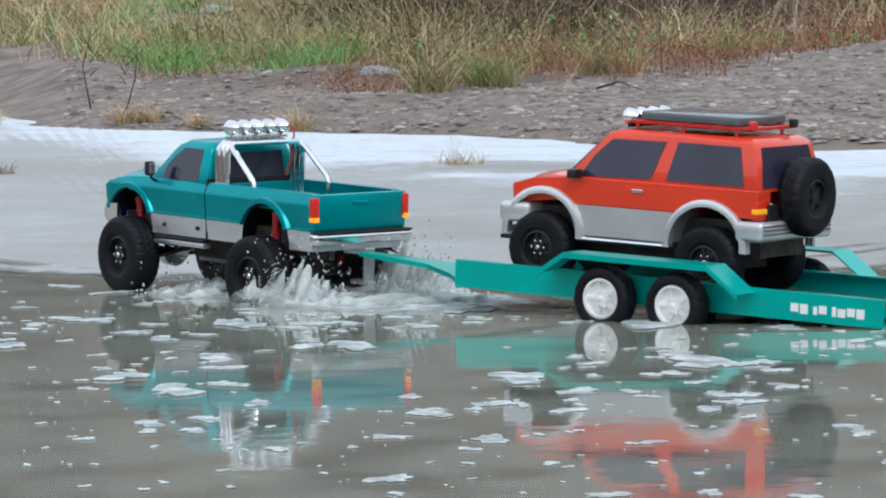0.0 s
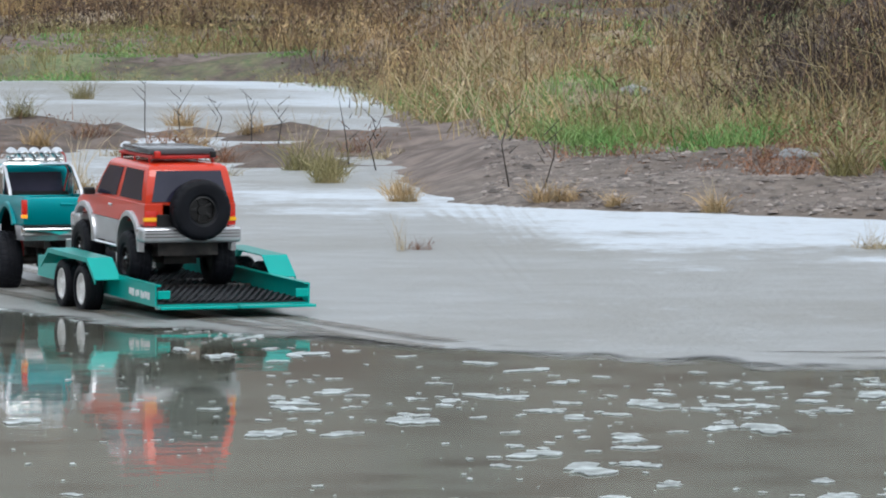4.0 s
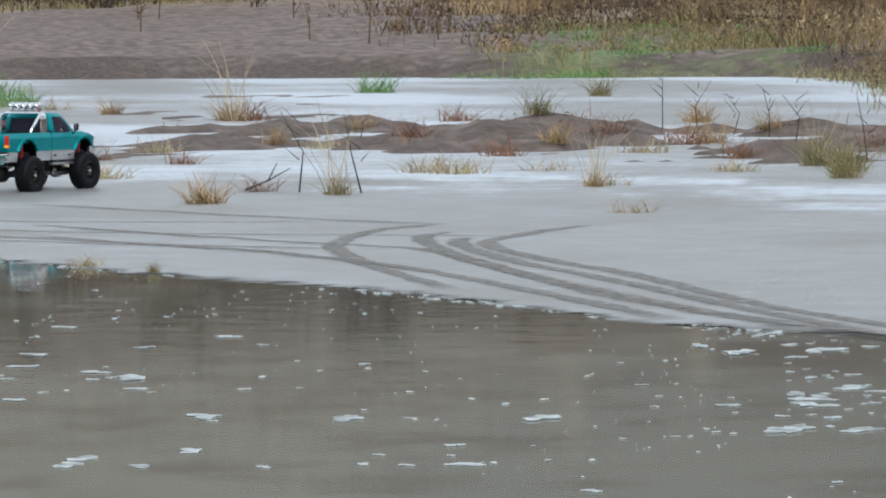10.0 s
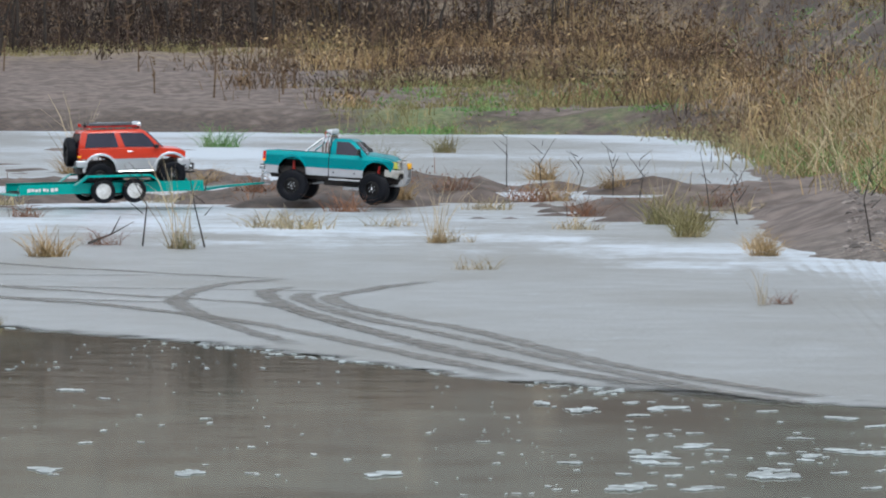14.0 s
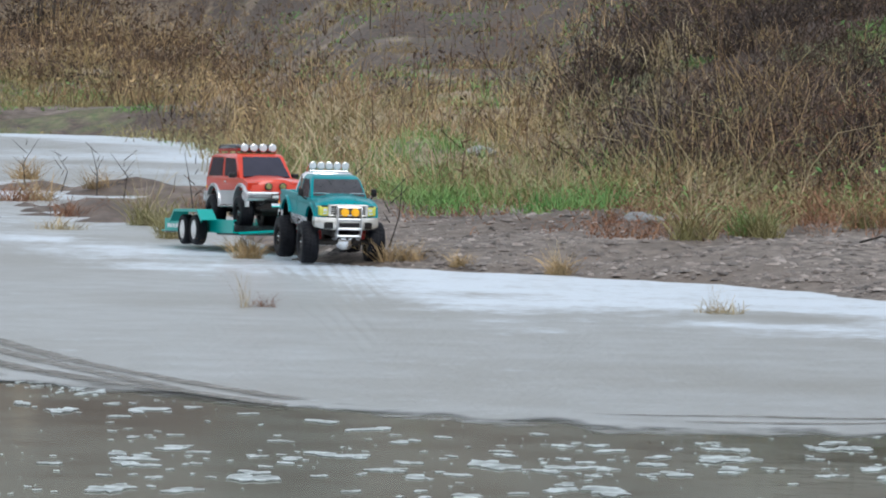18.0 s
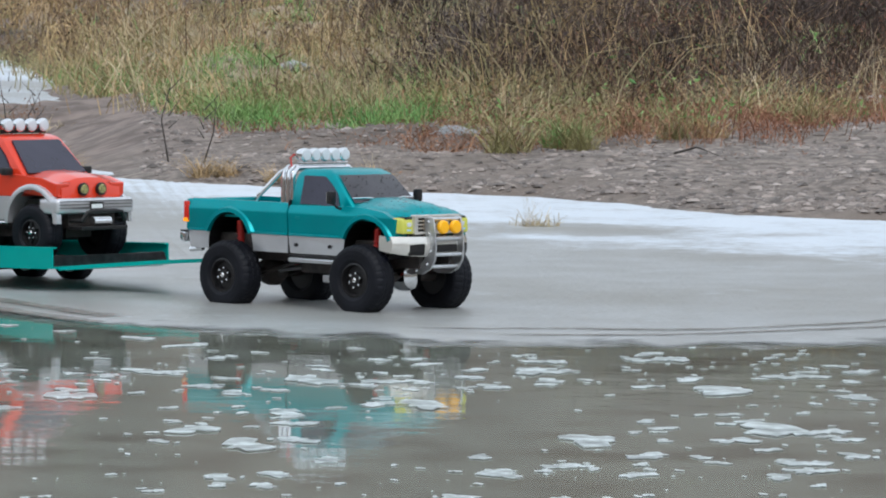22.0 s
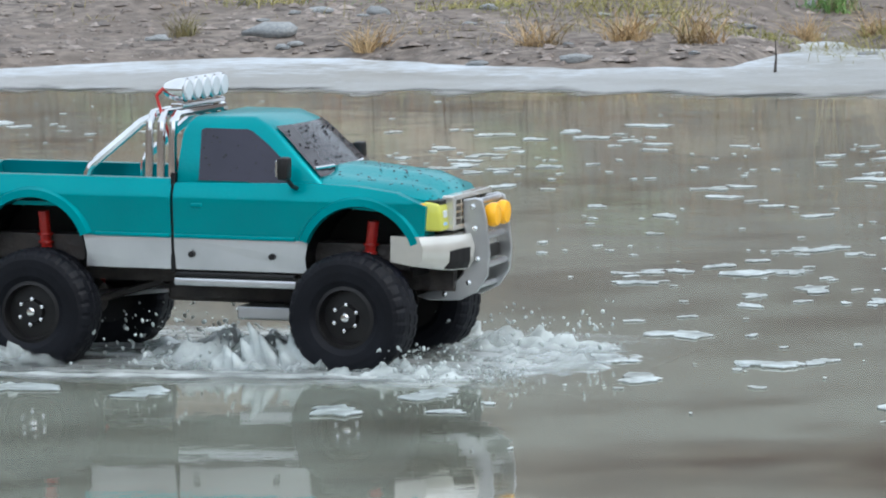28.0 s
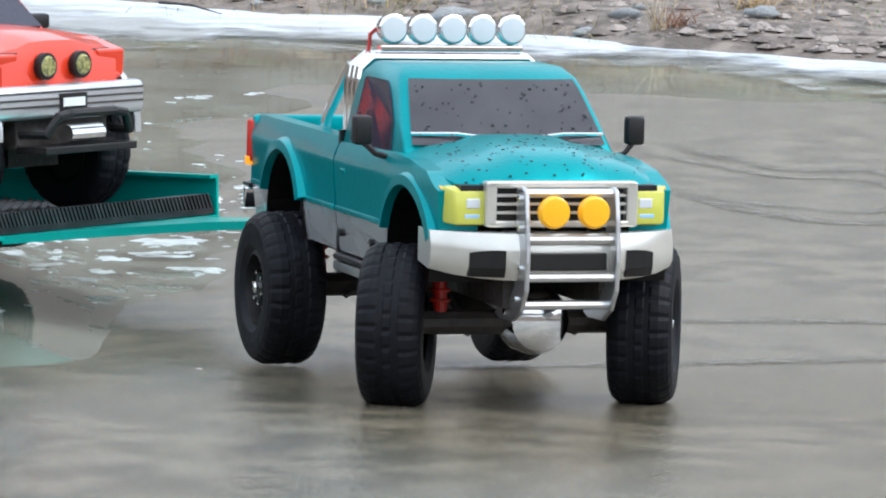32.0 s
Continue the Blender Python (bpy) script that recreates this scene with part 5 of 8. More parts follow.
    for s in (-1, 1):
        bm = bmesh.new()
        box(bm, X0 - 0.003, X0 + 0.001, *sorted((s * 0.115, s * 0.138)), 0.05, 0.064, 0.001)
        part("rear_corner_plate", bm, M_TRAILER, root)
    ws4 = wheels(root, 0.0445, 0.034, 0.0275, M_WHITE_RIM, 18, 5, M_WHITE_RIM, [(x, sy * 0.165, 0.0435) for x in (0.058, -0.058) for sy in (1, -1)], "white spoked trailer wheel")
    return root, ws4


truck, truck_wheels = pickup()
tow, tow_wheels = trailer()
car, car_wheels = offroader()


# ---- nature helpers ----
def on_slope(phi, r0):
    """The first place on the ground along the sight line that meets the water's level at r0."""
    r = np.linspace(4, max(r0, 6), 1200)
    z = np.maximum(0.003, ground_height(np.full(1200, phi), r))
    k = int(np.argmax(EYE[2] * (1 - r / r0) <= z))
    return place(phi, float(r[k]), float(z[k]))


def raw_mesh(name, verts, faces, mat, smooth=False):
    me = bpy.data.meshes.new(name)
    me.from_pydata(np.asarray(verts).tolist(), [], np.asarray(faces).tolist())
    if smooth:
        me.polygons.foreach_set("use_smooth", np.ones(len(me.polygons), bool))
    me.materials.append(mat)
    return new(name, me)


def blades(base, length, width, lean, g, curl=0.35, seg=3):
    """Bent tapered blades at base points (n, 3): vertices and faces."""
    n = len(base)
    a = g.uniform(0, 2 * math.pi, n)
    d = np.stack([np.cos(a), np.sin(a), np.zeros(n)], -1)
    tw = g.uniform(-0.9, 0.9, n)
    side = np.stack([np.cos(tw), -np.sin(tw), np.zeros(n)], -1)
    verts, k = [], seg + 1
    for j in range(k):
        u = j / seg
        drop = curl * u * u * lean
        c = base + d * (lean * length * u * (0.5 + 0.5 * u))[:, None] + np.stack([np.zeros(n), np.zeros(n), length * (u - 0.5 * drop * u)], -1)
        w = (width * (1 - u) ** 0.7 * 0.5 + 0.0004)[:, None]
        verts += [c - side * w, c + side * w]
    v = np.stack(verts, 1).reshape(-1, 3)
    o = (np.arange(n) * 2 * k)[:, None]
    f = np.concatenate([o + np.array([[2 * j, 2 * j + 1, 2 * j + 3, 2 * j + 2]]) for j in range(seg)], 0)
    return v, f


M_DRY = material("dry_grass", (0.47, 0.33, 0.17), 0.8, second=(0.27, 0.175, 0.09), scale=2.4, third=(0.29, 0.24, 0.11), third_scale=1.3, island=0.35, contrast=(0.43, 0.57), detail=3)
M_TAN = material("bleached_grass", (0.55, 0.45, 0.3), 0.8, second=(0.34, 0.27, 0.16), scale=1.2, third=(0.3, 0.27, 0.13), third_scale=0.9, island=0.45)
M_RUST = material("rust_brown_weeds", (0.22, 0.095, 0.055), 0.85, second=(0.27, 0.15, 0.085), scale=1.6, island=0.5)
M_BRUSH = material("dark_brush", (0.085, 0.06, 0.046), 0.9, second=(0.15, 0.105, 0.075), scale=1.0, third=(0.17, 0.1, 0.068), third_scale=0.9, island=0.6)
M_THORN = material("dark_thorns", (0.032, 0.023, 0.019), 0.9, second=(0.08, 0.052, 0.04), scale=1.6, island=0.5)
M_GREEN = material("wet_green_grass", (0.12, 0.3, 0.075), 0.6, second=(0.2, 0.29, 0.09), scale=2.0, island=0.4)
M_MOSS = material("yellow_turf", (0.24, 0.25, 0.07), 0.75, second=(0.36, 0.31, 0.12), scale=5.0, island=0.4)
M_OLIVE = material("olive_grass", (0.2, 0.19, 0.075), 0.7, second=(0.33, 0.27, 0.13), scale=6.0, island=0.4)
M_BARK = material("dark_bark", (0.035, 0.03, 0.027), 0.9, second=(0.07, 0.058, 0.05), scale=14, bump=0.6, bump_scale=60)
M_LEAF = material("withered_leaves", (0.12, 0.075, 0.045), 0.8, second=(0.18, 0.12, 0.065), scale=3, third=(0.07, 0.045, 0.03), third_scale=0.8, island=0.6)
M_STONE = material("wet_stone", (0.165, 0.135, 0.117), 0.6, second=(0.25, 0.215, 0.192), scale=9, bump=0.4, bump_scale=70, island=0.6, contrast=(0.45, 0.58))
M_ROCK = material("grey_boulder", (0.23, 0.25, 0.26), 0.55, second=(0.36, 0.37, 0.37), scale=10, bump=0.5, bump_scale=40, per_object=0.2)
M_SAND = material("wet_sand", (0.18, 0.158, 0.115), 0.2, second=(0.1, 0.087, 0.062), scale=16, third=(0.145, 0.128, 0.093), third_scale=2.4, bump=0.2, bump_scale=160, contrast=(0.42, 0.6), detail=12)
def feathered(name, color, second, rough, strength):
    """A stain that fades out by the mesh's own amount, broken up by noise."""
    m = material(name, color, rough, second=second, scale=16, bump=0.5, bump_scale=60)
    n, l = m.node_tree.nodes, m.node_tree.links
    at = n.new("ShaderNodeAttribute")
    at.attribute_name = "amount"
    tc = n.new("ShaderNodeTexCoord")
    nz = n.new("ShaderNodeTexNoise")
    nz.inputs["Scale"].default_value, nz.inputs["Detail"].default_value = 22, 6
    l.new(tc.outputs["Object"], nz.inputs["Vector"])
    mr = n.new("ShaderNodeMapRange")
    mr.inputs[1].default_value, mr.inputs[2].default_value, mr.inputs[3].default_value, mr.inputs[4].default_value = 0.3, 0.65, 0.35, 1.0
    l.new(nz.outputs[0], mr.inputs[0])
    mu = n.new("ShaderNodeMath")
    mu.operation = "MULTIPLY"
    l.new(mr.outputs[0], mu.inputs[0])
    l.new(at.outputs["Fac"], mu.inputs[1])
    m2 = n.new("ShaderNodeMath")
    m2.operation = "MULTIPLY"
    m2.inputs[1].default_value = strength
    l.new(mu.outputs[0], m2.inputs[0])
    l.new(m2.outputs[0], n["Principled BSDF"].inputs["Alpha"])
    return m


M_SPRAY = feathered("churned_water", (0.7, 0.76, 0.75), (0.42, 0.47, 0.46), 0.08, 0.95)
M_FLOE = feathered("grey_ice_crust", (0.66, 0.73, 0.73), (0.44, 0.49, 0.48), 0.3, 1.3)
M_RUT = feathered("wet_rut", (0.125, 0.11, 0.088), (0.21, 0.19, 0.16), 0.4, 1.15)
M_SAND_RUT = feathered("sand_rut", (0.1, 0.088, 0.066), (0.15, 0.135, 0.1), 0.35, 0.7)
M_FOAM = feathered("thin_foam", (0.68, 0.72, 0.71), (0.5, 0.54, 0.53), 0.4, 1.1)

# ---- vegetation on the hill and the flats ----
def spread(n, seed, p0, p1, r0, r1, rule):
    """Places between directions p0..p1 and distances r0..r1 behind the plants' edge (or, below 3.5 degrees, from the eye)."""
    g = np.random.RandomState(seed)
    phi = g.uniform(p0, p1, n)
    d = r0 + (r1 - r0) * g.uniform(0, 1, n) ** 1.3
    r = np.interp(phi, *VEG_EDGE) + d
    x, y = r * np.sin(np.radians(phi)), r * np.cos(np.radians(phi))
    keep = g.uniform(0, 1, n) < rule(phi, d, x, y)
    phi, r = phi[keep], r[keep]
    z = ground_height(phi, r) - 0.008
    return np.stack([r * np.sin(np.radians(phi)), r * np.cos(np.radians(phi)), z], -1), g


def flakes(centre, size, g):
    """Small bent leaves at points (n, 3), turned at random."""
    n = len(centre)
    a = g.normal(0, 1, (n, 3))
    a /= np.linalg.norm(a, axis=1)[:, None]
    b = np.cross(a, g.normal(0, 1, (n, 3)))
    b /= np.linalg.norm(b, axis=1)[:, None]
    s = size[:, None]
    v = np.stack([centre - a * s, centre + b * s * 0.35, centre + a * s, centre - b * s * 0.35 + np.cross(a, b) * s * 0.3], 1)
    f = (np.arange(n) * 4)[:, None] + np.array([[0, 1, 2, 3]])
    return v.reshape(-1, 3), f


def thicket(name, mat, label, n, seed, p0, p1, r0, r1, rule, per, wide, tall, thick, leaf, lean=1.0, leaves=6):
    """Clumps of bent stems carrying small leaves; sizes in metres."""
    base, g = spread(n, seed, p0, p1, r0, r1, rule)
    m = len(base)
    far = np.clip(np.hypot(base[:, 0], base[:, 1]) / 16, 0.6, 2.4)
    big = g.uniform(0.45, 1.15, m) ** 1.3 * (0.5 + 0.8 * np.clip(0.5 + 0.8 * waves(base[:, 0], base[:, 1], 150 + seed % 7, 0.55, 3), 0, 1.3))
    k = np.repeat(np.arange(m), per)
    stem = base[k] + np.stack([g.normal(0, 1, m * per), g.normal(0, 1, m * per), np.zeros(m * per)], -1) * (wide * big[k])[:, None]
    v, f = blades(stem, g.uniform(0.35, 1.1, m * per) * tall * big[k], g.uniform(0.5, 1.2, m * per) * thick * far[k], g.uniform(0.1, 1.2, m * per) * lean, g, 0.5, 2)
    if leaves:
        k = np.repeat(np.arange(m), leaves)
        u = g.uniform(0.05, 1, m * leaves) ** 0.8
        c = base[k] + np.stack([g.normal(0, 1, m * leaves) * wide * big[k] * (0.6 + 0.8 * u), g.normal(0, 1, m * leaves) * wide * big[k], u * tall * big[k] * 0.85], -1)
        v2, f2 = flakes(c, g.uniform(0.4, 1.2, m * leaves) * leaf * far[k], g)
        f2 = f2 + len(v)
        v, f = np.concatenate([v, v2]), np.concatenate([f, f2])
    return tagged(raw_mesh(name, v, f, mat), label, "plants", kind="stuff")


bare = lambda p, d: 1 - 0.5 * smooth(5, 9, d) * (1 - smooth(7.6, 9.0, p))
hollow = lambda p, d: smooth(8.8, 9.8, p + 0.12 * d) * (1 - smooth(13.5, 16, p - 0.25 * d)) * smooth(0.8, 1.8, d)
edge = lambda x, y, d, d0, w: smooth(0, 1, (d - d0) / w + 0.5 * waves(x, y, 27, 2.2, 3))
clump = lambda x, y, s, size: np.clip(0.5 + 0.8 * waves(x, y, s, size, 3), 0, 1)
# hillside: tan dry grass to one side, dark brush to the other, rust weeds and green turf at its foot
thicket("dry_grass", M_DRY, "dry tan grass covering the hillside", 2800, 21, 4.8, 13, 0.3, 9, lambda p, d, x, y: (1 - 0.8 * hollow(p, d)) * bare(p, d) * (0.12 + 0.88 * smooth(0.35, 0.75, clump(x, y, 31, 1.1))) * (1 - 0.85 * smooth(8.8, 10.2, p + 0.2 * d)) * smooth(1.0, 2.2, d) * (1 - 0.6 * smooth(5, 9, d)) * (0.25 + 0.75 * smooth(5.2, 6.5, p)), 7, 0.05, 0.112, 0.0026, 0.006, 1.5, 2)
thicket("bleached_grass", M_TAN, "pale bleached grass stems on the hillside", 2100, 22, 4.8, 14, 0.3, 10, lambda p, d, x, y: (1 - 0.8 * hollow(p, d)) * bare(p, d) * clump(x, y, 32, 1.1) * (1 - 0.8 * smooth(9, 11, p)) * smooth(5.0, 6.6, p), 5, 0.04, 0.136, 0.0018, 0.004, 1.5, 2)
thicket("hill_weeds", M_RUST, "brown withered weeds over the hillside", 960, 19, 4.8, 12, 1.2, 16, lambda p, d, x, y: (1 - 0.8 * hollow(p, d)) * bare(p, d) * clump(x, y, 30, 1.5) ** 2, 4, 0.06, 0.126, 0.0026, 0.006, 0.8, 2)
thicket("rust_weeds", M_RUST, "low rust-brown withered weeds at the foot of the hill", 11000, 23, 6.3, 22, -0.8, 2.6, lambda p, d, x, y: clump(x, y, 33, 0.7) * (0.25 + 0.75 * smooth(8.8, 10, p)) * smooth(-0.9, 0.0, d), 4, 0.04, 0.09, 0.0024, 0.006, 1.3, 12)
thicket("dark_brush", M_BRUSH, "dense dark brown thorny brush", 3250, 24, 8.4, 26, 0.6, 8, lambda p, d, x, y: smooth(0.25, 0.7, clump(x, y, 61, 1.6)) * smooth(8.8, 10.6, p + 0.4 * (d - 2.0)) * (0.4 + 0.6 * clump(x, y, 34, 1.2)), 6, 0.07, 0.17, 0.003, 0.009, 1.5, 5)
thicket("brush_leaves", M_LEAF, "withered brown leaves in the brush", 1470, 20, 8.8, 26, 0.4, 7, lambda p, d, x, y: (1 - 0.8 * hollow(p, d)) * smooth(0.45, 0.8, clump(x, y, 29, 0.9)), 3, 0.06, 0.176, 0.0024, 0.011, 1.2, 6)
thicket("green_grass", M_GREEN, "fresh wet green grass at the foot of the hill", 10000, 25, 5.0, 9.9, -0.1, 3.2, lambda p, d, x, y: np.clip(smooth(-0.5, 0.4, waves(x, y, 35, 1.1, 3)) * smooth(-0.1, 0.3, d) * (1 - 0.85 * smooth(1.4, 2.8, d)), 0, 1), 8, 0.04, 0.085, 0.003, 0.006, 1.1, 3)
thicket("green_weeds", M_GREEN, "scattered green weeds among the brush", 2200, 28, 9.5, 24, -0.4, 5, lambda p, d, x, y: (1 - 0.8 * hollow(p, d)) * smooth(0.35, 0.9, waves(x, y, 36, 0.8, 3)), 4, 0.045, 0.1, 0.003, 0.012, 1.2, 12)
# left: turf strip, soil, brown growth and far brush
thicket("bank_turf", M_GREEN, "patches of green turf beyond the ice", 3600, 27, -1.2, 4.7, -1.8, 2.2, lambda p, d, x, y: np.clip(smooth(0.25, 0.9, waves(x * 0.6, y, 37, 2.6, 3)) * smooth(-1.2, 0.9, p), 0, 1), 6, 0.07, 0.08, 0.004, 0.009, 1.2, 3)
thicket("bank_grass", M_OLIVE, "low olive and tan grass along the flats", 3200, 26, -0.4, 5.8, -1.2, 4.5, lambda p, d, x, y: clump(x, y, 43, 2.4) * smooth(-0.2, 1.6, p), 6, 0.08, 0.16, 0.003, 0.008, 0.9, 4)
thicket("bank_growth", M_LEAF, "brown withered growth on the earth bank", 3220, 38, -1.6, 6.2, 0.0, 17, lambda p, d, x, y: edge(x, y, d, 2.0, 5) * np.clip((0.14 + 0.86 * smooth(-0.4, 1.4, p + 0.12 * (d - 5))) * (0.06 + 0.94 * smooth(0.3, 0.75, clump(x, y, 38, 2.2))), 0, 1), 5, 0.10, 0.216, 0.003, 0.009, 0.9, 6)
thicket("bank_tan", M_DRY, "tan dry grass over the earth bank", 3220, 30, -1.2, 6.4, 0.0, 16, lambda p, d, x, y: edge(x, y, d, 2.0, 5) * (0.1 + 0.9 * smooth(-0.2, 1.8, p)) * smooth(0.5, 0.85, clump(x, y, 40, 1.8)), 6, 0.09, 0.18, 0.0026, 0.008, 0.9, 3)
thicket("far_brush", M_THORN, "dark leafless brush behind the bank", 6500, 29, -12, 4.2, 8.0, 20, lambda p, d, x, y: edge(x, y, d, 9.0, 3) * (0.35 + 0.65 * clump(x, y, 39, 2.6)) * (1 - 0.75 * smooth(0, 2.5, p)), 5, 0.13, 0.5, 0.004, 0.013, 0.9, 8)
thicket("far_leaves", M_LEAF, "withered brown leaves along the top of the bank", 3600, 45, -12, 4.6, 8.6, 19, lambda p, d, x, y: edge(x, y, d, 9.4, 3) * clump(x, y, 41, 2.0), 3, 0.13, 0.42, 0.003, 0.013, 0.9, 8)
thicket("far_grass", M_OLIVE, "olive grass at the edge of the brush", 2200, 46, -12, 1, 8.8, 12, lambda p, d, x, y: clump(x, y, 47, 1.5), 6, 0.1, 0.12, 0.003, 0.009, 1.1, 4)
# growth above the gravel towards the right
thicket("beach_grass", M_OLIVE, "sparse olive grass among the gravel", 9000, 41, 44, 76, -2.5, 2.8, lambda p, d, x, y: smooth(-0.1, 0.7, waves(x, y, 42, 1.0, 3)), 6, 0.035, 0.045, 0.0016, 0.004, 1.3, 2)
thicket("gravel_weeds", M_RUST, "low brown weeds scattered over the gravel", 1100, 48, 9, 40, -1.6, 2.5, lambda p, d, x, y: smooth(0.2, 1.0, waves(x, y, 49, 1.0, 3)), 3, 0.03, 0.04, 0.002, 0.006, 1.4, 8)
thicket("beach_stems", M_RUST, "thin brown dead stems beyond the gravel", 4200, 43, 26, 80, 0.0, 5, lambda p, d, x, y: clump(x, y, 44, 0.9), 4, 0.05, 0.2, 0.0024, 0.007, 0.8, 8)
thicket("beach_brush", M_BRUSH, "dark brush above the gravel beach", 5200, 65, 22, 82, 0.3, 7, lambda p, d, x, y: clump(x, y, 46, 1.6), 5, 0.08, 0.26, 0.0035, 0.011, 1.1, 14)
thicket("beach_dry_grass", M_DRY, "dry grass above the gravel beach", 2600, 67, 22, 82, 0.3, 7, lambda p, d, x, y: clump(x, y, 48, 1.3), 7, 0.06, 0.17, 0.0026, 0.006, 0.9, 4)
thicket("bank_dark", M_THORN, "dark withered clumps on the earth bank", 1760, 68, -0.6, 4.6, 2.0, 12, lambda p, d, x, y: smooth(0.45, 0.85, clump(x, y, 69, 1.7)) * smooth(-0.4, 1.2, p), 5, 0.11, 0.26, 0.003, 0.009, 1.0, 7)
thicket("hill_olive", M_OLIVE, "olive and yellowing grass over the hillside", 1300, 70, 4.8, 10.5, 0.8, 7, lambda p, d, x, y: (1 - 0.8 * hollow(p, d)) * bare(p, d) * smooth(0.4, 0.85, clump(x, y, 75, 1.0)), 8, 0.05, 0.104, 0.0024, 0.006, 1.0, 1)
thicket("flat_weeds", M_RUST, "low withered weeds on the soil among the ice", 1500, 76, -5, 5.4, -23, -12, lambda p, d, x, y: smooth(0.45, 0.9, clump(x, y, 77, 1.4)) * (ground_height(np.degrees(np.arctan2(x, y)), np.hypot(x, y)) > 0.02), 4, 0.05, 0.06, 0.0022, 0.006, 1.4, 6)
thicket("beach_tan", M_DRY, "dry tan grass among the gravel", 7000, 81, 42, 76, -2.4, 2.5, lambda p, d, x, y: smooth(0.0, 0.7, waves(x, y, 82, 0.9, 3)), 6, 0.03, 0.04, 0.0016, 0.004, 1.6, 3)
thicket("brush_stems", M_TAN, "pale dry stems crossing the brush", 700, 83, 9, 24, 0.2, 5, lambda p, d, x, y: (1 - 0.8 * hollow(p, d)) * clump(x, y, 84, 0.9), 4, 0.05, 0.24, 0.0022, 0.004, 1.5, 2)
thicket("far_hill_growth", M_LEAF, "brown growth on the far hillside", 1800, 85, 2.8, 9.5, 8, 30, lambda p, d, x, y: smooth(0.3, 0.75, clump(x, y, 86, 2.0)) * smooth(38, 44, np.hypot(x, y)), 4, 0.1, 0.24, 0.003, 0.009, 0.9, 5)

# large separate clumps that break up the slopes
thicket("grass_clumps", M_TAN, "large pale clumps of dry grass on the hillside", 150, 131, 4.9, 10.5, 0.6, 8, lambda p, d, x, y: (1 - 0.8 * hollow(p, d)) * bare(p, d) * 0.3 + 0.7 * clump(x, y, 132, 1.4), 60, 0.1, 0.192, 0.0026, 0.006, 1.6, 3)
thicket("tan_clumps", M_DRY, "tan overhanging grass clumps on the hillside", 210, 133, 4.9, 11, 0.5, 8, lambda p, d, x, y: (1 - 0.8 * hollow(p, d)) * bare(p, d) * 0.2 + 0.8 * clump(x, y, 134, 1.2), 55, 0.11, 0.168, 0.0028, 0.007, 1.8, 6)
thicket("olive_clumps", M_OLIVE, "olive grass clumps between the dry grass", 231, 135, 4.6, 12, 0.3, 6, lambda p, d, x, y: (1 - 0.8 * hollow(p, d)) * bare(p, d) * 0.2 + 0.8 * clump(x, y, 136, 1.0), 55, 0.1, 0.128, 0.0028, 0.008, 1.8, 6)
thicket("dark_clumps", M_BRUSH, "dark withered clumps between the dry grass", 80, 137, 4.6, 11, 0.8, 9, lambda p, d, x, y: (1 - 0.8 * hollow(p, d)) * bare(p, d) * smooth(0.3, 0.8, clump(x, y, 138, 1.3)), 40, 0.12, 0.192, 0.003, 0.01, 1.1, 24)
thicket("thorn_clumps", M_BRUSH, "dark tangled thorn clumps", 260, 139, 9.0, 24, 0.8, 7, lambda p, d, x, y: 0.2 + 0.8 * clump(x, y, 140, 1.0), 30, 0.15, 0.272, 0.0034, 0.011, 1.6, 36)
thicket("leaf_clumps", M_LEAF, "brown leafy clumps in the brush", 150, 141, 9.0, 24, 0.5, 6, lambda p, d, x, y: 0.2 + 0.8 * clump(x, y, 142, 0.9), 14, 0.12, 0.208, 0.003, 0.014, 1.3, 28)
thicket("bank_clumps", M_DRY, "rust-tan bushes of dry growth on the bank", 117, 143, -0.6, 5.6, 0.5, 14, lambda p, d, x, y: edge(x, y, d, 1.5, 5) * 0.2 + 0.8 * clump(x, y, 144, 2.0), 60, 0.22, 0.378, 0.0032, 0.012, 0.9, 45)
thicket("bank_bushes", M_LEAF, "brown leafy bushes on the bank", 104, 145, -0.8, 5.6, 0.8, 15, lambda p, d, x, y: edge(x, y, d, 2.0, 5) * 0.2 + 0.8 * clump(x, y, 146, 2.0), 40, 0.25, 0.414, 0.0036, 0.014, 1.0, 60)
# the meadow that runs back to the far slope
thicket("meadow_tan", M_DRY, "tan dry grass in patches over the meadow", 1440, 151, 4.4, 9.8, 3, 32, lambda p, d, x, y: smooth(0.3, 0.7, clump(x, y, 152, 2.6)), 12, 0.12, 0.15, 0.0026, 0.008, 1.4, 2)
thicket("meadow_olive", M_OLIVE, "olive grass in patches over the meadow", 1170, 153, 4.4, 9.8, 3, 30, lambda p, d, x, y: smooth(0.35, 0.75, clump(x, y, 154, 2.2)), 12, 0.12, 0.112, 0.0026, 0.008, 1.5, 2)
thicket("meadow_brown", M_LEAF, "brown withered weeds in patches over the meadow", 770, 155, 4.4, 9.8, 4, 34, lambda p, d, x, y: smooth(0.4, 0.8, clump(x, y, 156, 2.4)), 8, 0.13, 0.168, 0.0028, 0.011, 1.2, 6)
thicket("meadow_green", M_GREEN, "green turf patches in the meadow", 1200, 157, 4.4, 9.6, 2, 26, lambda p, d, x, y: smooth(0.55, 0.9, clump(x, y, 158, 2.0)), 10, 0.1, 0.081, 0.003, 0.008, 1.4, 2)
thicket("meadow_stalks", M_BRUSH, "dark dead stalks standing in the meadow", 147, 159, 4.4, 9.8, 3, 34, lambda p, d, x, y: 0.4 + 0.6 * clump(x, y, 160, 2.0), 3, 0.04, 0.35, 0.004, 0.012, 0.3, 8)
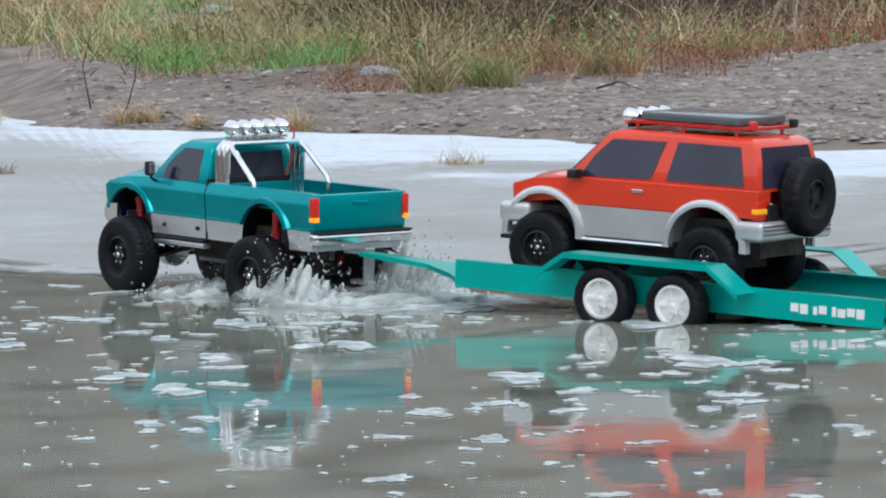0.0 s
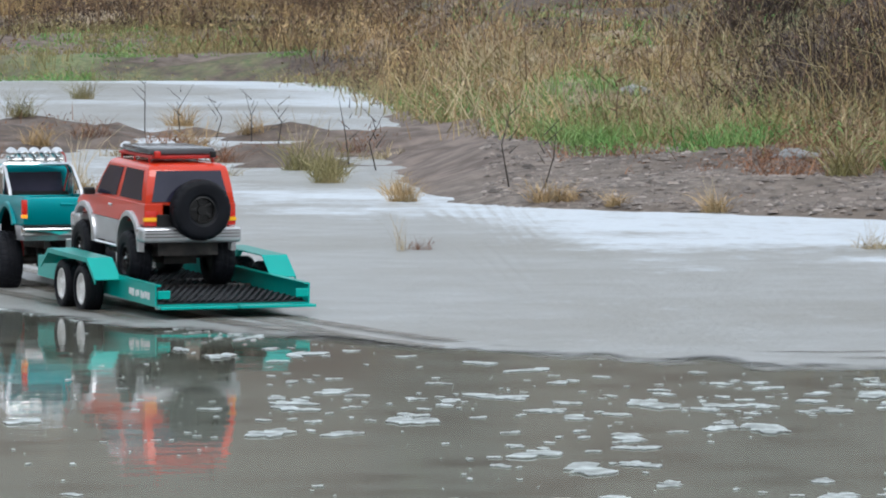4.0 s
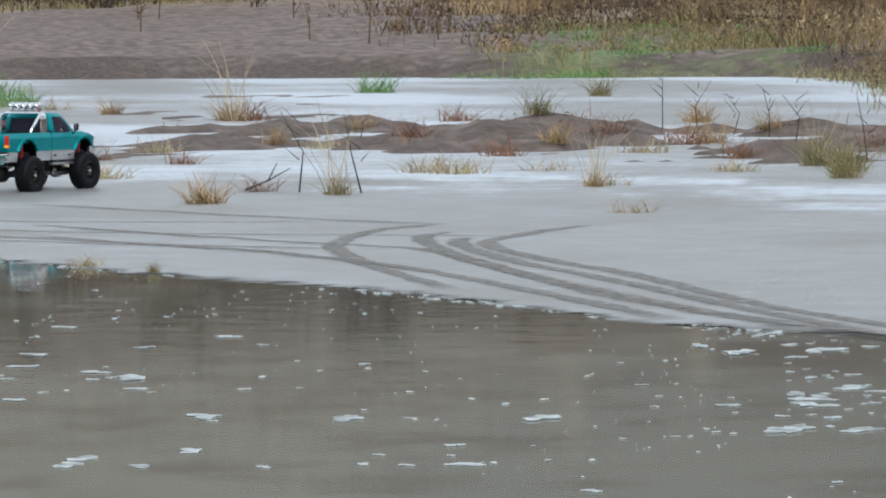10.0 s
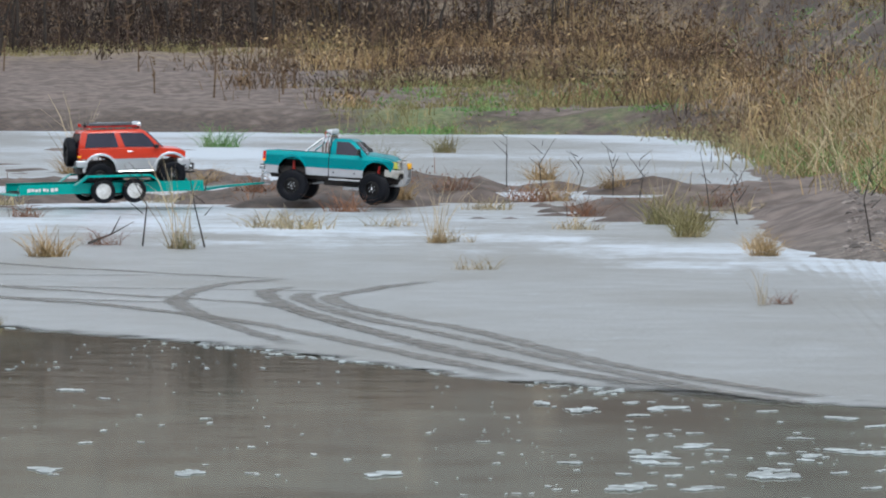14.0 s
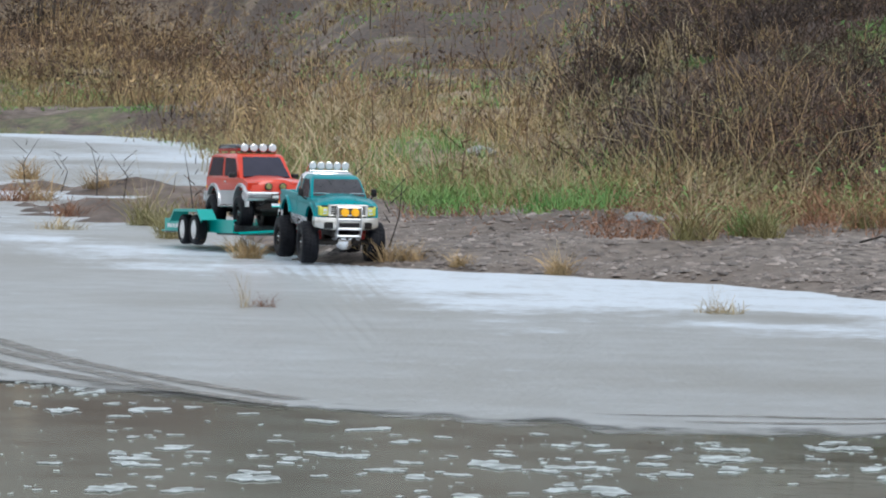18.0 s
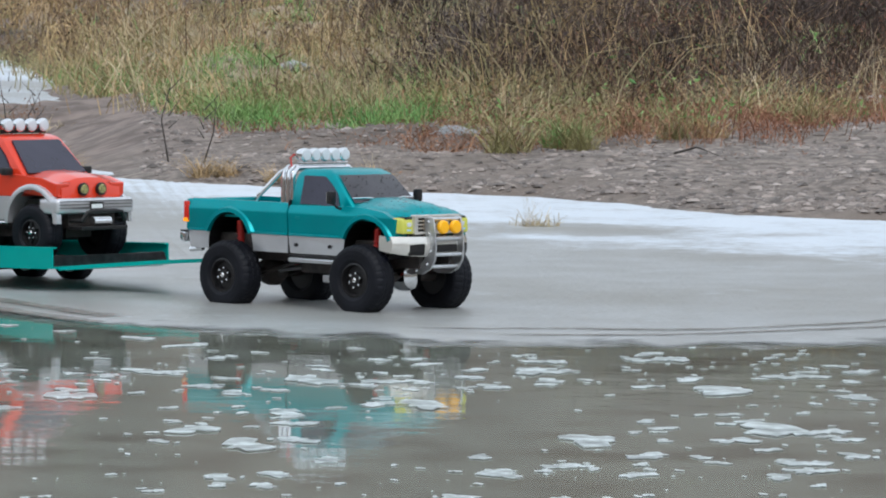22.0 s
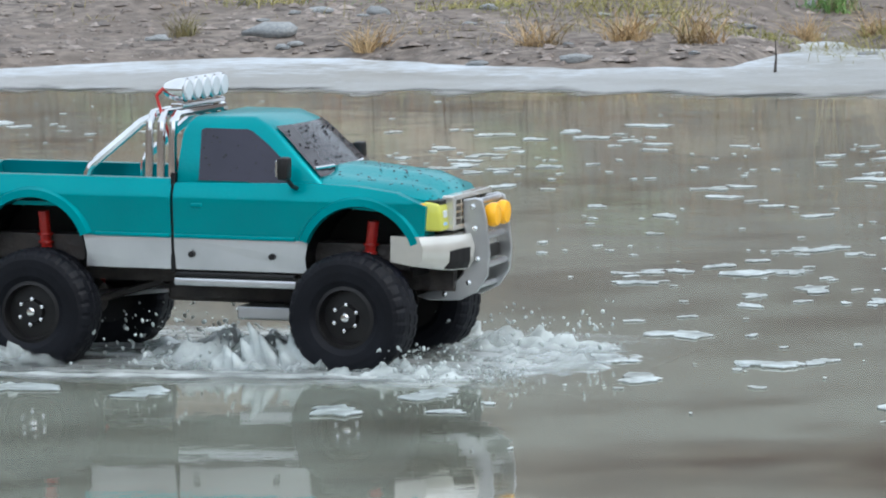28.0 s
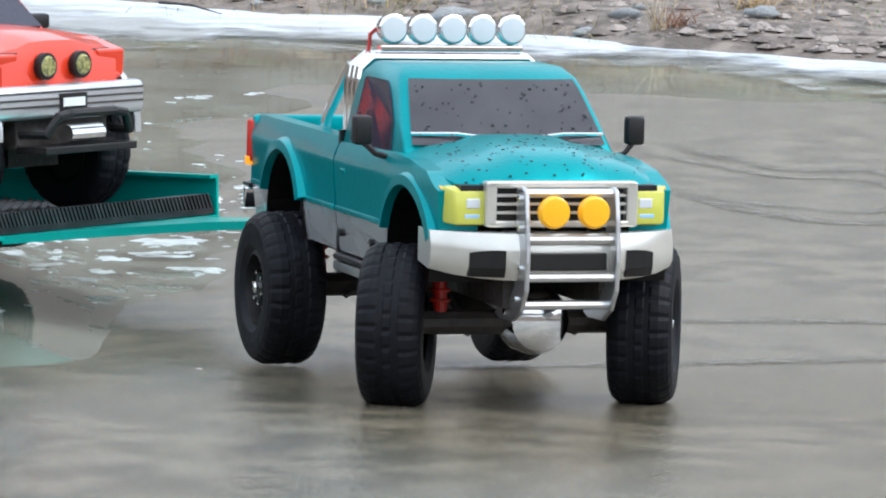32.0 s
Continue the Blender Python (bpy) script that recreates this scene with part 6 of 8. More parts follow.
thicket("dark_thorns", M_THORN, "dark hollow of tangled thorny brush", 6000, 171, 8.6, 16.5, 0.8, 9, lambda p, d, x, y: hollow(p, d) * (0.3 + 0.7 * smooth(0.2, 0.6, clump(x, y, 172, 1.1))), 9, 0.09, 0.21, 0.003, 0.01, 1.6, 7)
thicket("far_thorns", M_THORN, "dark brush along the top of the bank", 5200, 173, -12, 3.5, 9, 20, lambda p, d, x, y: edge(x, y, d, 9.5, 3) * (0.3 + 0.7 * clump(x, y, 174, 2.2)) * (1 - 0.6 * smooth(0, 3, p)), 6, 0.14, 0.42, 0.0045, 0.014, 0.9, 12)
# lighter growth that breaks up the brush
thicket("brush_tan", M_DRY, "tan grass clumps standing in the brush", 294, 161, 9.6, 25, 0.2, 6, lambda p, d, x, y: (1 - 0.8 * hollow(p, d)) * 0.15 + 0.85 * smooth(0.3, 0.8, clump(x, y, 162, 1.1)), 45, 0.1, 0.221, 0.0026, 0.006, 1.3, 5)
thicket("brush_pale", M_TAN, "pale dry stems standing in the brush", 208, 163, 9.6, 25, 0.0, 5, lambda p, d, x, y: (1 - 0.8 * hollow(p, d)) * 0.2 + 0.8 * clump(x, y, 164, 0.9), 30, 0.09, 0.234, 0.002, 0.005, 1.2, 4)
thicket("brush_olive", M_OLIVE, "olive weeds and grass in the brush", 416, 165, 9.6, 25, -0.3, 5, lambda p, d, x, y: (1 - 0.8 * hollow(p, d)) * smooth(0.3, 0.8, clump(x, y, 166, 1.0)), 30, 0.09, 0.126, 0.0028, 0.01, 1.5, 20)
thicket("brush_green", M_GREEN, "fresh green weeds in the brush", 234, 167, 10, 25, -0.3, 4.5, lambda p, d, x, y: smooth(0.45, 0.85, clump(x, y, 168, 0.9)), 20, 0.08, 0.12, 0.003, 0.014, 1.4, 24)
thicket("brush_rust", M_RUST, "rust-brown weeds before the brush", 630, 169, 9, 25, -0.6, 3.5, lambda p, d, x, y: (1 - 0.8 * hollow(p, d)) * smooth(0.3, 0.75, clump(x, y, 170, 0.8)), 12, 0.08, 0.13, 0.0026, 0.009, 1.4, 20)
thicket("yellow_turf", M_MOSS, "low yellow-green turf in patches on the gravel", 6000, 177, 45, 57.5, -1.9, 0.9, lambda p, d, x, y: smooth(0.05, 0.5, waves(x, y, 178, 1.3, 3)) * (0.4 + 0.6 * clump(x, y, 179, 0.3)), 10, 0.035, 0.06, 0.0028, 0.007, 1.5, 5)
thicket("beach_weeds", M_GREEN, "low green weeds among the gravel and stones", 900, 175, 44, 76, -1.8, 2.5, lambda p, d, x, y: smooth(0.3, 0.9, waves(x, y, 176, 0.7, 3)), 8, 0.035, 0.04, 0.002, 0.006, 1.4, 8)

# tufts: separate things
def tuft_mesh(seed, n, tall, width, lean, spread, mat):
    g = np.random.RandomState(seed)
    a, q = g.uniform(0, 2 * math.pi, n), spread * g.uniform(0, 1, n) ** 0.7
    base = np.stack([q * np.cos(a), q * np.sin(a), np.full(n, -0.005)], -1)
    v, f = blades(base, g.uniform(0.2, 1, n) ** 1.4 * 1.25 * tall, g.uniform(0.6, 1.2, n) * width, g.uniform(0.15, 1, n) * lean, g, 0.5)
    me = bpy.data.meshes.new("tuft")
    me.from_pydata(v.tolist(), [], f.tolist())
    me.materials.append(mat)
    return me


TUFTS = {"dry": [tuft_mesh(50 + k, 200, 0.085, 0.0019, 1.9, 0.05, M_DRY) for k in range(2)],
         "pale": [tuft_mesh(54 + k, 120, 0.06, 0.0028, 1.9, 0.085, M_TAN) for k in range(2)],
         "olive": [tuft_mesh(58 + k, 230, 0.11, 0.0019, 1.5, 0.055, M_OLIVE) for k in range(2)],
         "green": [tuft_mesh(62 + k, 200, 0.085, 0.0026, 1.6, 0.07, M_GREEN) for k in range(2)],
         "reed": [tuft_mesh(66 + k, 40, 0.27, 0.002, 0.7, 0.045, M_TAN) for k in range(2)],
         "rust": [tuft_mesh(70 + k, 130, 0.075, 0.002, 2.0, 0.07, M_RUST) for k in range(2)]}
SAY = {"dry": "tuft of dry yellow grass", "pale": "flattened tuft of bleached grass", "olive": "bushy olive-green grass tuft",
       "green": "tuft of fresh green grass", "reed": "thin bunch of tall bleached stems", "rust": "low tuft of rust-brown weeds"}
WHERE = {"dry": "frozen into the ice edge", "reed": "frozen into the grey ice", "pale": "lying on the ice"}
count = 0


def tuft(kind, phi, r0, s=1.0):
    global count
    count += 1
    ob = new("grass_tuft", TUFTS[kind][count % 2])
    p = on_slope(phi, r0)
    ob.location, ob.scale, ob.rotation_euler = p, (s, s, s), (0, 0, count * 2.1)
    ice_near = r0 < np.interp(phi, *LAND_EDGE) + 0.2
    tagged(ob, SAY[kind] + (" frozen into the ice" if ice_near else " growing on the gravel"), "grass tuft", "grass tufts on the shore")


for row in (("reed", -1.46, 14.75, 1.0), ("olive", -1.46, 14.75, 0.7), ("dry", -2.96, 14.17, 1.1), ("pale", 1.87, 13.3, 0.8), ("dry", 2.75, 20.2, 1.6),
            ("rust", 2.45, 20.0, 1.4), ("olive", 3.96, 17.2, 1.3), ("reed", 3.96, 17.2, 0.9), ("olive", 4.27, 16.5, 1.1), ("dry", 5.05, 14.85, 0.9),
            ("pale", -0.3, 16.75, 1.4), ("pale", -0.1, 16.6, 1.2), ("pale", -0.5, 16.8, 1.1), ("rust", -2.35, 15.1, 0.9), ("pale", -4.08, 16.4, 1.1),
            ("dry", -2.17, 20.6, 1.0), ("dry", -2.68, 25.1, 1.6), ("rust", -2.5, 25.1, 1.8), ("reed", -2.6, 25.0, 1.5), ("green", -1.03, 33.4, 2.0),
            ("reed", 1.43, 15.3, 0.75), ("dry", 1.43, 15.3, 0.6), ("pale", 1.6, 15.4, 0.9), ("dry", 5.11, 14.35, 0.85), ("dry", 6.7, 14.4, 0.9),
            ("dry", 6.95, 14.45, 0.8), ("dry", 7.5, 14.1, 0.6), ("reed", 5.1, 11.35, 0.35), ("rust", 5.3, 11.4, 0.5), ("olive", 4.25, 15.9, 0.9),
            ("olive", 10.1, 16.85, 1.25), ("olive", 10.8, 17.4, 1.2), ("green", 10.75, 17.6, 1.0), ("olive", 10.95, 17.1, 0.9), ("green", 13.2, 21.6, 0.9),
            ("olive", 13.5, 21.0, 1.0), ("dry", 12.4, 19.0, 1.0), ("olive", 12.0, 18.6, 1.0), ("dry", 8.62, 13.7, 0.8), ("reed", 8.62, 13.75, 0.4),
            ("reed", 10.36, 11.5, 0.3), ("pale", 10.45, 11.55, 0.7), ("olive", 18.85, 18.7, 1.5), ("reed", 18.65, 18.6, 1.3), ("dry", 18.9, 12.75, 0.75),
            ("dry", 16.0, 12.6, 0.3), ("dry", 32.3, 10.15, 1.15), ("reed", 32.05, 10.2, 0.4), ("dry", 30.7, 10.8, 0.8), ("olive", 34.64, 11.06, 0.55),
            ("rust", 36.92, 11.45, 0.5), ("dry", 47.5, 10.25, 0.75), ("olive", 45.4, 11.0, 0.55), ("dry", 49.4, 10.3, 0.9), ("dry", 50.4, 10.5, 0.9),
            ("dry", 51.2, 10.35, 0.95), ("green", 52.66, 11.7, 1.1), ("reed", 52.75, 11.8, 1.1), ("dry", 53.85, 10.5, 0.95), ("dry", 53.2, 10.6, 0.8),
            ("dry", 52.4, 10.4, 0.7), ("green", 56.28, 11.2, 0.7), ("olive", 54.8, 11.9, 0.9), ("olive", 55.4, 12.2, 0.9), ("dry", 51.6, 14.0, 1.2),
            ("dry", 62.17, 9.85, 0.6), ("green", 62.93, 10.2, 0.5), ("dry", 60.82, 8.55, 0.35), ("dry", 60.2, 9.15, 0.5), ("dry", 61.4, 9.4, 0.5),
            ("green", 66.0, 8.9, 0.95), ("dry", 66.05, 8.62, 0.8), ("green", 66.9, 9.4, 1.0), ("dry", 67.3, 9.2, 0.8), ("green", 68.45, 9.95, 1.0),
            ("dry", 68.7, 8.7, 0.8), ("dry", 67.6, 8.2, 0.5), ("pale", 68.1, 8.5, 1.0), ("reed", 66.5, 7.66, 0.35), ("rust", 66.7, 7.75, 0.5), ("pale", 69.3, 8.8, 1.1),
            ("pale", -4.6, 17.2, 1.2), ("rust", -4.2, 18.5, 1.1), ("pale", -3.5, 19.5, 1.2), ("rust", -3.2, 17.9, 0.9), ("pale", 0.9, 16.9, 1.1), ("rust", 0.4, 18.6, 1.2), ("dry", 1.0, 20.5, 1.1), ("rust", 1.6, 22.0, 1.3), ("pale", 2.0, 18.9, 1.2), ("rust", 3.1, 18.2, 1.1),
            ("dry", 3.4, 22.5, 1.3), ("pale", 3.0, 16.6, 1.0), ("rust", -0.6, 21.5, 1.3), ("dry", -1.2, 23.0, 1.2), ("pale", -1.6, 19.8, 1.2), ("rust", -0.1, 24.5, 1.4), ("olive", 0.8, 26.0, 1.2), ("olive", 1.5, 31.5, 1.3), ("dry", 2.6, 24.0, 1.4), ("rust", 4.6, 19.5, 1.2), ("pale", 4.9, 18.6, 1.1), ("rust", -5.2, 20.0, 1.2), ("pale", -5.8, 18.4, 1.3), ("dry", -6.3, 21.5, 1.2),
            ("olive", -6.3, 11.55, 0.2), ("green", -5.3, 11.0, 0.16), ("olive", -3.55, 10.45, 0.22), ("pale", -4.3, 10.75, 0.5), ("pale", -5.8, 11.3, 0.5),
            ("green", -5.4, 29.3, 2.3), ("green", -6.2, 29.6, 2.2), ("green", -7.1, 29.6, 2.2), ("green", -5.0, 30.0, 1.5), ("green", -7.9, 30.2, 2.0),
            ("reed", -6.1, 30.2, 2.2), ("reed", -5.7, 30.4, 2.0), ("green", -5.75, 29.9, 2.6), ("pale", -4.7, 28.3, 1.6), ("dry", -4.0, 27.1, 1.2)):
    tuft(*row)


# bent stems and dead branches
def branch_thing(name, label, mat, chains, cat):
    """One stem, or a root with its stem and each twig as parts."""
    root = None
    if len(chains) > 1:
        root = tagged(new(name), label, cat)
        root.location = chains[0][0][0]
    for k, (pts, r) in enumerate(chains):
        bm = bmesh.new()
        at = root.location if root else Vector((0, 0, 0))
        tube(bm, [p - at for p in pts], [r * (1 - 0.75 * i / (len(pts) - 1)) for i in range(len(pts))], 5)
        ob = part(name if root is None else "stem" if k == 0 else "twig", bm, mat, root)
    return root or tagged(ob, label, cat)


b = on_slope(58.8, 7.4)
side = Vector((-math.cos(radians(58.8)), math.sin(radians(58.8)), 0))
branch_thing("stick", "thin dark stick leaning out of the ice", M_BARK, [([b + Vector((0, 0, -0.01)), b + side * 0.05 + Vector((0, 0, 0.075)), b + side * 0.1 + Vector((0, 0, 0.15)), b + side * 0.15 + Vector((0, 0, 0.225))], 0.0055)], "stick")
b = on_slope(58.2, 7.0)
branch_thing("twig", "dark forked twig lying on the ice", M_BARK, [([b, b + side * 0.03 + Vector((0, 0, 0.02)), b + side * 0.08 + Vector((0, 0, 0.03))], 0.003), ([b + side * 0.01 + Vector((0, 0, 0.006)), b + side * 0.045 + Vector((0, 0, 0.045)), b + side * 0.04 + Vector((0, 0, 0.06))], 0.002)], "twig")
b = on_slope(52.05, 9.25)
branch_thing("twig", "short dark stub frozen in the ice", M_BARK, [([b, b + Vector((0.004, 0, 0.03)), b + Vector((0.002, 0, 0.06))], 0.003)], "twig")
a, c = on_slope(62.04, 8.8), on_slope(63.83, 8.65)
branch_thing("stick", "pale straight stick lying on the gravel", M_TAN, [([a + Vector((0, 0, 0.008)), a.lerp(c, 0.5) + Vector((0, 0, 0.012)), c + Vector((0, 0, 0.006))], 0.005)], "stick")
a, c = on_slope(20.0, 14.1), on_slope(20.9, 13.6)
branch_thing("stick", "bleached white stick lying on the gravel", M_WHITE_ICE, [([a + Vector((0, 0, 0.01)), a.lerp(c, 0.5) + Vector((0, 0, 0.018)), c + Vector((0, 0, 0.008))], 0.007)], "stick")
a, c = on_slope(12.0, 16.6), on_slope(12.5, 16.4)
branch_thing("stick", "dark crooked stick lying on the gravel", M_BARK, [([a + Vector((0, 0, 0.01)), a.lerp(c, 0.5) + Vector((0, 0, 0.03)), c + Vector((0, 0, 0.01))], 0.004)], "stick")
a, c = on_slope(60.9, 7.85), on_slope(61.6, 7.6)
branch_thing("twig", "thin dark twig on the shore", M_BARK, [([a + Vector((0, 0, 0.006)), a.lerp(c, 0.5) + Vector((0, 0, 0.012)), c + Vector((0, 0, 0.008))], 0.003)], "twig")
a, c = on_slope(-2.5, 15.0), on_slope(-2.0, 15.4)
branch_thing("twig", "dark forked twig on the ice", M_BARK, [([a + Vector((0, 0, 0.01)), a.lerp(c, 0.5) + Vector((0, 0, 0.03)), c + Vector((0, 0, 0.06))], 0.004), ([a.lerp(c, 0.5) + Vector((0, 0, 0.03)), a.lerp(c, 0.7) + Vector((0, 0, 0.08))], 0.003)], "twig")
g = random.Random(7)
for k, (phi, r, tall, s) in enumerate(((9.75, 15.5, 0.26, -1), (10.3, 15.6, 0.3, -1), (10.9, 15.7, 0.33, -1), (11.25, 15.6, 0.3, 1), (10.6, 15.9, 0.24, 1), (10.0, 16.2, 0.28, -1), (11.7, 15.8, 0.25, 1), (9.1, 16.0, 0.26, -1))):
    b = place(phi, r, height(phi, r) - 0.01)
    branch_thing("bent_stem", "long pale bent grass stem over the weeds", M_TAN, [([b, b + Vector((s * 0.05, 0, tall * 0.5)), b + Vector((s * 0.13, 0, tall * 0.85)), b + Vector((s * 0.27, 0, tall * 0.95))], 0.0022)], "grass stem")
for k in range(64):
    phi = g.uniform(-4, 12)
    r = (42.5 + g.uniform(0, 10)) if phi < 4.8 else float(np.interp(phi, *VEG_EDGE)) + g.uniform(0.6, 5)
    b = place(phi, r, height(phi, r) - 0.01)
    tall = g.uniform(0.3, 0.8) if phi < 4.8 else g.uniform(0.12, 0.3)
    ch = [([b, b + Vector((g.uniform(-0.03, 0.03) * tall, 0, tall * 0.5)), b + Vector((g.uniform(-0.15, 0.15) * tall, 0, tall))], 0.009 if phi < 4.8 else 0.004)]
    for j in range(6):
        u = 0.3 + g.uniform(0, 0.65)
        q = b + Vector((0, 0, tall * u))
        ch.append(([q, q + Vector((g.uniform(-0.14, 0.14) * tall, g.uniform(-0.05, 0.05), tall * g.uniform(-0.05, 0.12)))], 0.011 if phi < 4.8 else 0.0045))
    branch_thing("dead_weed", "dark withered weed stalk standing on the slope", M_LEAF, ch, "dead plant")
for k, (phi, r0) in enumerate(((2.6, 22), (3.0, 21.5), (3.4, 21), (3.7, 20.6), (4.5, 17.5), (4.8, 17.2), (2.2, 22.5), (-1.2, 14.9), (-1.9, 15.0), (6.3, 15.6), (6.7, 15.5))):
    b = on_slope(phi, r0)
    tall = g.uniform(0.12, 0.26)
    ch = [([b, b + Vector((g.uniform(-0.03, 0.03), 0, tall * 0.5)), b + Vector((g.uniform(-0.06, 0.06), 0, tall))], 0.003)]
    for j in range(4):
        q = b + Vector((0, 0, tall * (0.4 + 0.15 * j)))
        ch.append(([q, q + Vector((g.uniform(-0.06, 0.06), 0, g.uniform(0.02, 0.06)))], 0.002))
    branch_thing("dead_weed", "thin dark branching weed by the ice", M_BARK, ch, "dead plant")


# leafless shrubs and trunks on the bank
def shrub(phi, r, tall, seed):
    g = random.Random(seed)
    b = place(phi, r, height(phi, r) - 0.02)
    root = tagged(new("shrub"), "dark leafless shrub with withered brown leaves", "shrub", "shrubs on the bank")
    root.location = b
    bm = bmesh.new()
    tips = []
    for k in range(g.randint(3, 6)):
        x, h = g.uniform(-0.35, 0.35), tall * g.uniform(0.7, 1.1)
        y = g.uniform(-0.2, 0.2)
        p = [Vector((x, y, 0)), Vector((x * 1.1 + g.uniform(-0.05, 0.05), y, h * 0.35)), Vector((x * 1.3 + g.uniform(-0.1, 0.1), y, h * 0.7)), Vector((x * 1.6 + g.uniform(-0.2, 0.2), y, h))]
        tube(bm, p, [0.019, 0.015, 0.011, 0.005], 6)
        for j in range(9):
            u = g.uniform(0.25, 1.0)
            q = p[1].lerp(p[3], u)
            e = q + Vector((g.uniform(-0.45, 0.45), g.uniform(-0.3, 0.3), g.uniform(0.05, 0.4))) * tall * 0.4
            tube(bm, [q, q.lerp(e, 0.5) + Vector((0, 0, 0.03)), e], [0.009, 0.007, 0.003], 4)
            tips.append((q, e))
    part("trunk", bm, M_BARK, root, "dark slender trunks and limbs")
    n = 900
    G = np.random.RandomState(seed)
    base = []
    for k in range(n):
        q, e = tips[G.randint(len(tips))]
        c = q.lerp(e, G.uniform(0.2, 1.1))
        base.append(c + Vector(G.normal(0, 0.07 * tall, 3)))
    base = np.array([tuple(c) for c in base])
    v, f = blades(base, G.uniform(0.05, 0.12, n), G.uniform(0.008, 0.02, n), G.uniform(0.5, 2.0, n), G, 0.6, 2)
    me = bpy.data.meshes.new("crown")
    me.from_pydata(v.tolist(), [], f.tolist())
    me.materials.append(M_LEAF if seed % 3 else M_BRUSH)
    c = new("crown", me)
    c.parent = root
    tagged(c, "sparse withered leaves", kind="stuff")


for k, (phi, r, tall) in enumerate(((-3.7, 50.5, 1.3), (-3.3, 51.5, 1.5), (-4.9, 53, 1.6), (-5.8, 54, 1.5), (-2.6, 53, 1.4), (-1.9, 54.5, 1.5), (-6.8, 52, 1.4), (-7.6, 53, 1.6), (-1.2, 52.5, 1.4),
                                    (-0.4, 52, 1.5), (0.4, 53.5, 1.5), (1.1, 51.5, 1.3), (-8.6, 54, 1.6), (1.9, 53, 1.4), (2.8, 54, 1.3), (-5.3, 57, 1.4), (-3.0, 58, 1.3), (-1.0, 58, 1.4), (1.0, 57, 1.3), (-7.2, 58, 1.4), (-9.6, 57, 1.4))):
    shrub(phi, r, tall, 100 + k)

# ---- stones ----
def stone_mesh(seed, sub=2):
    bm = bmesh.new()
    bmesh.ops.create_icosphere(bm, subdivisions=sub, radius=1)
    g = random.Random(seed)
    off = Vector((g.uniform(-9, 9), g.uniform(-9, 9), g.uniform(-9, 9)))
    for v in bm.verts:
        v.co *= 0.85 + 0.4 * noise.noise(v.co * 1.2 + off)
        v.co.z *= 0.6
    me = bpy.data.meshes.new("stone")
    bm.to_mesh(me)
    bm.free()
    me.polygons.foreach_set("use_smooth", np.ones(len(me.polygons), bool))
    me.materials.append(M_ROCK)
    return me


ROCKS = [stone_mesh(k) for k in range(4)]
for k, (phi, r0, s, lb) in enumerate(((9.55, 18.7, 0.06, "pale grey flat boulder on the gravel"), (46.42, 11.0, 0.06, "large rounded grey stone by the ice"), (13.5, 23.5, 0.05, "grey boulder among the weeds"), (14.25, 25.5, 0.06, "grey boulder among the weeds"),
                                      (38.75, 10.2, 0.025, "dark wet stone at the ice edge"), (46.65, 10.55, 0.018, "dark wet stone at the ice edge"), (54.62, 9.82, 0.03, "dark rounded stone at the ice edge"), (53.1, 9.8, 0.018, "dark wet stone at the ice edge"),
                                      (53.7, 9.8, 0.014, "dark wet stone at the ice edge"), (57.6, 10.7, 0.04, "grey rounded stone on the beach"), (57.9, 10.6, 0.035, "grey rounded stone on the beach"), (57.75, 10.45, 0.028, "grey rounded stone on the beach"),
                                      (59.45, 10.3, 0.024, "whitish stone on the beach"), (59.65, 10.35, 0.022, "whitish stone on the beach"), (64.21, 7.78, 0.032, "flat grey stone at the ice edge"), (40.7, 11.05, 0.03, "grey stone on the gravel"), (45.1, 10.85, 0.022, "whitish stone on the gravel"),
                                      (55.9, 10.9, 0.03, "grey stone on the beach"), (56.6, 11.0, 0.028, "grey stone on the beach"), (10.2, 26, 0.05, "pale boulder in the brush"), (7.7, 34, 0.06, "pale flat boulder on the hillside"), (48.7, 9.65, 0.018, "dark stone at the ice edge"))):
    p = on_slope(phi, r0)
    ob = new("stone", ROCKS[k % 4])
    ob.location, ob.rotation_euler, ob.scale = p + Vector((0, 0, s * 0.1)), (0, 0, k * 1.3), (s * 1.5, s, s * 0.75)
    tagged(ob, lb, "stone", "stones on the shore")


g = random.Random(41)
for k in range(64):
    phi = g.uniform(46, 70)
    r0 = float(np.interp(phi, *LAND_EDGE)) + 0.15 + 2.4 * g.random()
    s = 0.012 + 0.02 * g.random() ** 2
    ob = new("stone", ROCKS[k % 4])
    ob.location, ob.rotation_euler, ob.scale = on_slope(phi, r0) + Vector((0, 0, s * 0.1)), (0, 0, g.uniform(0, 6.3)), (s * 1.5, s, s * 0.8)
    tagged(ob, "small rounded wet stone lying on the gravel", "stone", "stones on the shore")


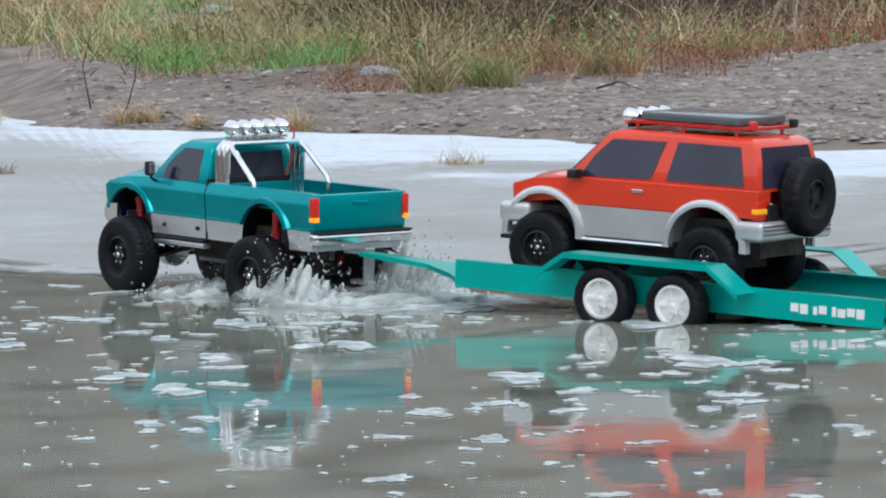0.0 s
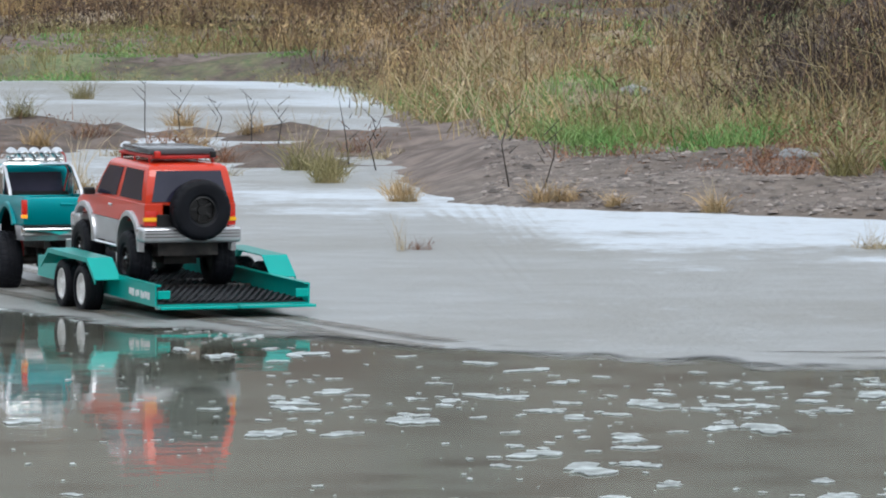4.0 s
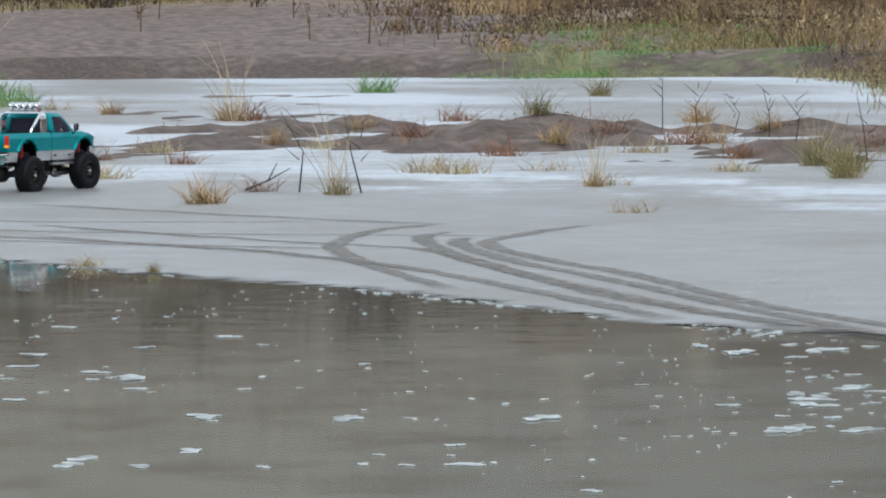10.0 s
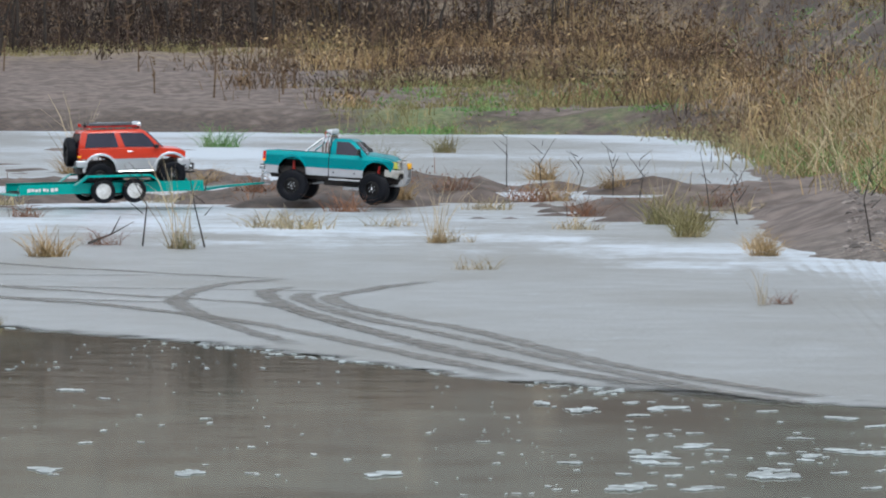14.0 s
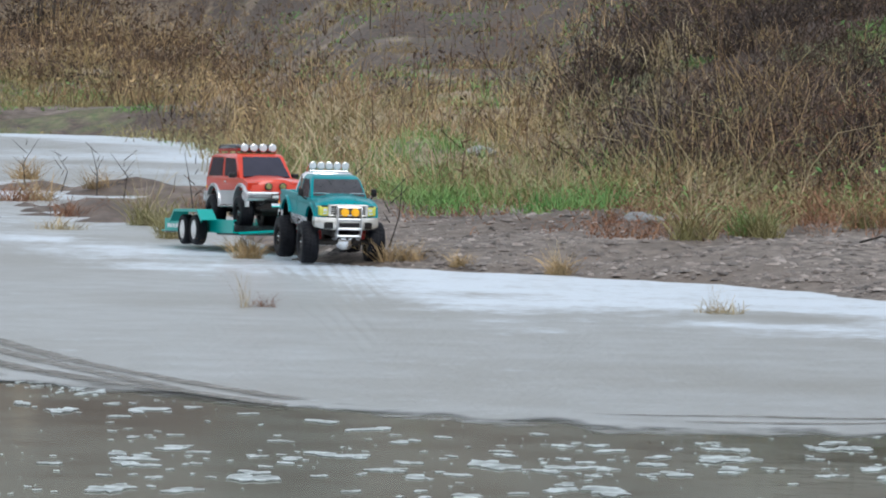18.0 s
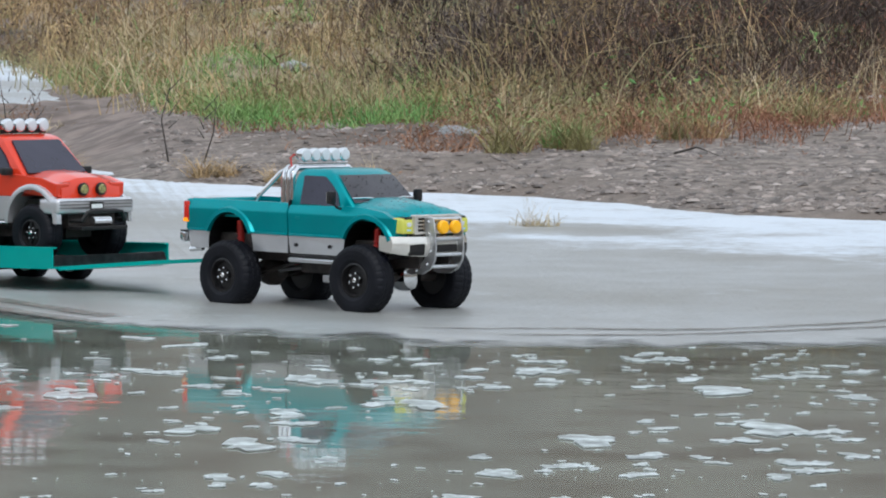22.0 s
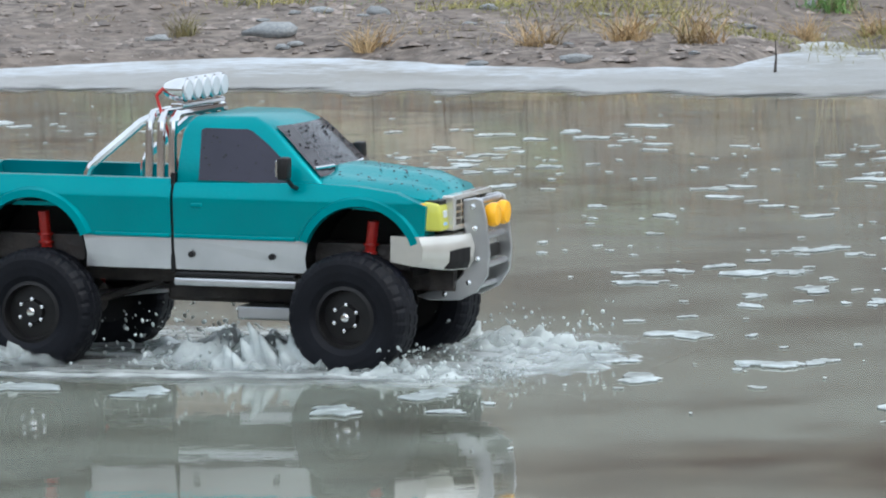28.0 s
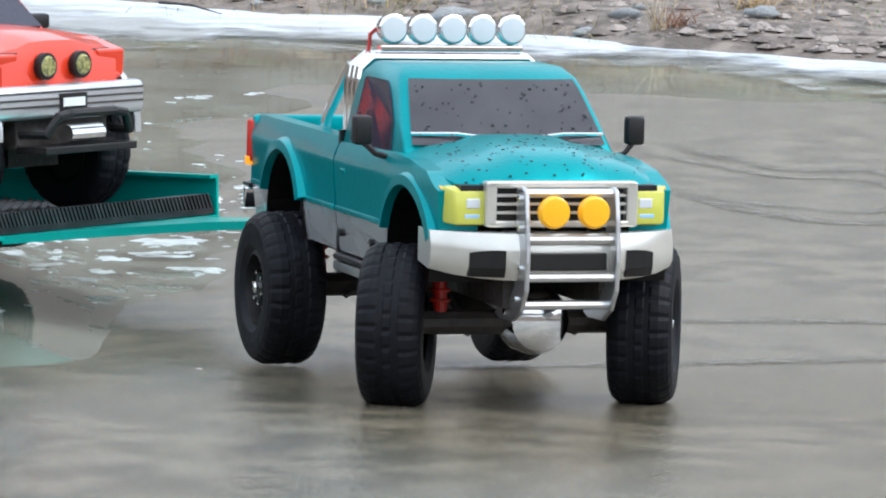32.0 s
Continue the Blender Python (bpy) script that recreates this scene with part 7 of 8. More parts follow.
def pebbles():
    g = np.random.RandomState(77)
    n = 64000
    phi = np.concatenate([g.uniform(6, 26, 36000), g.uniform(26, 72, n - 36000)])
    d = g.uniform(0, 1, n) ** 1.3 * np.where(phi < 26, 5.0, 3.4) + 0.03
    r = np.interp(phi, *LAND_EDGE) + d
    z = ground_height(phi, r)
    ok = z > 0.008
    phi, r, z = phi[ok], r[ok], z[ok]
    n = len(phi)
    c = np.stack([r * np.sin(np.radians(phi)), r * np.cos(np.radians(phi)), z], -1)
    s = (0.003 + 0.013 * g.uniform(0, 1, n) ** 6) 
    base = np.array([(1, 0, 0), (0.3, 0.9, 0), (-0.8, 0.6, 0), (-0.8, -0.6, 0), (0.3, -0.9, 0), (0.45, 0.15, 0.5), (-0.45, -0.1, 0.45)])
    fs = np.array([(0, 1, 5), (1, 2, 5), (2, 6, 5), (2, 3, 6), (3, 4, 6), (4, 0, 5), (4, 5, 6)])
    a = g.uniform(0, 6.28, n)
    jit = 1 + g.uniform(-0.3, 0.3, (n, 7, 3))
    v = base[None] * jit
    x = v[..., 0] * np.cos(a)[:, None] * 1.3 - v[..., 1] * np.sin(a)[:, None]
    y = v[..., 0] * np.sin(a)[:, None] * 1.3 + v[..., 1] * np.cos(a)[:, None]
    v = np.stack([x, y, v[..., 2]], -1) * s[:, None, None] + c[:, None]
    f = (np.arange(n) * 7)[:, None, None] + fs[None]
    return tagged(raw_mesh("pebbles", v.reshape(-1, 3), f.reshape(-1, 3), M_STONE), "loose wet grey-brown pebbles strewn over the beach", "gravel", kind="stuff")


pebbles()


# ---- ice floes and crust on the water ----
def floe_shape(g, w, d):
    """A ragged outline, lobed and torn."""
    n = g.randint(16, 24)
    p1, p2, p3 = g.uniform(0, 6.3), g.uniform(0, 6.3), g.uniform(0, 6.3)
    pts = []
    for k in range(n):
        a = 2 * math.pi * k / n
        q = 0.66 + 0.24 * math.sin(2 * a + p1) + 0.13 * math.sin(3 * a + p2) + 0.1 * math.sin(7 * a + p3) + g.uniform(-0.17, 0.17)
        q = max(q, 0.14)
        pts.append((w * q * math.cos(a), d * q * math.sin(a)))
    return pts


def add_floe(verts, faces, amount, c, phi, pts, t):
    """A thin torn sheet: its rim thins out into the water."""
    a = -radians(phi)
    ca, sa = math.cos(a), math.sin(a)
    o, n = len(verts), len(pts)
    for zz, k, am in ((0.0006, 1.06, 0.0), (t, 0.97, 0.9), (t * 1.1, 0.5, 0.7)):
        for x, y in pts:
            verts.append((c[0] + (x * ca - y * sa) * k, c[1] + (x * sa + y * ca) * k, zz))
            amount.append(am)
    verts.append((c[0], c[1], t))
    amount.append(1.0)
    for ring in (0, 1):
        for k in range(n):
            j = (k + 1) % n
            b = o + ring * n
            faces.append((b + k, b + j, b + n + j, b + n + k))
    for k in range(n):
        faces.append((o + 2 * n + k, o + 2 * n + (k + 1) % n, o + 3 * n))


def floe_mesh(name, verts, faces, amount):
    ob = mixed_mesh(name, verts, faces, M_FLOE)
    ob.data.attributes.new("amount", "FLOAT", "POINT").data.foreach_set("value", np.array(amount, np.float32))
    return ob


def fragments(name, spec, seed, label):
    g = random.Random(seed)
    verts, faces, amount = [], [], []
    for n, p0, p1, near, far, w, d in spec:
        for k in range(n):
            phi = g.uniform(p0, p1)
            edge = float(np.interp(phi, *WATER_EDGE))
            r = edge - near - (far - near) * g.random() ** 1.2
            # gather into drifts
            if waves(np.array([phi * 0.12]), np.array([r * 0.35]), 81, 0.5, 2)[0] < g.uniform(-0.9, 0.5):
                continue
            s = 0.25 + 1.1 * g.random() ** 2.5
            shape = floe_shape(g, w * s, d * s)
            if name == "ice_fragments" and s > 0.95:
                v2, f2, a2 = [], [], []
                add_floe(v2, f2, a2, place(phi, r), phi, shape, 0.0016)
                tagged(floe_mesh("ice_floe", v2, f2, a2), "thin ragged grey-white ice floe on the water", "ice floe", "ice floes on the water")
                continue
            add_floe(verts, faces, amount, place(phi, r), phi, shape, 0.0014)
    return tagged(floe_mesh(name, verts, faces, amount), label, "ice", kind="stuff")


def mixed_mesh(name, verts, faces, mat):
    me = bpy.data.meshes.new(name)
    me.from_pydata(verts, [], faces)
    me.materials.append(mat)
    return new(name, me)


fragments("ice_fragments", [(620, 3.5, 20, 0.15, 2.1, 0.026, 0.042), (150, -9, 4, 2.8, 4.8, 0.03, 0.045), (26, -9, 3, 1.0, 3.0, 0.02, 0.03), (160, 6, 20, 1.4, 3.4, 0.024, 0.04), (220, 19, 40, 0.4, 4.5, 0.03, 0.05),
                            (190, 38, 50, 0.8, 4.6, 0.035, 0.045), (190, 48, 62, 0.8, 4.2, 0.03, 0.04), (520, 55, 62.4, 1.3, 3.8, 0.024, 0.02), (520, 45, 60, 1.0, 3.4, 0.02, 0.025)], 5, "small grey crusts of ice drifting on the water")
fragments("foam_specks", [(500, 57, 62.5, 1.2, 3.2, 0.008, 0.01), (1100, 2, 24, 0.05, 4.0, 0.006, 0.012), (420, -9, 3, 0.2, 3.5, 0.006, 0.012), (700, 24, 62, 0.3, 4.8, 0.006, 0.01), (620, -9, 3.5, -0.1, 0.1, 0.012, 0.035)], 6, "tiny white specks of foam and ice on the water")
g = random.Random(12)
for k, (phi, r, w, d) in enumerate(((11.97, 7.37, 0.04, 0.09), (3.05, 7.85, 0.035, 0.12), (2.6, 8.0, 0.02, 0.1), (7.9, 6.9, 0.06, 0.12), (9.2, 6.5, 0.06, 0.1), (12.6, 6.8, 0.09, 0.1), (13.2, 6.2, 0.1, 0.12), (6.6, 6.1, 0.05, 0.1), (5.2, 6.6, 0.05, 0.12), (10.4, 7.1, 0.05, 0.1),
                                    (15.5, 6.4, 0.1, 0.12), (17.0, 5.9, 0.1, 0.12), (3.6, 6.4, 0.05, 0.1), (7.2, 5.9, 0.06, 0.12), (11.1, 6.0, 0.07, 0.12), (-3.8, 7.4, 0.05, 0.08), (0.8, 6.6, 0.04, 0.08), (40.2, 4.35, 0.06, 0.04), (42.0, 4.1, 0.07, 0.05), (47.0, 4.3, 0.05, 0.05), (52.0, 4.6, 0.05, 0.05), (36.2, 4.2, 0.07, 0.06))):
    verts, faces, amount = [], [], []
    pts = floe_shape(g, w * 0.75, d * 0.75)
    add_floe(verts, faces, amount, place(phi, r), phi, pts, 0.0025)
    tagged(floe_mesh("ice_floe", verts, faces, amount), "thin ragged grey-white ice floe on the water", "ice floe", "ice floes on the water")


# ---- ruts in the ice ----
def rut(rows, width, label, mat=None, level=None, name="tyre_rut", kind="tyre track"):
    """A pressed wet tyre track along directions and distances, fading at its rims and ends."""
    P = [place(p, r) for p, r in rows]
    line = []
    for i in range(len(P) - 1):
        p0, p1, p2, p3 = P[max(i - 1, 0)], P[i], P[i + 1], P[min(i + 2, len(P) - 1)]
        for k in range(14):
            u = k / 14
            line.append(0.5 * ((2 * p1) + (p2 - p0) * u + (2 * p0 - 5 * p1 + 4 * p2 - p3) * u * u + (3 * p1 - p0 - 3 * p2 + p3) * u ** 3))
    line.append(P[-1])
    verts, faces, amount = [], [], []
    g = random.Random(len(rows) * 7 + int(rows[0][1] * 100))
    n = len(line)
    for i, p in enumerate(line):
        d = (line[min(i + 1, n - 1)] - line[max(i - 1, 0)]).normalized()
        side = Vector((-d.y, d.x, 0))
        w = width * g.uniform(0.8, 1.15)
        end = min(1, i / 6, (n - 1 - i) / 6)
        for f, a in ((-0.7, 0.0), (-0.45, 0.75), (-0.15, 1.0), (0.15, 0.85), (0.45, 0.75), (0.7, 0.0)):
            q = p + side * w * f
            z = float(ice_height(np.array(q.x), np.array(q.y))) + 0.0012 if level is None else float(level(q)) + 0.0012
            verts.append((q.x, q.y, z))
            amount.append(a * end * g.uniform(0.75, 1.0))
    m = 6
    for i in range(n - 1):
        for k in range(m - 1):
            a = i * m + k
            faces.append((a, a + 1, a + m + 1, a + m))
    ob = mixed_mesh(name, verts, faces, mat or M_RUT)
    ob.data.attributes.new("amount", "FLOAT", "POINT").data.foreach_set("value", np.array(amount, np.float32))
    return tagged(ob, label, kind, kind="structure")


for rows in ([(5.6, 8.0), (4.97, 8.16), (2.95, 8.74), (1.36, 9.61), (0.1, 10.65), (-0.41, 11.45), (-0.5, 11.89), (-0.22, 12.17)], [(5.8, 8.15), (4.97, 8.37), (3.27, 9.07), (1.88, 10.09), (0.73, 10.85), (0.23, 11.46), (0.42, 11.81), (1.38, 12.51)],
             [(3.9, 8.33), (1.68, 9.31), (0.6, 10.16), (-0.41, 11.18), (-1.43, 11.54), (-3.08, 12.03), (-4.98, 12.82)], [(-0.17, 9.59), (-1.05, 10.49), (-1.43, 11.13), (-1.49, 11.54), (-1.05, 12.24), (-0.28, 12.59)],
             [(2.38, 8.61), (0.73, 9.54), (-0.54, 10.34), (-1.81, 10.98), (-3.4, 11.57), (-4.98, 12.16)], [(-0.28, 12.59), (-1.81, 12.99), (-3.39, 13.54), (-4.98, 14.14)], [(-7.78, 14.57), (-7.6, 12.98), (-5.88, 12.31), (-3.34, 11.58), (-1.42, 11.32)],
             [(4.6, 8.25), (3.1, 8.95), (1.7, 9.85), (0.45, 10.75), (-0.1, 11.5), (0.0, 11.85)]):
    rut(rows, 0.045, "dark wet tyre track pressed into the ice")
for rows in ([(-9.5, 14.2), (-6.5, 12.75), (-3.5, 12.2), (-1.2, 12.0), (0.6, 11.9)], [(-9.5, 13.4), (-7.0, 12.2), (-4.5, 11.75), (-2.2, 11.2), (-0.5, 10.3)], [(-9.0, 15.0), (-8.3, 13.7), (-6.5, 13.2), (-4.0, 12.9), (-1.0, 12.75)]):
    rut(rows, 0.03, "faint wet tyre track pressed into the ice")
rut([(10.0, 7.82), (12, 7.86), (14.5, 8.15), (17, 8.75), (19, 9.2)], 0.03, "faint wet tyre track along the ice edge")
rut([(9.0, 7.95), (11, 7.95), (13, 8.05), (15.5, 8.5)], 0.025, "faint wet tyre track along the ice edge")


# ---- wet sand flat by the near shore ----
def sand_height(P, R):
    X, Y = R * np.sin(np.radians(P)), R * np.cos(np.radians(P))
    z = -0.0065 + 0.06 * np.clip(3.92 - R, 0, 1.2) * smooth(57.0, 59.5, P) + 0.0006 * waves(X, Y, 92, 0.35, 3)
    start = 61.9 + 0.7 * waves(X, Y, 91, 0.5, 4) - 3.4 * (1 - smooth(3.7, 4.4, R))
    return z - 0.012 * (1 - smooth(start - 1.6, start + 1.2, P)) - 0.12 * smooth(92, 108, P)


sand = tagged(grid_mesh("wet_sand", np.linspace(54, 110, 240), np.linspace(1.5, 7.0, 105), sand_height, M_SAND), "smooth wet brown sand flat with faint ruts", "sand", kind="structure")
def on_sand(q):
    a, r = math.degrees(math.atan2(q.x, q.y)), math.hypot(q.x, q.y)
    return sand_height(np.array(a), np.array(r))


rut([(66.6, 5.35), (67.7, 5.13), (69.0, 5.06), (69.9, 5.3), (69.1, 5.6), (67.9, 5.6), (66.5, 5.9)], 0.03, "faint curved tyre rut in the wet sand", M_SAND_RUT, on_sand)
rut([(66.9, 5.28), (67.9, 5.2), (68.9, 5.16), (69.5, 5.32), (68.9, 5.5), (67.8, 5.52), (66.3, 5.75)], 0.022, "faint curved tyre rut in the wet sand", M_SAND_RUT, on_sand)
rut([(63.2, 4.15), (65, 4.2), (68, 4.25), (71, 4.3)], 0.025, "faint tyre rut in the wet sand", M_SAND_RUT, on_sand)
rut([(63.2, 3.85), (65, 3.9), (68, 4.0), (71, 4.1)], 0.025, "faint tyre rut in the wet sand", M_SAND_RUT, on_sand)


# ---- spray round the wheels ----
def lumps(x, y, seed):
    return np.abs(waves(x, y, seed, 0.085, 3)) * 0.8 + 0.16 * np.abs(waves(x, y, seed + 1, 0.025, 2))


def spray(name, label, seed, drops, heaps):
    """Flying drops and torn heaps of churned water, rigid, in the pickup's space."""
    g = np.random.RandomState(seed)
    bm = bmesh.new()
    bmesh.ops.create_icosphere(bm, subdivisions=1, radius=1)
    ball = np.array([tuple(v.co) for v in bm.verts])
    tri = np.array([[v.index for v in f.verts] for f in bm.faces])
    bm.free()
    V, F, A, o = [], [], [], 0
    for n, (x0, x1), (y0, y1), (z0, z1), size in drops:
        u = g.uniform(0, 1, n) ** 2.0
        c = np.stack([g.uniform(x0, x1, n), g.uniform(y0, y1, n), z0 + (z1 - z0) * u], -1)
        s = size * g.uniform(0.15, 1.0, n) ** 1.8 * (1 - 0.4 * u)
        q = ball[None] * (1 + g.uniform(-0.35, 0.35, (n, len(ball), 1))) * np.stack([s, s * g.uniform(0.6, 1, n), s * g.uniform(0.7, 2.0, n)], -1)[:, None]
        tilt = g.uniform(-0.8, 0.8, n)[:, None]
        q = np.stack([q[..., 0] * np.cos(tilt) + q[..., 2] * np.sin(tilt), q[..., 1], q[..., 2] * np.cos(tilt) - q[..., 0] * np.sin(tilt)], -1) + c[:, None]
        V.append(q.reshape(-1, 3))
        F.append(((np.arange(n) * len(ball))[:, None, None] + tri[None]).reshape(-1, 3) + o)
        A.append(np.full(n * len(ball), 1.0))
        o += n * len(ball)
    for cx, cy, rx, ry, tall, back in heaps:
        nu, nv = 56, 30
        u, v = np.meshgrid(np.linspace(-1, 1, nu), np.linspace(-1, 1, nv), indexing="ij")
        q = np.clip(1 - np.hypot(u, v), 0, 1)
        x, y = cx + rx * u, cy + ry * v
        ridge = lumps(x * 1.4, y * 2.0, seed * 10 + int(abs(cy) * 100))
        z = tall * q ** 0.8 * (0.12 + 0.88 * np.clip(ridge, 0, 1.4)) * (0.35 + 0.65 * smooth(-1, 0.8, u * back)) - 0.002
        x = x - 0.5 * back * z
        V.append(np.stack([x, y, z], -1).reshape(-1, 3))
        A.append((smooth(0.0, 0.35, q) * (0.55 + 0.45 * smooth(0.2, 0.7, ridge))).reshape(-1))
        i = np.arange((nu - 1) * (nv - 1))
        a = (i // (nv - 1)) * nv + i % (nv - 1)
        F.append(np.concatenate([np.stack([a, a + nv, a + nv + 1], -1), np.stack([a, a + nv + 1, a + 1], -1)]) + o)
        o += nu * nv
    ob = raw_mesh(name, np.concatenate(V), np.concatenate(F), M_SPRAY, True)
    ob.data.attributes.new("amount", "FLOAT", "POINT").data.foreach_set("value", np.concatenate(A).astype(np.float32))
    return tagged(ob, label, "splash", kind="stuff")


SPRAYS = [
    spray("rear_splash", "white water thrown up behind the rear wheels", 1,
          [(420, (-0.34, -0.215), (-0.15, -0.07), (0.0, 0.11), 0.0026), (420, (-0.33, -0.2), (0.06, 0.15), (0.0, 0.1), 0.0026), (300, (-0.40, -0.2), (-0.19, 0.18), (0.0, 0.05), 0.003)],
          [(-0.26, -0.12, 0.15, 0.06, 0.085, 1), (-0.26, 0.11, 0.14, 0.06, 0.08, 1), (-0.36, 0.0, 0.24, 0.22, 0.034, 1), (-0.25, -0.1, 0.09, 0.04, 0.12, 1), (-0.3, -0.08, 0.1, 0.05, 0.1, 1)]),
    spray("side_churn", "churned white water under the truck", 2, [(420, (-0.12, 0.12), (-0.12, 0.12), (0.0, 0.05), 0.003), (120, (-0.05, 0.1), (-0.13, -0.07), (0.0, 0.06), 0.0026)],
          [(0.03, -0.03, 0.13, 0.1, 0.045, -1), (-0.02, 0.05, 0.16, 0.12, 0.035, 1), (0.07, -0.1, 0.09, 0.045, 0.06, 1), (0.0, -0.06, 0.1, 0.05, 0.05, -1)]),
    spray("bow_wave", "foaming bow wave at the front wheels", 3, [(320, (0.2, 0.32), (-0.17, -0.07), (0.0, 0.03), 0.0024), (320, (0.16, 0.34), (0.06, 0.17), (0.0, 0.045), 0.0028)],
          [(0.22, -0.12, 0.12, 0.06, 0.024, -1), (0.25, 0.11, 0.13, 0.07, 0.036, -1), (0.32, 0.02, 0.13, 0.15, 0.013, -1)]),
]


# churned foam lying on the water round the truck, and the long wake line beside it
def carpet(name, label, x0, x1, y0, y1, rule, top):
    nx, ny = 120, 50
    u, v = np.meshgrid(np.linspace(0, 1, nx), np.linspace(0, 1, ny), indexing="ij")
    x, y = x0 + (x1 - x0) * u, y0 + (y1 - y0) * v
    a = np.clip(rule(x, y, u, v), 0, 1)
    z = 0.0016 + top * a * (0.4 + 0.6 * np.abs(waves(x, y, 71, 0.05, 3)))
    i = np.arange((nx - 1) * (ny - 1))
    b = (i // (ny - 1)) * ny + i % (ny - 1)
    ob = raw_mesh(name, np.stack([x, y, z], -1).reshape(-1, 3), np.stack([b, b + ny, b + ny + 1, b + 1], -1), M_FOAM, True)
    ob.data.attributes.new("amount", "FLOAT", "POINT").data.foreach_set("value", a.reshape(-1).astype(np.float32))
    return tagged(ob, label, "foam", kind="stuff")


SPRAYS.append(carpet("wake_line", "low foaming wake line spreading from the truck", -0.75, 0.34, -0.34, -0.1,
                     lambda x, y, u, v: (1 - smooth(0.5, 1.0, np.abs(y + 0.145 + 0.11 * np.clip(0.3 - x, 0, None) ** 1.2 / 1.05 ** 1.2 + 0.006 * waves(x, y, 72, 0.12, 3)) / (0.008 + 0.022 * (1 - u)))) * smooth(0, 0.08, u) * (1 - smooth(0.85, 1.0, u)), 0.003))
SPRAYS.append(carpet("wake_foam", "churned pale water round the wheels", -0.75, 0.42, -0.24, 0.26,
                     lambda x, y, u, v: 0.75 * smooth(0, 0.15, v) * (1 - smooth(0.85, 1, v)) * smooth(0, 0.2, u) * (1 - smooth(0.8, 1, u)) * np.clip(0.6 + 0.6 * waves(x * 0.6, y * 2, 73, 0.14, 3), 0, 1), 0.004))


# ---- motion ----
# seconds, x, y, z, heading, nose-up pitch of the pickup
TRUCK = [(0, 1.044, 7.47, -0.0105, 120.7, 3.4), (1, 0.785, 7.844, -0.006, 112.7, 1.2), (2, 0.608, 8.433, 0.0, 100.3, 0.7), (3, 0.4, 9.15, 0.0, 97.5, 0.5), (4, 0.16, 9.98, 0.0, 104.0, 0.5), (5, -0.183, 10.95, 0.0, 115.9, 0.6), (6, -0.676, 11.943, 0.0, 120.5, 0.7), (7, -1.183, 12.792, 0.0, 114.4, 1.3), (8, -1.54, 13.55, 0.0, 103.0, 0.5), (9, -1.4, 14.25, 0.0, 82.0, 0.5), (10, -1.313, 15.299, 0.0, 62.8, 0.9), (10.5, -1.276, 16.174, 0.0, 55.0, 0.2), (11, -1.185, 16.639, 0.0, 53.1, 0.6), (12, -0.953, 17.583, 0.0, 50.9, 1.7), (13, -0.72, 18.768, 0.012, 49.0, 5.6), (14, 0.099, 18.904, 0.03, -12.8, -2.3), (15.3, 0.85, 17.3, 0.03, -62.0, 0.0), (16.5, 1.162, 15.944, 0.03, -78.6, 2.3), (17.5, 1.476, 14.956, 0.025, -77.5, 1.9), (18, 1.478, 14.017, 0.012, -83.9, -1.0), (19, 1.366, 12.416, 0.0, -87.6, 0.1), (20, 1.162, 11.017, 0.0, -87.4, -0.2), (20.5, 1.096, 10.26, -0.002, -78.0, 0.8), (21, 1.091, 9.625, -0.002, -68.4, 1.1), (22, 1.212, 8.423, -0.002, -53.0, 1.0), (23, 1.422, 7.246, -0.0007, -46.9, 1.5), (24, 1.855, 6.392, -0.008, -38.3, 1.3), (24.5, 2.173, 6.033, -0.0024, -37.9, 1.0), (26.5, 2.906, 4.34, -0.008, -46.9, -1.6), (27, 3.0419, 3.9065, -0.0035, -57.1, 0.3), (28, 3.403, 3.303, -0.004, -66.9, -0.1), (29, 3.5788, 2.6086, -0.0045, -76.9, -0.15), (29.5, 3.733, 2.318, -0.004, -80.7, 1.3), (30, 3.6955, 2.0143, -0.0105, -93.1, 0.7), (31, 3.6557, 1.6621, -0.0025, -105.9, 0.95), (32, 3.362, 1.614, 0.0085, -136.8, 2.2)]
# seconds, heading of the trailer
TOWED = [(0, 134.5, -0.016), (1, 113.6, -0.012), (2, 99.8, -0.008), (3, 100.0, 0.000), (4, 106.0, 0.000), (5, 112.0, 0.000), (6, 122.5, 0.000), (7, 121.6, 0.000), (8, 110.0, 0.000), (9, 92.0, 0.000), (10, 66.0, 0.000), (10.5, 58.2, 0.000), (11, 57.8, 0.000), (12, 57.4, 0.000), (13, 59.2, 0.012), (14, 13.7, 0.030), (15.3, -40.0, 0.035), (16.5, -73.7, 0.030), (17.5, -70.6, 0.025), (18, -77.7, 0.020), (19, -88.0, 0.004), (20, -94.0, 0.000), (20.5, -86.8, 0.000), (21, -76.0, 0.000), (22, -51.5, 0.000), (23, -40.7, 0.000), (24, -38.0, 0.000), (24.5, -36.1, -0.012), (26.5, -42.0, -0.012), (27, -48.0, -0.012), (28, -58.0, -0.012), (29, -67.0, -0.012), (30, -76.1, -0.012), (31, -96.0, 0.002), (32, -101.8, 0.010)]


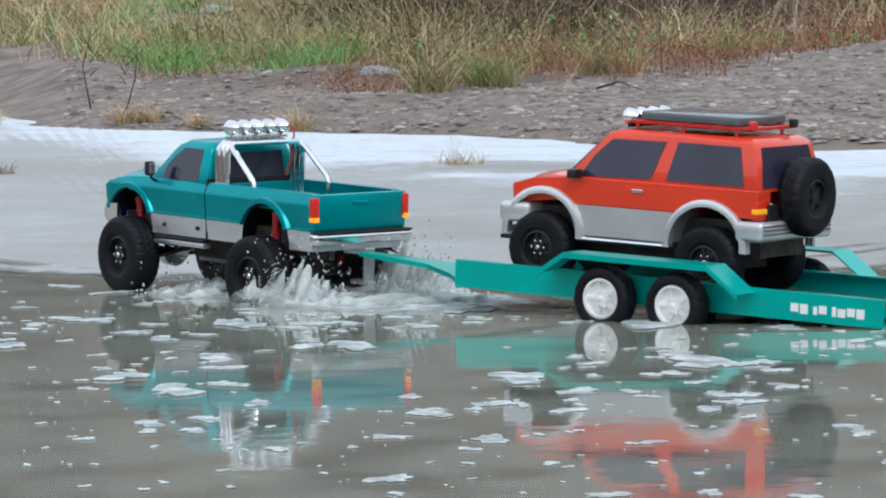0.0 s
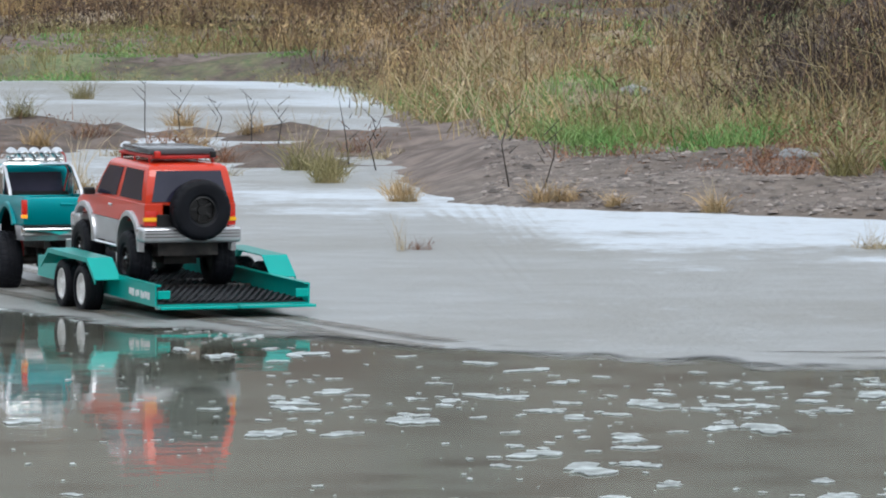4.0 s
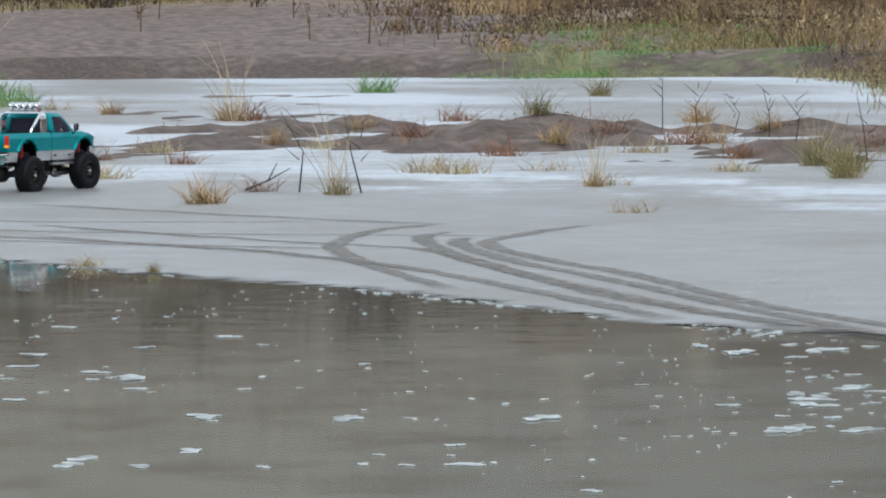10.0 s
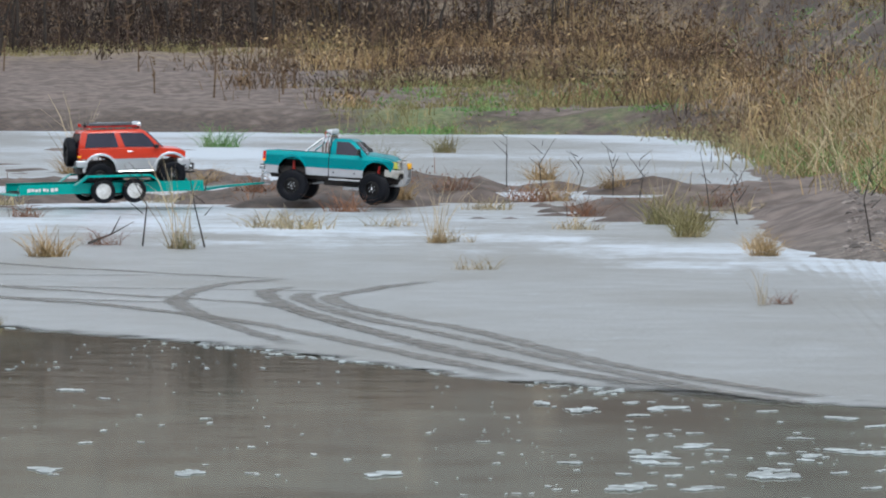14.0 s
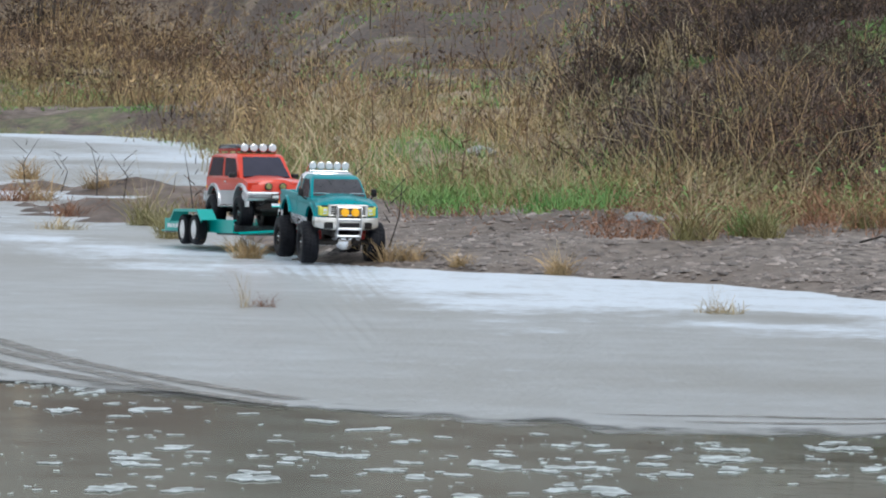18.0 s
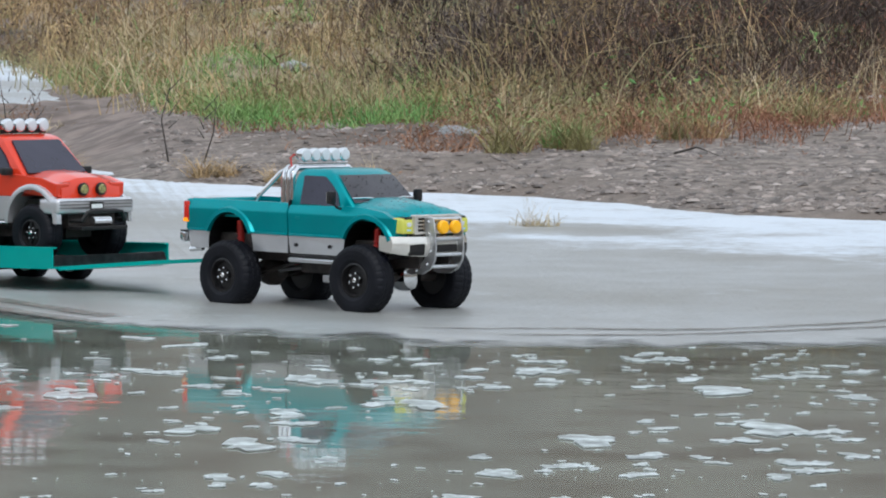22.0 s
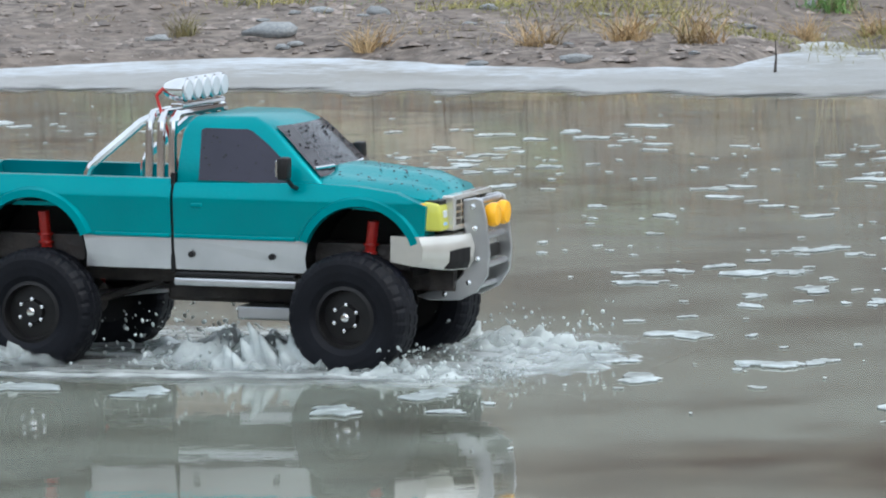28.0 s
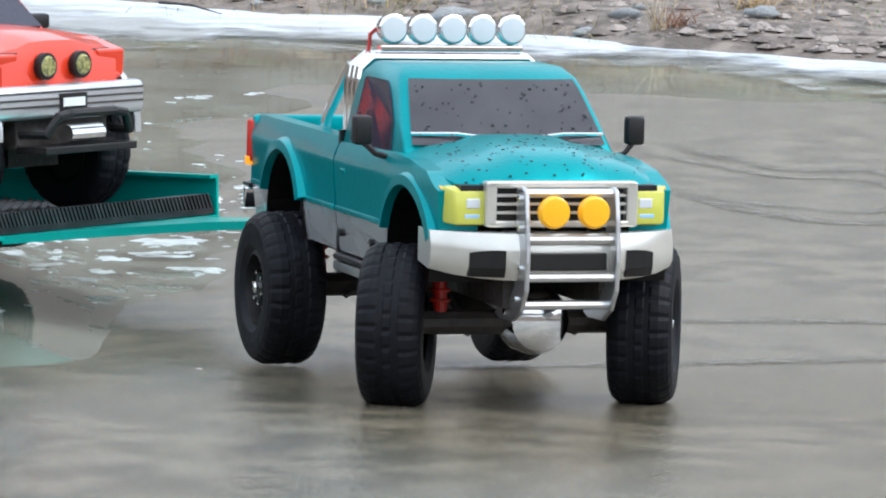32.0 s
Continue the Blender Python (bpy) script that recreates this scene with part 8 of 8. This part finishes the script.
def track(rows, t, col):
    """Smooth curve through a column of rows (Catmull-Rom over uneven times)."""
    ts = [r[0] for r in rows]
    k = min(max(int(np.searchsorted(ts, t, side="right")) - 1, 0), len(ts) - 2)
    v = [r[col] for r in rows]
    d = ts[k + 1] - ts[k]
    u = (t - ts[k]) / d

    def tan(i):
        a, b = max(i - 1, 0), min(i + 1, len(ts) - 1)
        return (v[b] - v[a]) / (ts[b] - ts[a])
    return (2 * u ** 3 - 3 * u * u + 1) * v[k] + (u ** 3 - 2 * u * u + u) * d * tan(k) + (3 * u * u - 2 * u ** 3) * v[k + 1] + (u ** 3 - u * u) * d * tan(k + 1)


HITCH, LENGTH = -0.292, 0.576
HALF = 0.155
# seconds, lean of the pickup to its right
LEAN = [(0, 0.0), (26, 0.0), (27, 0.75), (28, -0.1), (29, -0.87), (30, -1.15), (31, -0.8), (32, 0.0)]
# seconds, nose-up pitch of the trailer
TILT = [(0, 3.0), (1, 3.2), (2, 3.4), (3, 2.4), (5, 1.6), (30.7, 1.6), (31.7, 2.9), (32, 2.9)]


def truck_pose(t):
    x, y, z, a, p = (track(TRUCK, t, i) for i in range(1, 6))
    return Matrix.Translation((x, y, z)) @ pose(0, 0, 0, 0, 0, a) @ pose(0, 0, 0, 0, -p, 0) @ pose(0, 0, 0, track(LEAN, t, 1), 0, 0)


def tow_pose(t):
    h = truck_pose(t) @ Vector((HITCH, 0, 0))
    a = track(TOWED, t, 1)
    z = track(TOWED, t, 2)
    c = Vector((h.x - LENGTH * math.cos(radians(a)), h.y - LENGTH * math.sin(radians(a)), z))
    return Matrix.Translation(c) @ pose(0, 0, 0, 0, 0, a) @ pose(0, 0, 0, 0, -track(TILT, t, 1), 0)


CAR_ON_TRAILER = Matrix.Translation((0.071, 0.0, 0.0465))


def motions():
    half = [k * 0.25 for k in range(129)]
    walk(truck, [(t, truck_pose(t)) for t in half])
    walk(tow, [(t, tow_pose(t)) for t in half])
    walk(car, [(t, tow_pose(t) @ CAR_ON_TRAILER) for t in half])
    fine = [k / 15 for k in range(481)]
    path = [truck_pose(t) for t in fine]
    turn, spin, steer = 0.0, [0.0], []
    for a, b in zip(path, path[1:]):
        fwd = (a.to_3x3() @ Vector((1, 0, 0)))
        turn += (b.translation - a.translation).dot(fwd) / 0.0585
        spin.append(turn)
    for t in fine:
        d = 0.2
        a0, a1 = track(TRUCK, max(0, t - d), 4), track(TRUCK, min(32, t + d), 4)
        p0, p1 = truck_pose(max(0, t - d)).translation, truck_pose(min(32, t + d)).translation
        s = max((p1 - p0).length, 0.05)
        steer.append(max(-0.42, min(0.42, math.atan(2 * HALF * radians(a1 - a0) / s))))
    for rim, x, y, z in truck_wheels:
        flip = Matrix.Rotation(math.pi, 4, "Z") if y < 0 else Matrix()
        rows = []
        for i, t in enumerate(fine):
            st = Matrix.Rotation(steer[i], 4, "Z") if x > 0 else Matrix()
            rows.append((t, Matrix.Translation((x, y, z)) @ st @ Matrix.Rotation(spin[i], 4, "Y") @ flip))
        walk(rim, rows)
    fine = [k / 30 for k in range(961)]
    path = [tow_pose(t) for t in fine]
    turn, spin = 0.0, [0.0]
    for a, b in zip(path, path[1:]):
        turn += (b.translation - a.translation).dot(a.to_3x3() @ Vector((1, 0, 0))) / 0.0445
        spin.append(turn)
    for rim, x, y, z in tow_wheels:
        flip = Matrix.Rotation(math.pi, 4, "Z") if y < 0 else Matrix()
        walk(rim, [(t, Matrix.Translation((x, y, z)) @ Matrix.Rotation(spin[i], 4, "Y") @ flip) for i, t in enumerate(fine)])
    wet = lambda t: -0.3 * (1 - min(1, max(0, (t - 22.6) / 0.5)) * min(1, max(0, (29.75 - t) / 0.5))) if t > 10 else -0.3 * min(1, max(0, (t - 0.5) / 0.6))
    late = lambda t: -0.3 * (1 - min(1, max(0, (t - 23.3) / 0.8)) * min(1, max(0, (29.5 - t) / 0.6)))
    for i, ob in enumerate(SPRAYS):
        rule = wet if i == 0 else late if i >= 3 else (lambda t: wet(t) if t > 10 else -0.3) if i == 2 else wet
        rows = []
        for t in half:
            x, y, a = track(TRUCK, t, 1), track(TRUCK, t, 2), track(TRUCK, t, 4)
            rows.append((t, pose(x, y, rule(t), 0, 0, a)))
        walk(ob, rows)
    for rim, x, y, z in car_wheels:
        if y < 0:
            rim.rotation_euler = (0, 0, math.pi)


motions()
